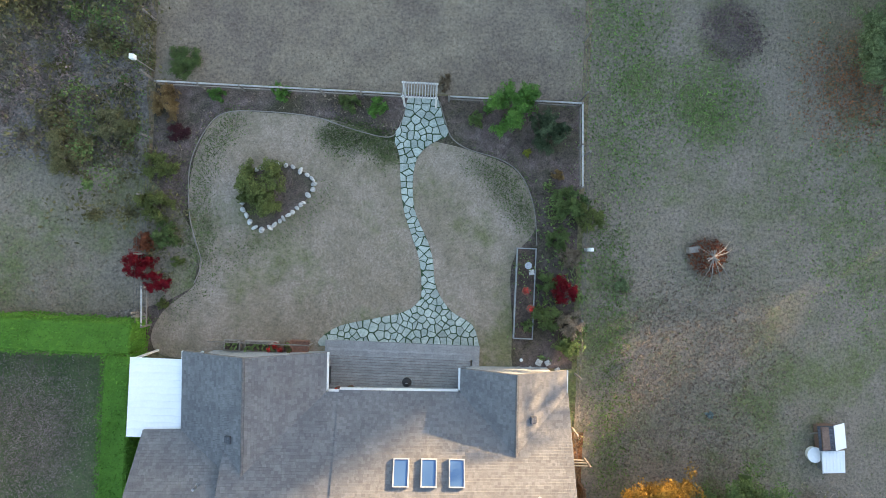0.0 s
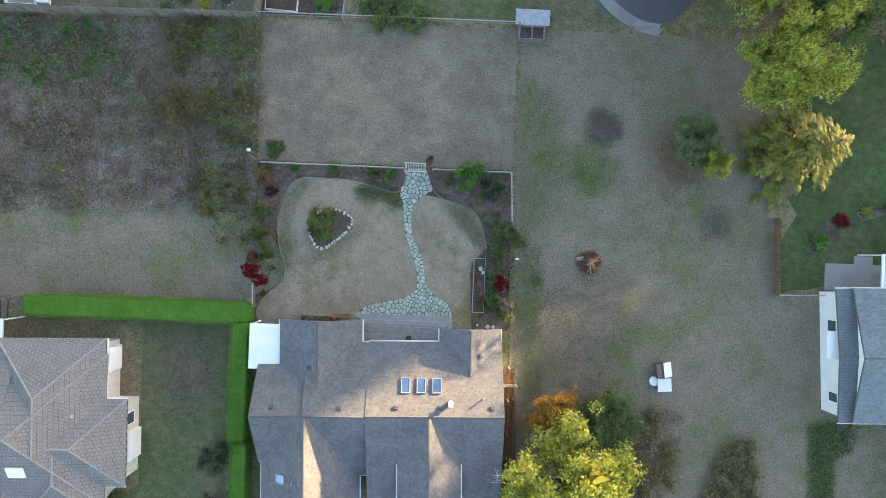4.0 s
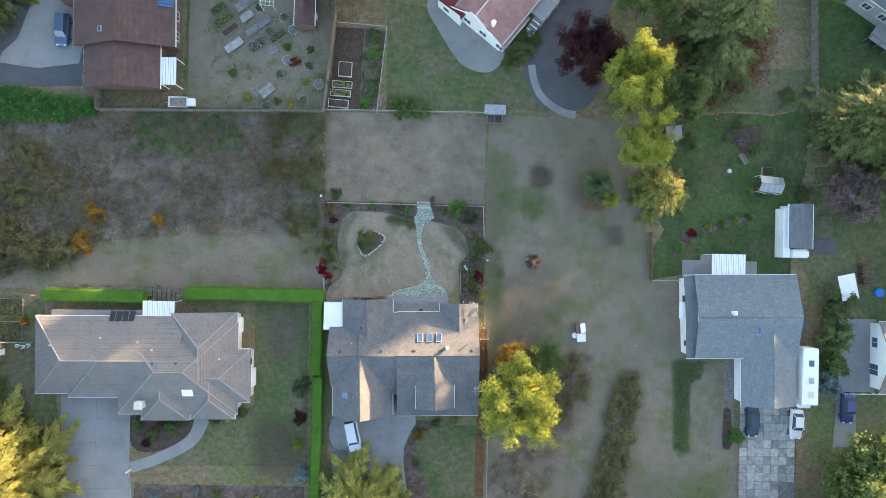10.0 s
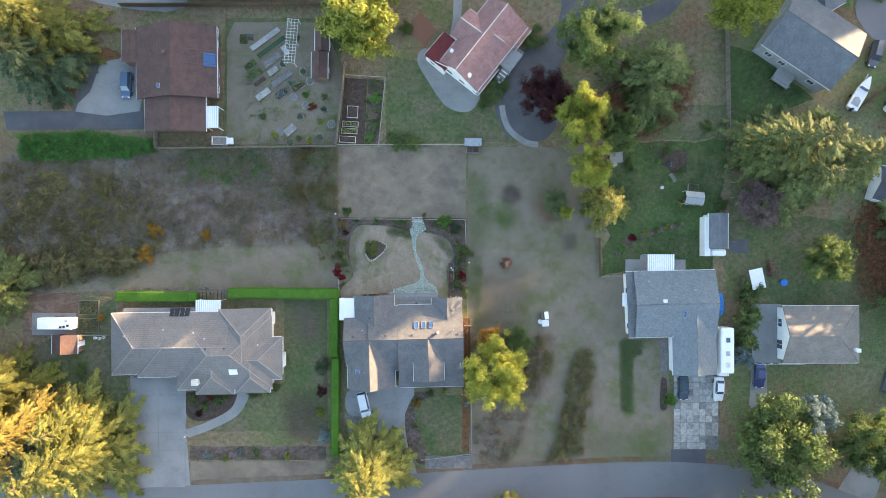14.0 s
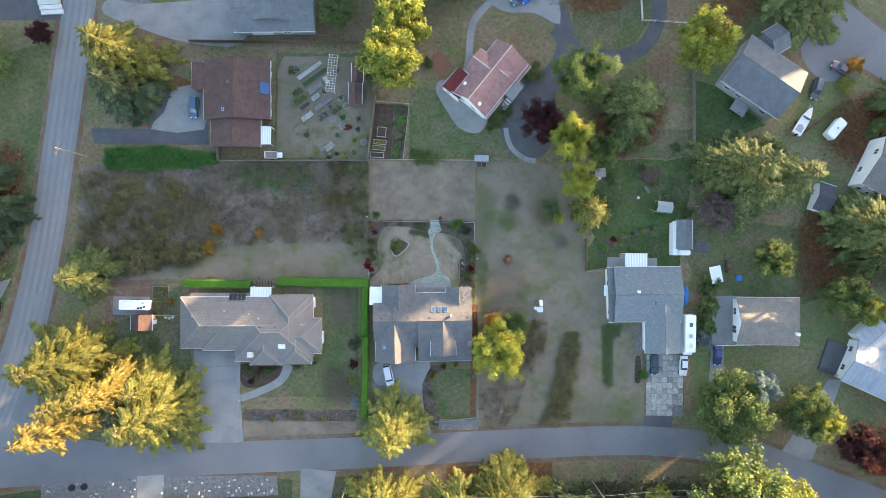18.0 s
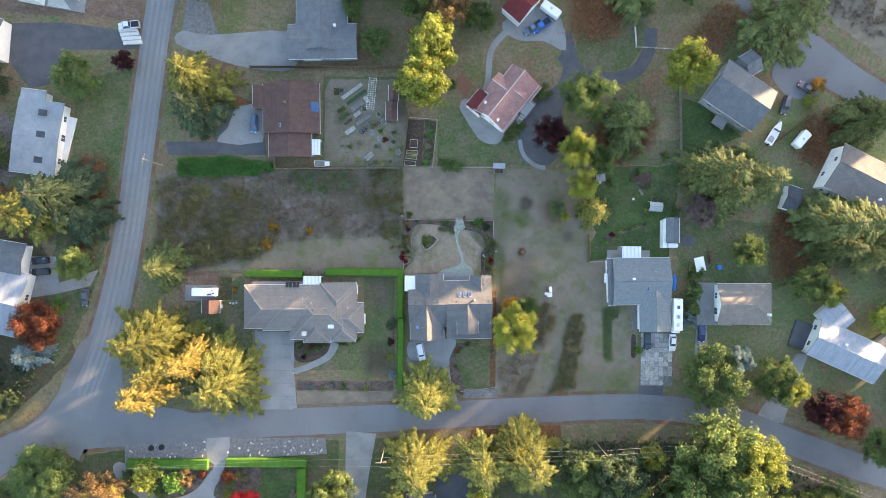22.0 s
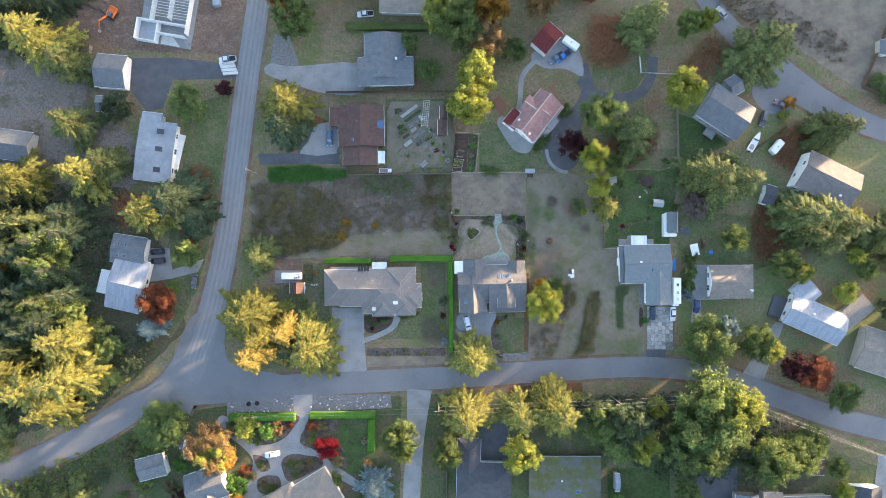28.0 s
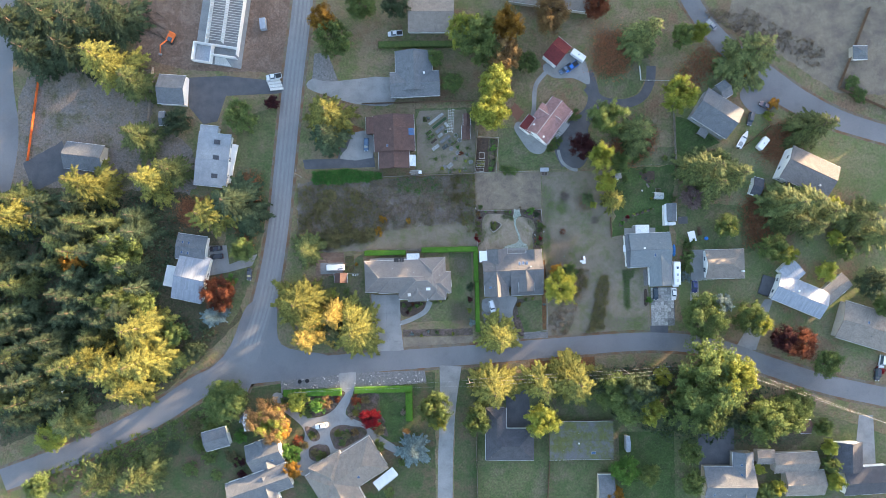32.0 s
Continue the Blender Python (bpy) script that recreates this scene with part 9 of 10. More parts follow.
def caravan(x, y, rot, L, W, label):
    root = thing("caravan", label, "caravan", pose(x, y, 0.05, 0, 0, rot), "caravans")
    part("body", boxed(-W / 2, -L / 2, 0.4, W / 2, L / 2, 2.3, 0.25), "white_metal", root)
    part("window", boxed(-W / 2 * 0.6, L / 2 - 0.05, 1.2, W / 2 * 0.6, L / 2 + 0.02, 1.9), "glass", root)
    part("roof_vent", boxed(-0.25, -0.25, 2.3, 0.25, 0.25, 2.42, 0.03), "steel", root)
    for sx in (-1, 1):
        part("wheel", tube(bmesh.new(), (sx * W / 2 - 0.2 * sx, 0, 0.3), (sx * W / 2, 0, 0.3), 0.32, n=12), "tyre", root)
    part("drawbar", boxed(-0.05, L / 2, 0.4, 0.05, L / 2 + 1.1, 0.48), "steel", root)
    return root


def boat(x, y, rot, L, label):
    root = thing("boat", label, "boat", pose(x, y, 0.05, 0, 0, rot), "boats")
    bm = bmesh.new()
    prev = None
    for i in range(9):
        t = i / 8
        hw = 1.1 * (1 - max(0, t - 0.45) ** 2 * 3.2)
        yy = L * (t - 0.5)
        ring = [bm.verts.new(v) for v in ((-hw, yy, 1.5 + 0.25 * t), (-hw * 0.85, yy, 0.9 + 0.2 * t), (0, yy, 0.5 + 0.3 * t * t), (hw * 0.85, yy, 0.9 + 0.2 * t), (hw, yy, 1.5 + 0.25 * t), (0, yy, 1.45 + 0.3 * t))]
        if prev:
            for j in range(6):
                bm.faces.new((prev[j], prev[(j + 1) % 6], ring[(j + 1) % 6], ring[j]))
        else:
            bm.faces.new(ring[::-1])
        prev = ring
    bm.faces.new(prev)
    bmesh.ops.recalc_face_normals(bm, faces=bm.faces)
    part("hull", bm, "white", root)
    part("cockpit", boxed(-0.75, -L * 0.4, 1.5, 0.75, L * 0.05, 1.56), "grey_wall", root, "grey open cockpit")
    part("windscreen", boxed(-0.8, L * 0.08, 1.55, 0.8, L * 0.12, 2.0), "glass", root)
    part("outboard", boxed(-0.2, -L / 2 - 0.4, 0.9, 0.2, -L / 2, 1.9, 0.06), "black", root)
    part("trailer_beam", boxed(-0.06, -L / 2, 0.3, 0.06, L / 2 + 1.0, 0.42), "steel", root)
    for sx in (-1, 1):
        part("wheel", tube(bmesh.new(), (sx * 0.9 - 0.1, -0.8, 0.3), (sx * 0.9 + 0.1, -0.8, 0.3), 0.3, n=12), "tyre", root)
    return root


boat(86.6, 36.2, -30, 7.0, "white motorboat on a trailer by the grey house")
boat(-96.1, -62.9, 10, 6.0, "white boat stored in the crowded yard")
caravan(-162.0, -51.0, -15, 5.6, 2.4, "white camper parked at the wood's edge")
caravan(93.8, 34.5, -40, 5.0, 2.3, "white caravan on the lawn")
caravan(26.3, 67.7, 55, 5.6, 2.3, "white caravan beside the red-roofed garage")
caravan(102.0, 17.3, 70, 4.4, 2.1, "white caravan by the two-storey house")
kart = shed(88.2, 16.1, 91.9, 15.0, 6.5, 2.2, 0.3, "roof_dark", "white", "white shed with dark roof by the trees", "garden_shed")
table = thing("patio_table", "round glass patio table with chairs", "table", pose(72.2, -8.0, 0.5))
part("tabletop", tube(bmesh.new(), (0, 0, 0.7), (0, 0, 0.74), 0.6, n=16), "black", table)
part("leg", tube(bmesh.new(), (0, 0, 0), (0, 0, 0.7), 0.05, n=6), "steel", table)
single("canopy", boxed(-1.3, -1.9, 2.1, 1.3, 1.9, 2.16, 0.02), "white", "white sheet canopy in the back garden", "canopy", pose(66.5, 0.9, 0, 0, 0, 12))
single("paddling_pool", tube(bmesh.new(), (0, 0, 0), (0, 0, 0.5), 0.65, 0.68, 16), "tarp", "blue round plastic tub in the garden", "tub", pose(72.7, 0.1, 0))
logs = thing("wood_pile", "stack of brown split firewood", "wood pile", pose(70.2, 1.4, 0, 0, 0, 5))
for i in range(9):
    for j in range(4):
        part("log", tube(bmesh.new(), (-0.5, i * 0.36, 0.15 + j * 0.28), (0.5, i * 0.36, 0.15 + j * 0.28), 0.14, n=7), "brown_wood", logs)

# building site
site = thing("building_frame", "half-built house of pale timber framing", "building site", wing_frame(-113.1, 67.4, -106.2, 66.3))
part("slab", boxed(0, 0, 0, 17, 36, 0.3), "concrete", site)
for k in range(24):
    part("joist", boxed(4.0, 8 + k * 0.9, 2.9, 15.5, 8.14 + k * 0.9, 3.1), "offwhite", site)
for x0, y0, x1, y1 in ((0, 0, 6.5, 0.15), (0, 0, 0.15, 6.5), (6.5, 0, 6.65, 6.5), (0, 6.5, 15.6, 6.65), (15.5, 4, 15.65, 30), (4, 6.5, 4.15, 30), (9.5, 8, 9.65, 30), (6.6, 3.0, 15.5, 3.15)):
    part("wall_frame", boxed(x0, y0, 0.3, x1, y1, 2.9), "white", site)
part("floor", boxed(0.2, 0.2, 0.302, 6.4, 6.4, 0.36), "steel", site, "grey sheeted floor")
for i in range(12):
    part("lumber", boxed(7.5, 0.2 + i * 0.22, 0.32, 13.5 - i * 0.2, 0.36 + i * 0.22, 0.42 + 0.02 * i), "offwhite", site)
ex = thing("excavator", "orange tracked excavator on bare soil", "excavator", pose(-121.0, 75.7, 0.02, 0, 0, 150))
for sx in (-1, 1):
    part("track", boxed(sx * 1.0 - 0.28, -1.7, 0, sx * 1.0 + 0.28, 1.7, 0.75, 0.2), "black", ex)
part("platform", boxed(-1.2, -1.8, 0.8, 1.2, 1.2, 1.6, 0.12), "orange", ex)
part("cab", boxed(-1.15, -0.1, 1.6, -0.1, 1.3, 2.8, 0.1), "glass", ex, "glazed driver's cab")
part("counterweight", boxed(-1.2, -2.2, 0.9, 1.2, -1.75, 1.9, 0.15), "orange", ex)
part("boom", tube(bmesh.new(), (0.3, 1.0, 1.6), (0.3, 4.2, 3.6), 0.28, 0.22, 6), "orange", ex)
part("arm", tube(bmesh.new(), (0.3, 4.2, 3.6), (0.3, 6.6, 1.4), 0.2, 0.16, 6), "orange", ex)
part("bucket", boxed(-0.2, 6.4, 0.5, 0.8, 7.2, 1.4, 0.15), "steel", ex)
single("site_container", boxed(-1.1, -2.0, 0.0, 1.1, 2.0, 1.8, 0.05), "roof_pale", "pale blue site container", "container", pose(-87.8, 80.5, 0.02, 0, 0, 5))
for k in range(7):
    bm = bmesh.new()
    tube(bm, (0, 0, 0.2), (rs2.uniform(5, 9), 0, 0.25), 0.18, 0.1, 7)
    single("felled_log", bm, "bark", "felled bare log at the building site", "log", pose(*(Vector((-131.8, 82.0)) + Vector((rs2.uniform(-2, 9), rs2.uniform(-6, 8)))), 0, 0, 0, rs2.uniform(-60, -20)), "felled logs")
for i in range(4):
    single("lumber_pallet", boxed(-2.4, -0.5, 0, 2.4, 0.5, 0.5, 0.02), "offwhite", "stack of pale sawn lumber", "lumber", pose(*(Vector((-84.7, 60.5)) + Vector((i * 0.4, -i * 1.1))), 0.02, 0, 0, 5), "lumber stacks")

# street furniture
POLES = [(-16.2, -48.6), (39.7, -46.6), (73.6, -44.8)]
for x, y in POLES:
    utility_pole(x, y, 10.5, 8)
utility_pole(-75.1, 25.0, 10.5, 75)
utility_pole(130.6, -66.4, 10.5, -20)
for (ax, ay), (bx, by) in zip(POLES, POLES[1:]):
    for o in (-1.2, 0.0, 1.2):
        cable((ax, ay + o, 10), (bx, by + o, 10), 0.8)
for o in (-1.0, 1.0):
    cable((POLES[2][0], POLES[2][1] + o, 10), (130.6, -66.4, 10), 0.9)
    cable((POLES[0][0], POLES[0][1] + o, 10), (-78.9, -50.8, 9), 1.0)
for x, y in ((-50.6, -29.1), (-40.1, -29.0), (-50.8, -31.1)):
    box_ = thing("mailbox", "small pale mailbox post by the drive", "mailbox", pose(x, y, 0), "drive posts")
    part("post", boxed(-0.15, -0.15, 0, 0.15, 0.15, 0.9, 0.02), "rock", box_)
    part("lamp", boxed(-0.1, -0.1, 0.9, 0.1, 0.1, 1.15, 0.03), "white", box_)
for i in range(60):
    a, b = rs2.random(), rs2.random()
    base = Vector((-57.6, -51.2)).lerp(Vector((-31.9, -50.2)), a) + Vector((0, b * 3.6))
    if i % 3 == 0:
        base = Vector((-83.4, -52.8)).lerp(Vector((-62.3, -51.0)), a) + Vector((0, b * 4.0))
    bm = bmesh.new()
    bmesh.ops.create_icosphere(bm, subdivisions=1, radius=rs2.uniform(0.15, 0.4))
    single("boulder", bm, "rock", "pale boulder on the gravel strip", "stone", pose(base.x, base.y, 0.1, rs2.uniform(0, 90), 0, rs2.uniform(0, 360)) @ Matrix.Diagonal((1, 0.8, 0.6, 1)), "gravel boulders")
for x, y in ((-77.1, -49.0), (-74.4, -48.8)):
    single("tractor_tyre", tube(bmesh.new(), (0, 0, 0), (0, 0, 0.3), 0.75, 0.7, 16), "tyre", "old dark tyre ring on the gravel", "tyre", pose(x, y, 0.05), "old tyres")
zone("bed_south_a", [(-82.5, -54.4), (-62.7, -54.5), (-61.8, -58.1), (-69.8, -61.7), (-78.9, -59.8)], "garden_soil", 0.05, "planted bed inside the drive curve", "garden bed", smooth=4)
zone("bed_south_b", [(-60.0, -57.2), (-55.5, -54.5), (-50.0, -60.0), (-46.4, -64.5), (-53.6, -65.4), (-59.0, -63.5)], "mulch", 0.05, "mulched shrub bed by the lawn", "garden bed", smooth=4)
zone("bed_south_c", [(-65.3, -66.6), (-55.4, -65.9), (-53.6, -69.0), (-62.6, -72.6)], "mulch", 0.075, "oval mulched bed in the drive", "garden bed", smooth=4)
zone("bed_south_d", [(-73.4, -73.4), (-68.0, -72.0), (-66.7, -75.6), (-71.6, -77.9)], "mulch", 0.075, "round mulched bed in the drive", "garden bed", smooth=4)
for x, y, h, w, mt in ((-78.0, -55.7, 2.5, 6, "lime"), (-69.9, -57.2, 2.2, 5, "leafgreen"), (-63.6, -55.7, 1.2, 3, "rust"), (-56.3, -58.1, 1.0, 3, "leafgreen"), (-58.1, -61.7, 1.0, 3, "bramble"), (-49.1, -65.4, 1.0, 3, "leafgreen"), (-60.8, -68.4, 1.0, 4, "leafgreen"), (-70.1, -75.2, 1.0, 3, "leafgreen"), (-73.1, -68.0, 1.0, 2.5, "leafgreen"), (-80.6, -73.4, 2.0, 4, "bright"), (-48.1, -73.5, 1.5, 3, "leafgreen"), (-98.0, -81.5, 2.0, 4, "plum"), (-100.0, -76.2, 1.8, 4, "leafgreen"), (-107.1, -81.7, 1.5, 4, "leafgreen"), (-116.2, -79.4, 2.0, 6, "leafgreen"), (-122.1, -71.1, 2.0, 6, "fir_dark"), (-45.3, -89.6, 1.5, 4, "leafgreen"), (-40.8, -79.0, 1.6, 3, "leafgreen")):
    bush(x, y, h, w, mt, "leafy shrub in the southern gardens")


# garden furniture on the southern terrace
def garden_table(x, y, turn):
    t = thing("patio_table", "round white patio table on the terrace", "table", pose(x, y, 1.36, 0, 0, turn))
    part("tabletop", tube(bmesh.new(), (0, 0, 0.7), (0, 0, 0.74), 0.6, n=16), "white", t)
    part("pedestal", tube(bmesh.new(), (0, 0, 0), (0, 0, 0.7), 0.06, n=8), "frame_grey", t)
    part("foot", tube(bmesh.new(), (0, 0, 0), (0, 0, 0.04), 0.3, n=12), "frame_grey", t)


def garden_chair(x, y, turn):
    t = thing("patio_chair", "white patio chair beside the table", "chair", pose(x, y, 1.36, 0, 0, turn), "patio chairs")
    part("seat", boxed(-0.25, -0.25, 0.42, 0.25, 0.25, 0.47, 0.01), "white", t)
    part("backrest", boxed(-0.25, 0.22, 0.48, 0.25, 0.27, 0.95, 0.01), "white", t)
    for lx in (-0.23, 0.19):
        for ly in (-0.23, 0.19):
            part("leg", boxed(lx, ly, 0, lx + 0.04, ly + 0.04, 0.42), "frame_grey", t)


terrace = wing_frame(-51.3, -85.7, -49.7, -87.8)
for u, v in ((1.5, 2.4), (1.8, 6.2)):
    c = terrace @ Vector((u, v, 0))
    garden_table(c.x, c.y, 20)
    for k in range(4):
        garden_chair(c.x + 0.95 * math.cos(k * 1.57 + 0.4), c.y + 0.95 * math.sin(k * 1.57 + 0.4), math.degrees(k * 1.57 + 0.4) - 90)


# ---- trees, lot by lot ----
GOLD = "cedar with drooping fronds, sunlit tone put in its colour"
DARK = "tall fir with shade put in its dark green colour"
# wide lot and green garden
broad(17.6, -16.2, 9, 11.0, "yellow", "bright yellow leafy tree beside the house")
broad(16.4, -10.3, 4.0, 4.5, "gold", "low golden-orange leafy tree")
broad(21.7, -11.3, 3.2, 6.0, "leafgreen", "spreading olive shrub tree behind the yellow tree")
broad(31.4, 29.6, 15, 9.5, "lime", "lime-yellow leafy tree by the fence")
broad(33.8, 20.5, 13, 7.5, "lime", "bright lime-yellow tree by the green lawn")
broad(39.4, 27.8, 9, 7.0, "leafgreen", "shaded green tree by the fence")
fir(37.5, 14.3, 8.5, 6.5, "cedar", "yellowish young conifer by the fence")
broad(28.3, 15.1, 3.6, 4.5, "sage", "thin grey-green fruit tree")
# extra yellow crown added for the fruit tree's sunlit tips
broad(30.6, 13.2, 3.4, 2.6, "lime", "side of the fruit tree, sunlight put in as yellow leaves")
broad(26.2, 34.0, 10, 9.0, "plum", "dark purple-leaved plum tree")
for x, y, h, w in ((-0.3, 26.1, 1.6, 4.0), (2.2, 26.1, 1.5, 4.0), (-1.9, 27.2, 1.2, 2.6), (15.4, 34.0, 1.4, 3.4), (17.4, 35.5, 1.5, 3.6), (18.9, 37.3, 1.5, 3.0), (16.4, 38.0, 1.4, 3.0), (24.5, 46.1, 2.0, 5.0), (0.6, 47.5, 1.6, 3.0)):
    bush(x, y, h, w, "leafgreen", "green shrub round the red-roofed cottage")
for x, y, h, w, mt in ((-46.0, 9.3, 1.6, 3.4, "gold"), (-36.7, 8.5, 1.2, 2.4, "gold"), (-47.5, 4.8, 2.0, 4.0, "gold"), (-51.5, 8.6, 1.0, 2.5, "bramble"), (-50.4, 4.1, 1.9, 6.0, "olivescrub"), (-53.4, 3.2, 1.9, 6.0, "olivescrub"), (-55.9, 3.5, 2.0, 6.0, "olivescrub"), (-59.9, 3.0, 2.0, 5.0, "olivescrub"), (-58.9, 6.5, 1.6, 5.0, "olivescrub"), (-62.8, 2.0, 2.2, 6.0, "olivescrub"), (-56.0, 17.1, 1.5, 5.0, "olivescrub"), (-64.9, 18.0, 1.6, 6.0, "olivescrub"), (-67.9, 14.0, 1.6, 6.0, "olivescrub"), (-57.9, 12.1, 1.4, 5.0, "olivescrub"), (-64.8, 2.0, 2.0, 6.0, "olivescrub"), (-16.4, 7.8, 1.4, 3.0, "olivescrub"), (-13.9, 9.3, 1.3, 2.4, "scrub")):
    bush(x, y, h, w, mt, "golden autumn shrub in the brambles" if mt == "gold" else "rough olive shrub in the brambles")
# around the red cottage and to the north
broad(33.9, 42.8, 15, 11.5, "leafgreen", "round dark green tree by the drive")
fir(45.2, 38.4, 15, 11.5, "fir", "broad green conifer by the loop drive")
broad(60.0, 51.0, 15, 11, "lime", "pale yellow-green leafy tree by the fence")
plant("tall", -4.7, 55.7, 17, 8.5, "lime", "tall bright yellow columnar poplar", "poplars")
plant("tall", -7.3, 45.8, 17, 8.5, "lime", "tall yellow-green columnar poplar", "poplars")
for x, y, h, w, mt in ((-16.0, 74.6, 14, 10, "lime"), (-11.0, 71.0, 16, 16, "leafgreen"), (-0.7, 75.5, 16, 11, "gold"), (-1.6, 66.0, 14, 10, "tanbush"), (15.0, 80.0, 14, 12, "tanbush"), (32.1, 83.3, 10, 8, "rust"), (62.6, 72.8, 11, 8, "leafgreen"), (68.8, 73.8, 10, 7, "lime"), (-25.9, 67.0, 6, 6, "leafgreen"), (-20.0, 57.8, 5, 6, "leafgreen"), (7.5, 64.6, 6, 7, "leafgreen"), (-51.7, 84.0, 12, 10, "leafgreen"), (-39.7, 84.9, 11, 8, "fir_dark")):
    broad(x, y, h, w, mt, {"gold": "golden autumn leafy tree", "lime": "yellow-green broad leafy tree", "rust": "rust-brown autumn leafy tree"}.get(mt, "green leafy tree in the northern gardens"))
fir(48.0, 71.9, 22, 14, "fir", "large green fir by the loop drive")
fir(85.3, 64.9, 22, 17, "fir", "wide dark green fir beside the road")
fir(107.8, 38.6, 20, 13, "fir", "dense dark fir beside the road")
for x, y, h, w in ((67.7, 24.3, 22, 13), (77.1, 21.7, 20, 13), (71.0, 19.2, 18, 11), (76.0, 29.2, 11, 7), (65.2, 25.8, 14, 9)):
    fir(x, y, h, w, "fir", "sunlit yellow-green spreading conifer")
for x, y, h, w in ((98.3, 11.5, 18, 13), (105.0, 12.2, 18, 12), (101.2, 5.4, 15, 10), (112.5, 8.6, 17, 10), (107.3, 3.7, 15, 10), (123.6, 5.4, 17, 12), (130.7, 0.3, 17, 12), (128.7, 9.4, 14, 9)):
    fir(x, y, h, w, "fir", "dense dark fir of the eastern gardens")
broad(66.0, 14.6, 6, 8, "bareplum", "thin bare purple-brown garden tree")
for x, y, h, w, mt in ((78.1, 4.4, 8, 8, "leafgreen"), (80.5, 2.8, 6, 4, "yellow"), (117.7, 9.9, 6, 8, "lime"), (94.4, -4.0, 9, 9, "leafgreen"), (100.0, -6.6, 8, 6, "lime"), (115.2, -12.7, 6, 7, "lime"), (130.6, -17.1, 8, 9, "fir_dark"), (134.5, -25.3, 8, 8, "leafgreen"), (118.4, -0.4, 6, 5, "lime"), (122.5, -5.6, 6, 6, "leafgreen")):
    broad(x, y, h, w, mt, "yellow autumn leafy tree" if mt in ("yellow", "lime") else "olive-green leafy tree in the eastern gardens")
for x, y, h, w, mt in ((65.0, -1.8, 4, 5, "leafgreen"), (64.9, -6.6, 4.5, 5, "leafgreen"), (64.8, -10.7, 4, 5, "leafgreen"), (64.1, -13.9, 3.2, 4.4, "silver"), (98.3, 49.3, 3, 5, "gold"), (96.5, 45.1, 2, 4, "lime"), (136.3, -49.9, 1.6, 4, "scarlet"), (128.3, 56.3, 3, 7, "leafgreen"), (130.3, 52.0, 3, 7, "leafgreen"), (87.3, 61.0, 3, 5, "gold"), (78.5, 63.2, 3, 6, "leafgreen")):
    bush(x, y, h, w, mt, {"gold": "golden autumn garden shrub", "silver": "tall white-flowering garden shrub", "scarlet": "scarlet shrub on the lawn"}.get(mt, "tall green shrub beside the house"))
broad(68.1, -28.0, 11, 15, "leafgreen", "broad olive-green tree at the street")
broad(75.4, -23.7, 8, 7, "silver", "pale grey-green tree by the drive")
broad(85.0, -28.8, 10, 10, "leafgreen", "round green tree at the street")
broad(89.1, -30.9, 9, 7, "lime", "pale autumn tree at the street")
broad(98.5, -37.0, 7, 9, "plum", "dark purple-red leafy tree")
broad(104.7, -38.8, 7, 10, "rust", "red-brown autumn tree by the street")
broad(113.8, -45.8, 8, 9, "leafgreen", "green leafy tree at the street bend")
# along the side road
fir(-62.8, 44.7, 22, 13, "cedar", GOLD)
fir(-64.5, 38.7, 17, 13, "fir_dark", "dark wide conifer by the brown house")
broad(-65.2, 79.1, 13, 9, "gold", "golden-topped tree at the roadside")
broad(-61.7, 72.3, 13, 11, "leafgreen", "green leafy roadside tree")
broad(-95.5, 46.3, 8, 10, "leafgreen", "olive leafy tree before the white house")
broad(-84.8, 51.8, 4, 5, "plum", "small dark purple roadside tree")
broad(-118.4, 45.0, 6, 8, "fir_dark", "dark shrub tree by the garage")
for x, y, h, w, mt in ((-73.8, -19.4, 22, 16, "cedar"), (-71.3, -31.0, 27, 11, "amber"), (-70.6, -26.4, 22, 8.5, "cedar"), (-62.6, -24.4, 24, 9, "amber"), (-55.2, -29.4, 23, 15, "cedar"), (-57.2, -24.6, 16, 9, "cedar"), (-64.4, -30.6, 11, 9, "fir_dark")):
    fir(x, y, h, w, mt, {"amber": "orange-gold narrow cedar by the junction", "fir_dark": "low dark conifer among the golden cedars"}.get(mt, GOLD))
fir(-72.3, -1.9, 14, 10, "fir", "green conifer at the roadside")
fir(-5.7, -33.8, 18, 12, "cedar", "yellow-green conifer at the street")
broad(-103.9, -16.3, 8, 11, "rust", "rust-red maple before the pale house")
bush(-101.0, -12.0, 2.5, 5.5, "bright", "round bright green shrub")
fir(-106.6, -24.5, 9, 7, "silver", "pale silvery young fir")
broad(-95.6, -1.2, 6, 8, "leafgreen", "olive leafy tree by the parking pad")
broad(-113.6, -36.8, 4, 7, "fir_dark", "dark roadside shrub tree")
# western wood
# taller trees take the sunlit cedar tone, lower ones plain fir
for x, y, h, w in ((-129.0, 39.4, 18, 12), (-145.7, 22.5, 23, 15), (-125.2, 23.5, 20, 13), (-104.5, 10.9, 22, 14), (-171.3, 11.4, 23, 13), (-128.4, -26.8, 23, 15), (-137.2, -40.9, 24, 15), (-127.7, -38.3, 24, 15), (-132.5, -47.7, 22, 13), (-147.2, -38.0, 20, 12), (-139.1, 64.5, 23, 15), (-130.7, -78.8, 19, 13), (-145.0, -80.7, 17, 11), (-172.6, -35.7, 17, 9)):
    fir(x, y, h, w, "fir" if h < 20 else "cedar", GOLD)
broad(-152.2, -4.3, 12, 8, "gold", "golden autumn tree in the wood")
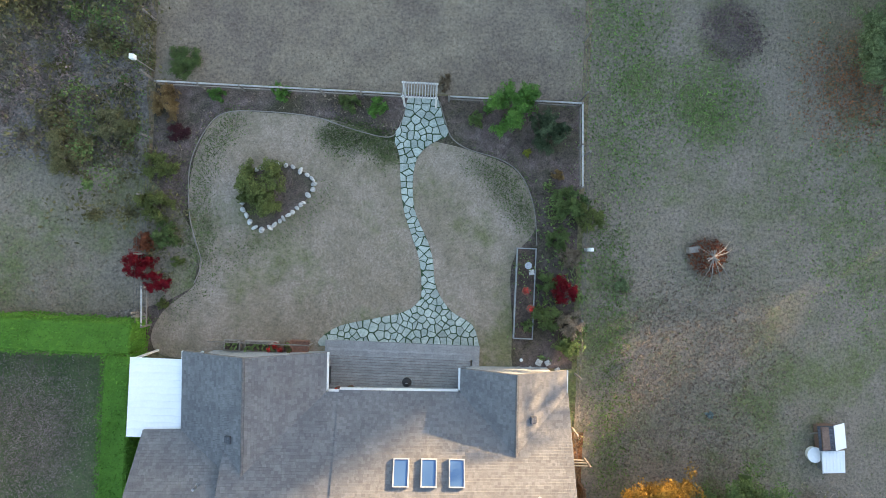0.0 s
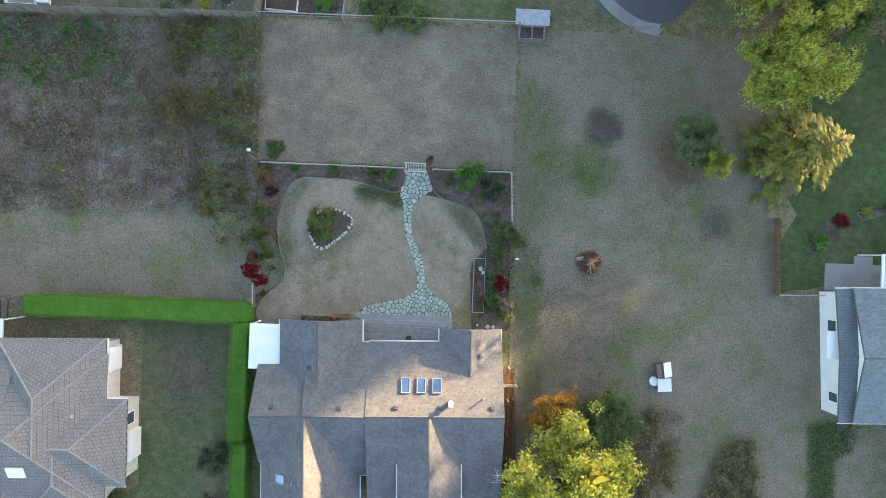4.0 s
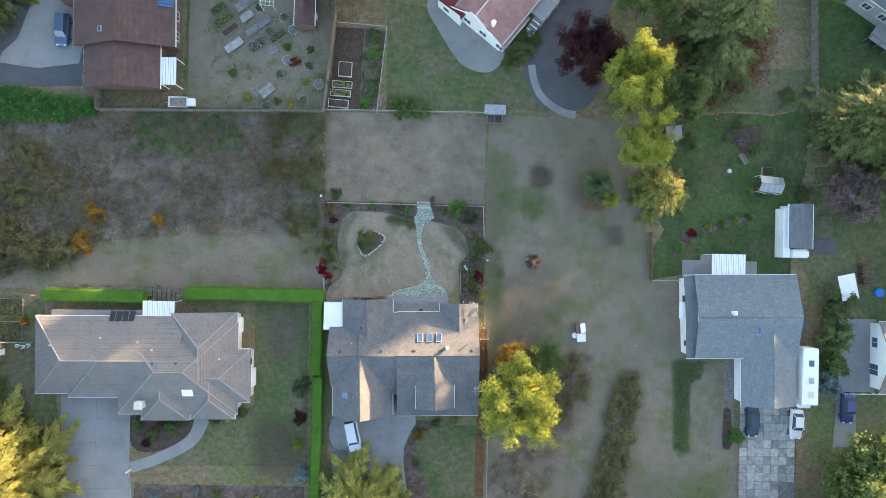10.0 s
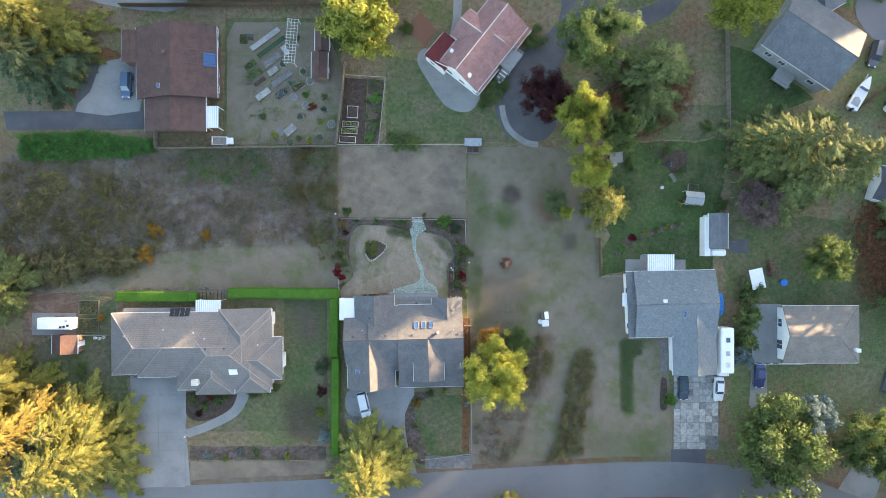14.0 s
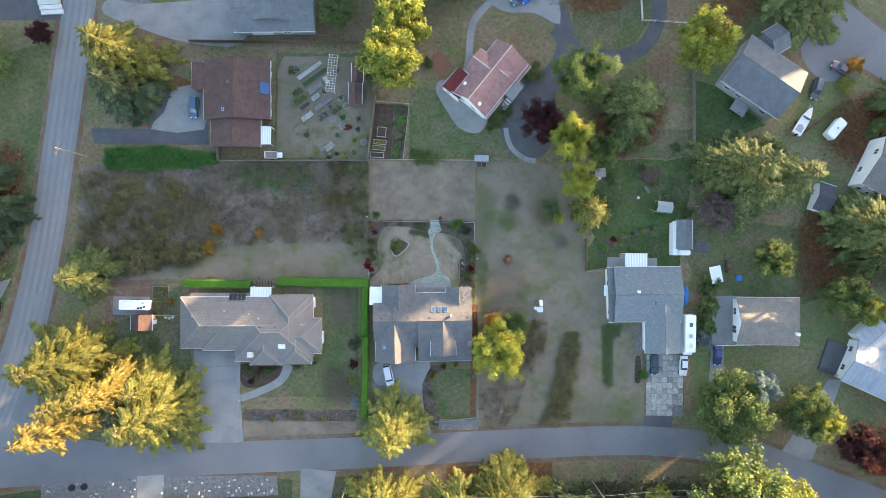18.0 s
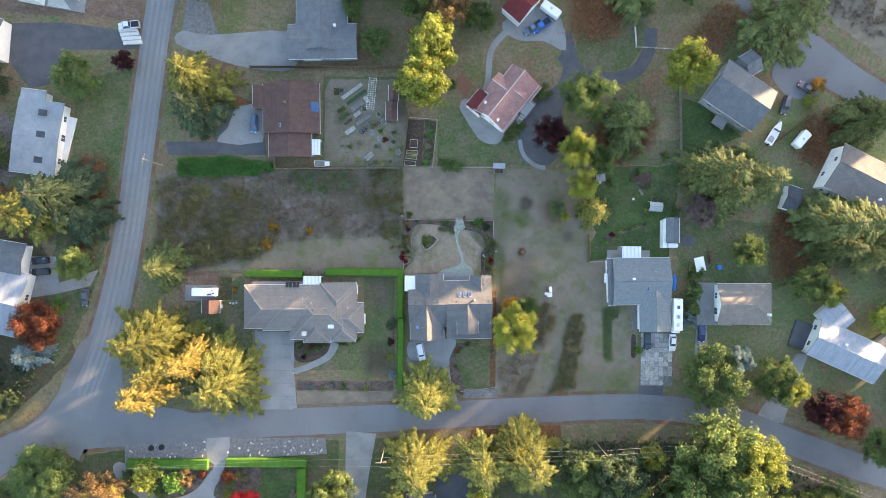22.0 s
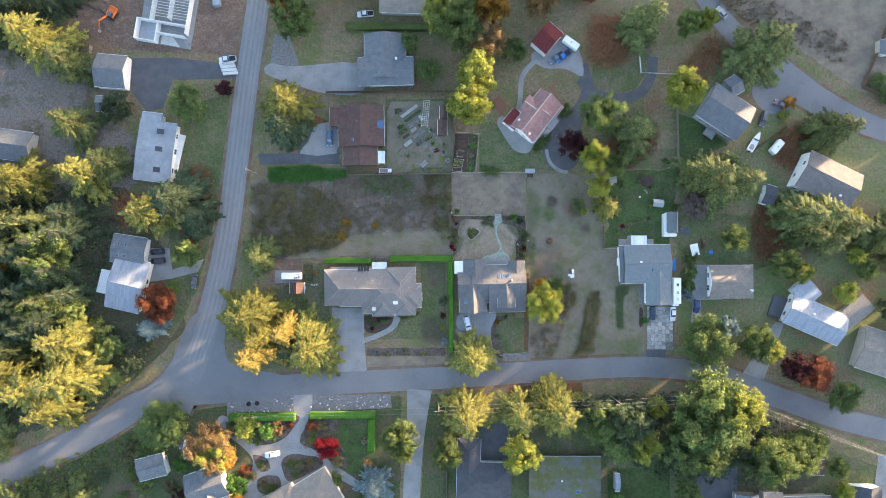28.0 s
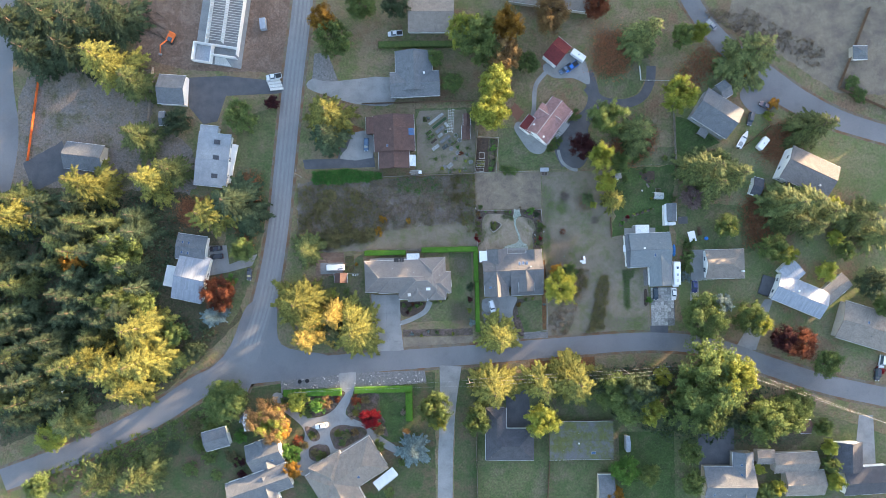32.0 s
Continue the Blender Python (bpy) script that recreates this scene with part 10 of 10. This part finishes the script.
for x, y, h, w, mt in ((-136.7, -1.3, 14, 15, "leafgreen"), (-139.4, -18.5, 11, 14, "leafgreen"), (-129.7, -19.7, 9, 9, "leafgreen"), (-101.7, -53.0, 8, 12, "leafgreen"), (-119.5, -29.9, 7, 8, "leafgreen"), (-164.0, -65.9, 5, 9, "lime"), (-167.6, -82.2, 8, 8, "leafgreen")):
    broad(x, y, h, w, mt, "dense green leafy tree at the wood's edge")
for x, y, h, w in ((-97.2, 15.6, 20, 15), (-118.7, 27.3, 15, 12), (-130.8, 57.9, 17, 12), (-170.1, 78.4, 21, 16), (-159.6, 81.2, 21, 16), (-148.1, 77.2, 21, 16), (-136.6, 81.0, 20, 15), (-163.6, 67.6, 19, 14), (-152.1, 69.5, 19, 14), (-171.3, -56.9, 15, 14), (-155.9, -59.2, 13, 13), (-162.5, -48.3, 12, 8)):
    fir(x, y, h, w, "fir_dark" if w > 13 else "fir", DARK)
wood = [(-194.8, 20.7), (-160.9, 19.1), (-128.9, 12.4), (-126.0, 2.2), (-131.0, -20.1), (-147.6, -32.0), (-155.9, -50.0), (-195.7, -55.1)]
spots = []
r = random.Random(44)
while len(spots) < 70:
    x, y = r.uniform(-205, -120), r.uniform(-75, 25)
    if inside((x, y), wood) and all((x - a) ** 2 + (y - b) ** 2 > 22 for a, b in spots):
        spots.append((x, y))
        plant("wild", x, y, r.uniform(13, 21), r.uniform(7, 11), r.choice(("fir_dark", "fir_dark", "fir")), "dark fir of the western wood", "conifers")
# south of the street
for x, y, h, w, mt in ((43.1, -53.3, 14, 14, "fir_dark"), (47.0, -59.8, 13, 10, "lime"), (53.6, -49.2, 7, 6, "yellow"), (67.6, -48.4, 19, 21, "leafgreen"), (75.6, -47.6, 18, 14, "lime"), (87.6, -64.9, 15, 15, "leafgreen"), (96.9, -63.7, 12, 12, "leafgreen"), (9.8, -63.6, 11, 11, "lime"), (-13.5, -62.6, 11, 10, "leafgreen"), (39.2, -82.1, 8, 9.5, "bright"), (47.7, -83.9, 8, 8, "leafgreen"), (62.9, -76.7, 9, 7, "leafgreen"), (63.6, -87.8, 8, 8, "leafgreen"), (-28.3, -57.8, 12, 11, "leafgreen"), (-27.4, -62.9, 9, 6, "lime"), (-51.6, -61.9, 5, 7, "scarlet"), (-86.1, -62.3, 10, 10, "lime"), (-82.8, -65.4, 8, 5, "gold"), (-80.0, -79.8, 5, 5.5, "gold"), (30.4, -49.2, 10, 8, "fir_dark"), (103.5, -60.4, 8, 9, "leafgreen"), (59.0, -64.4, 10, 9, "fir_dark"), (35.9, -91.7, 6, 6, "gold"), (114.2, -76.4, 7, 5, "lime"), (114.7, -82.5, 7, 5, "leafgreen"), (116.0, -88.7, 7, 6, "lime"), (91.0, -92.1, 6, 7, "leafgreen"), (95.1, -90.6, 6, 5, "yellow"), (89.1, -84.3, 4, 4, "lime"), (79.6, -64.9, 9, 9, "fir_dark")):
    broad(x, y, h, w, mt, {"lime": "yellow-green leafy tree south of the street", "yellow": "small bright yellow tree", "gold": "golden autumn leafy tree", "scarlet": "small scarlet maple on the lawn", "fir_dark": "dark shaded tree south of the street"}.get(mt, "green leafy tree south of the street"))
# sunlight on these conifers is put in with the cedar colour
for x, y, h, w, mt in ((-8.2, -51.4, 18, 13, "cedar"), (9.6, -50.8, 18, 12, "cedar"), (20.6, -48.6, 19, 18, "cedar"), (17.0, -47.0, 15, 10, "cedar")):
    fir(x, y, h, w, mt, "ragged conifer south of the street, sunlit yellow-green put in its colour")
fir(-36.5, -72.8, 12, 10, "silver", "silvery blue spruce by the lane")

for x, y, h, w, mt in ((-77.6, -55.7, 5, 9, "lime"), (-70.8, -57.5, 3.5, 7, "bright"), (-67.7, -56.3, 2.5, 5, "tanbush"), (-74.4, -59.3, 2, 5, "leafgreen"), (-81.6, -56.2, 2.5, 5, "leafgreen"), (-71.9, -74.8, 1.6, 3.5, "scrub"), (-68.9, -75.6, 1.4, 3.0, "olivebush"), (-70.7, -76.7, 1.2, 2.6, "leafgreen"), (-63.5, -68.0, 1.6, 3.6, "olivebush"), (-60.4, -69.0, 1.6, 3.6, "scrub"), (-57.6, -67.7, 1.3, 3.0, "tanbush"), (-62.2, -71.3, 1.2, 2.6, "leafgreen"), (-72.9, -68.3, 1.4, 3.2, "olivebush"), (-56.7, -56.3, 1.8, 4.0, "rust"), (-53.6, -55.8, 1.6, 3.6, "scrub"), (-57.2, -60.5, 1.4, 3.0, "olivebush"), (-48.5, -67.2, 1.6, 4.4, "scrub"), (-49.6, -72.6, 2.4, 5.0, "leafgreen"), (-79.8, -74.3, 4, 7, "bright"), (-98.2, -68.2, 3, 5, "bright"), (-109.2, -74.6, 3, 6, "leafgreen"), (-112.8, -70.5, 3, 6, "leafgreen"), (-102.0, -75.0, 2.4, 5, "scrub"), (-98.8, -77.2, 2, 4.4, "plum"), (-104.8, -64.2, 2.6, 6, "leafgreen"), (-77.9, -69.8, 1.8, 4, "rust"), (-75.9, -71.9, 1.8, 4, "scrub"), (-109.6, -63.3, 2.6, 6, "leafgreen"), (-114.2, -64.2, 2.8, 7, "scrub"), (-39.1, -68.2, 1.4, 3.4, "tanbush"), (-40.0, -60.9, 1.0, 2.6, "bramble")):
    bush(x, y, h, w, mt, {"lime": "large yellow-green garden shrub", "rust": "low rust-brown bed shrub", "plum": "low dark purple bed shrub", "tanbush": "dry tan garden bed shrub", "scrub": "dull olive bed shrub among stones", "olivebush": "clipped olive shrub in a bed", "bramble": "thin brown lawn shrub"}.get(mt, "leafy green shrub in the southern gardens"))
broad(-87.2, -61.6, 10, 14, "tanbush", "wide thin autumn tree turning gold")
broad(-84.1, -64.6, 8, 7, "gold", "golden autumn tree over the drive")
broad(-102.8, -54.3, 8, 13, "leafgreen", "dense round green tree by the junction")
for x, y, h, w in ((40.7, -57.7, 12, 14), (34.4, -53.2, 11, 12), (61.4, -61.4, 12, 14), (68.7, -63.2, 11, 13), (77.7, -57.9, 9, 9), (90.5, -63.3, 10, 10), (102.1, -60.1, 8, 10), (112.2, -69.2, 7, 6)):
    broad(x, y, h, w, "leafgreen", "dark green leafy tree in the southern gardens")

# unseen woods added beyond the north-eastern edge, to block the low sun
r = random.Random(61)
proto = unseen_fir_mesh(15, 0.9, 0.4, 0.6)[0]
pv2 = np.empty(len(proto.vertices) * 3, np.float32)
proto.vertices.foreach_get("co", pv2)
pv2 = pv2.reshape(-1, 3)
CORE = 81
keep = (np.arange(len(pv2)) < CORE) | ((np.arange(len(pv2)) - CORE) // 3 % 4 == 0)
idx = np.cumsum(keep) - 1
pf2 = np.array([p.vertices[:] for p in proto.polygons])
pf2 = idx[pf2[keep[pf2].all(1)]]
pv2[:CORE, :2] *= 1.7
pv2 = pv2[keep]
allv, allf, base = [], [], 0
rows = [-210 + 420 * i / 150 + r.uniform(-2, 2) for i in range(150)] + [r.uniform(-12, 5.6) for i in range(36)] + [r.uniform(18, 24) for i in range(12)] + [r.uniform(20, 110) for i in range(45)] + [r.uniform(-125, -45) for i in range(90)]
for i, a in enumerate(rows):
    b = r.uniform(0, 26)
    x, y = 183 + b * 0.83 + a * 0.56, 124 + b * 0.56 - a * 0.83
    # heights tuned by band: lower stretches let the sun through to some of the roofs
    lo, hi = next((p, q) for top, p, q in ((-58, 31, 34), (-42, 23, 26), (-29, 27, 29), (-26, 16, 19), (-12, 24.5, 29), (-3.5, 21, 24.5), (7.4, 29, 32), (17.0, 8, 10.5), (36, 20.5, 24), (60, 9, 11), (66, 16, 20), (94, 9.5, 11.5), (999, 19, 23)) if a < top)
    h = r.uniform(lo, hi) + 4.2
    w = r.uniform(9, 13) / 0.54
    t = r.random() * 6.28
    c, s = math.cos(t), math.sin(t)
    v = np.stack([(pv2[:, 0] * c - pv2[:, 1] * s) * w * 1.2 + x, (pv2[:, 0] * s + pv2[:, 1] * c) * w * 1.2 + y, pv2[:, 2] * h], 1)
    allv.append(v), allf.append(pf2 + base)
    base += len(v)
allv, allf = np.concatenate(allv), np.concatenate(allf)
me = bpy.data.meshes.new("far_woods")
me.from_pydata(allv.tolist(), [], allf.tolist())
me.materials.append(M["fir_dark"])
single("far_woods", me, None, "unseen fir wood added past the north-eastern edge to block the sun", "woods", kind="stuff")
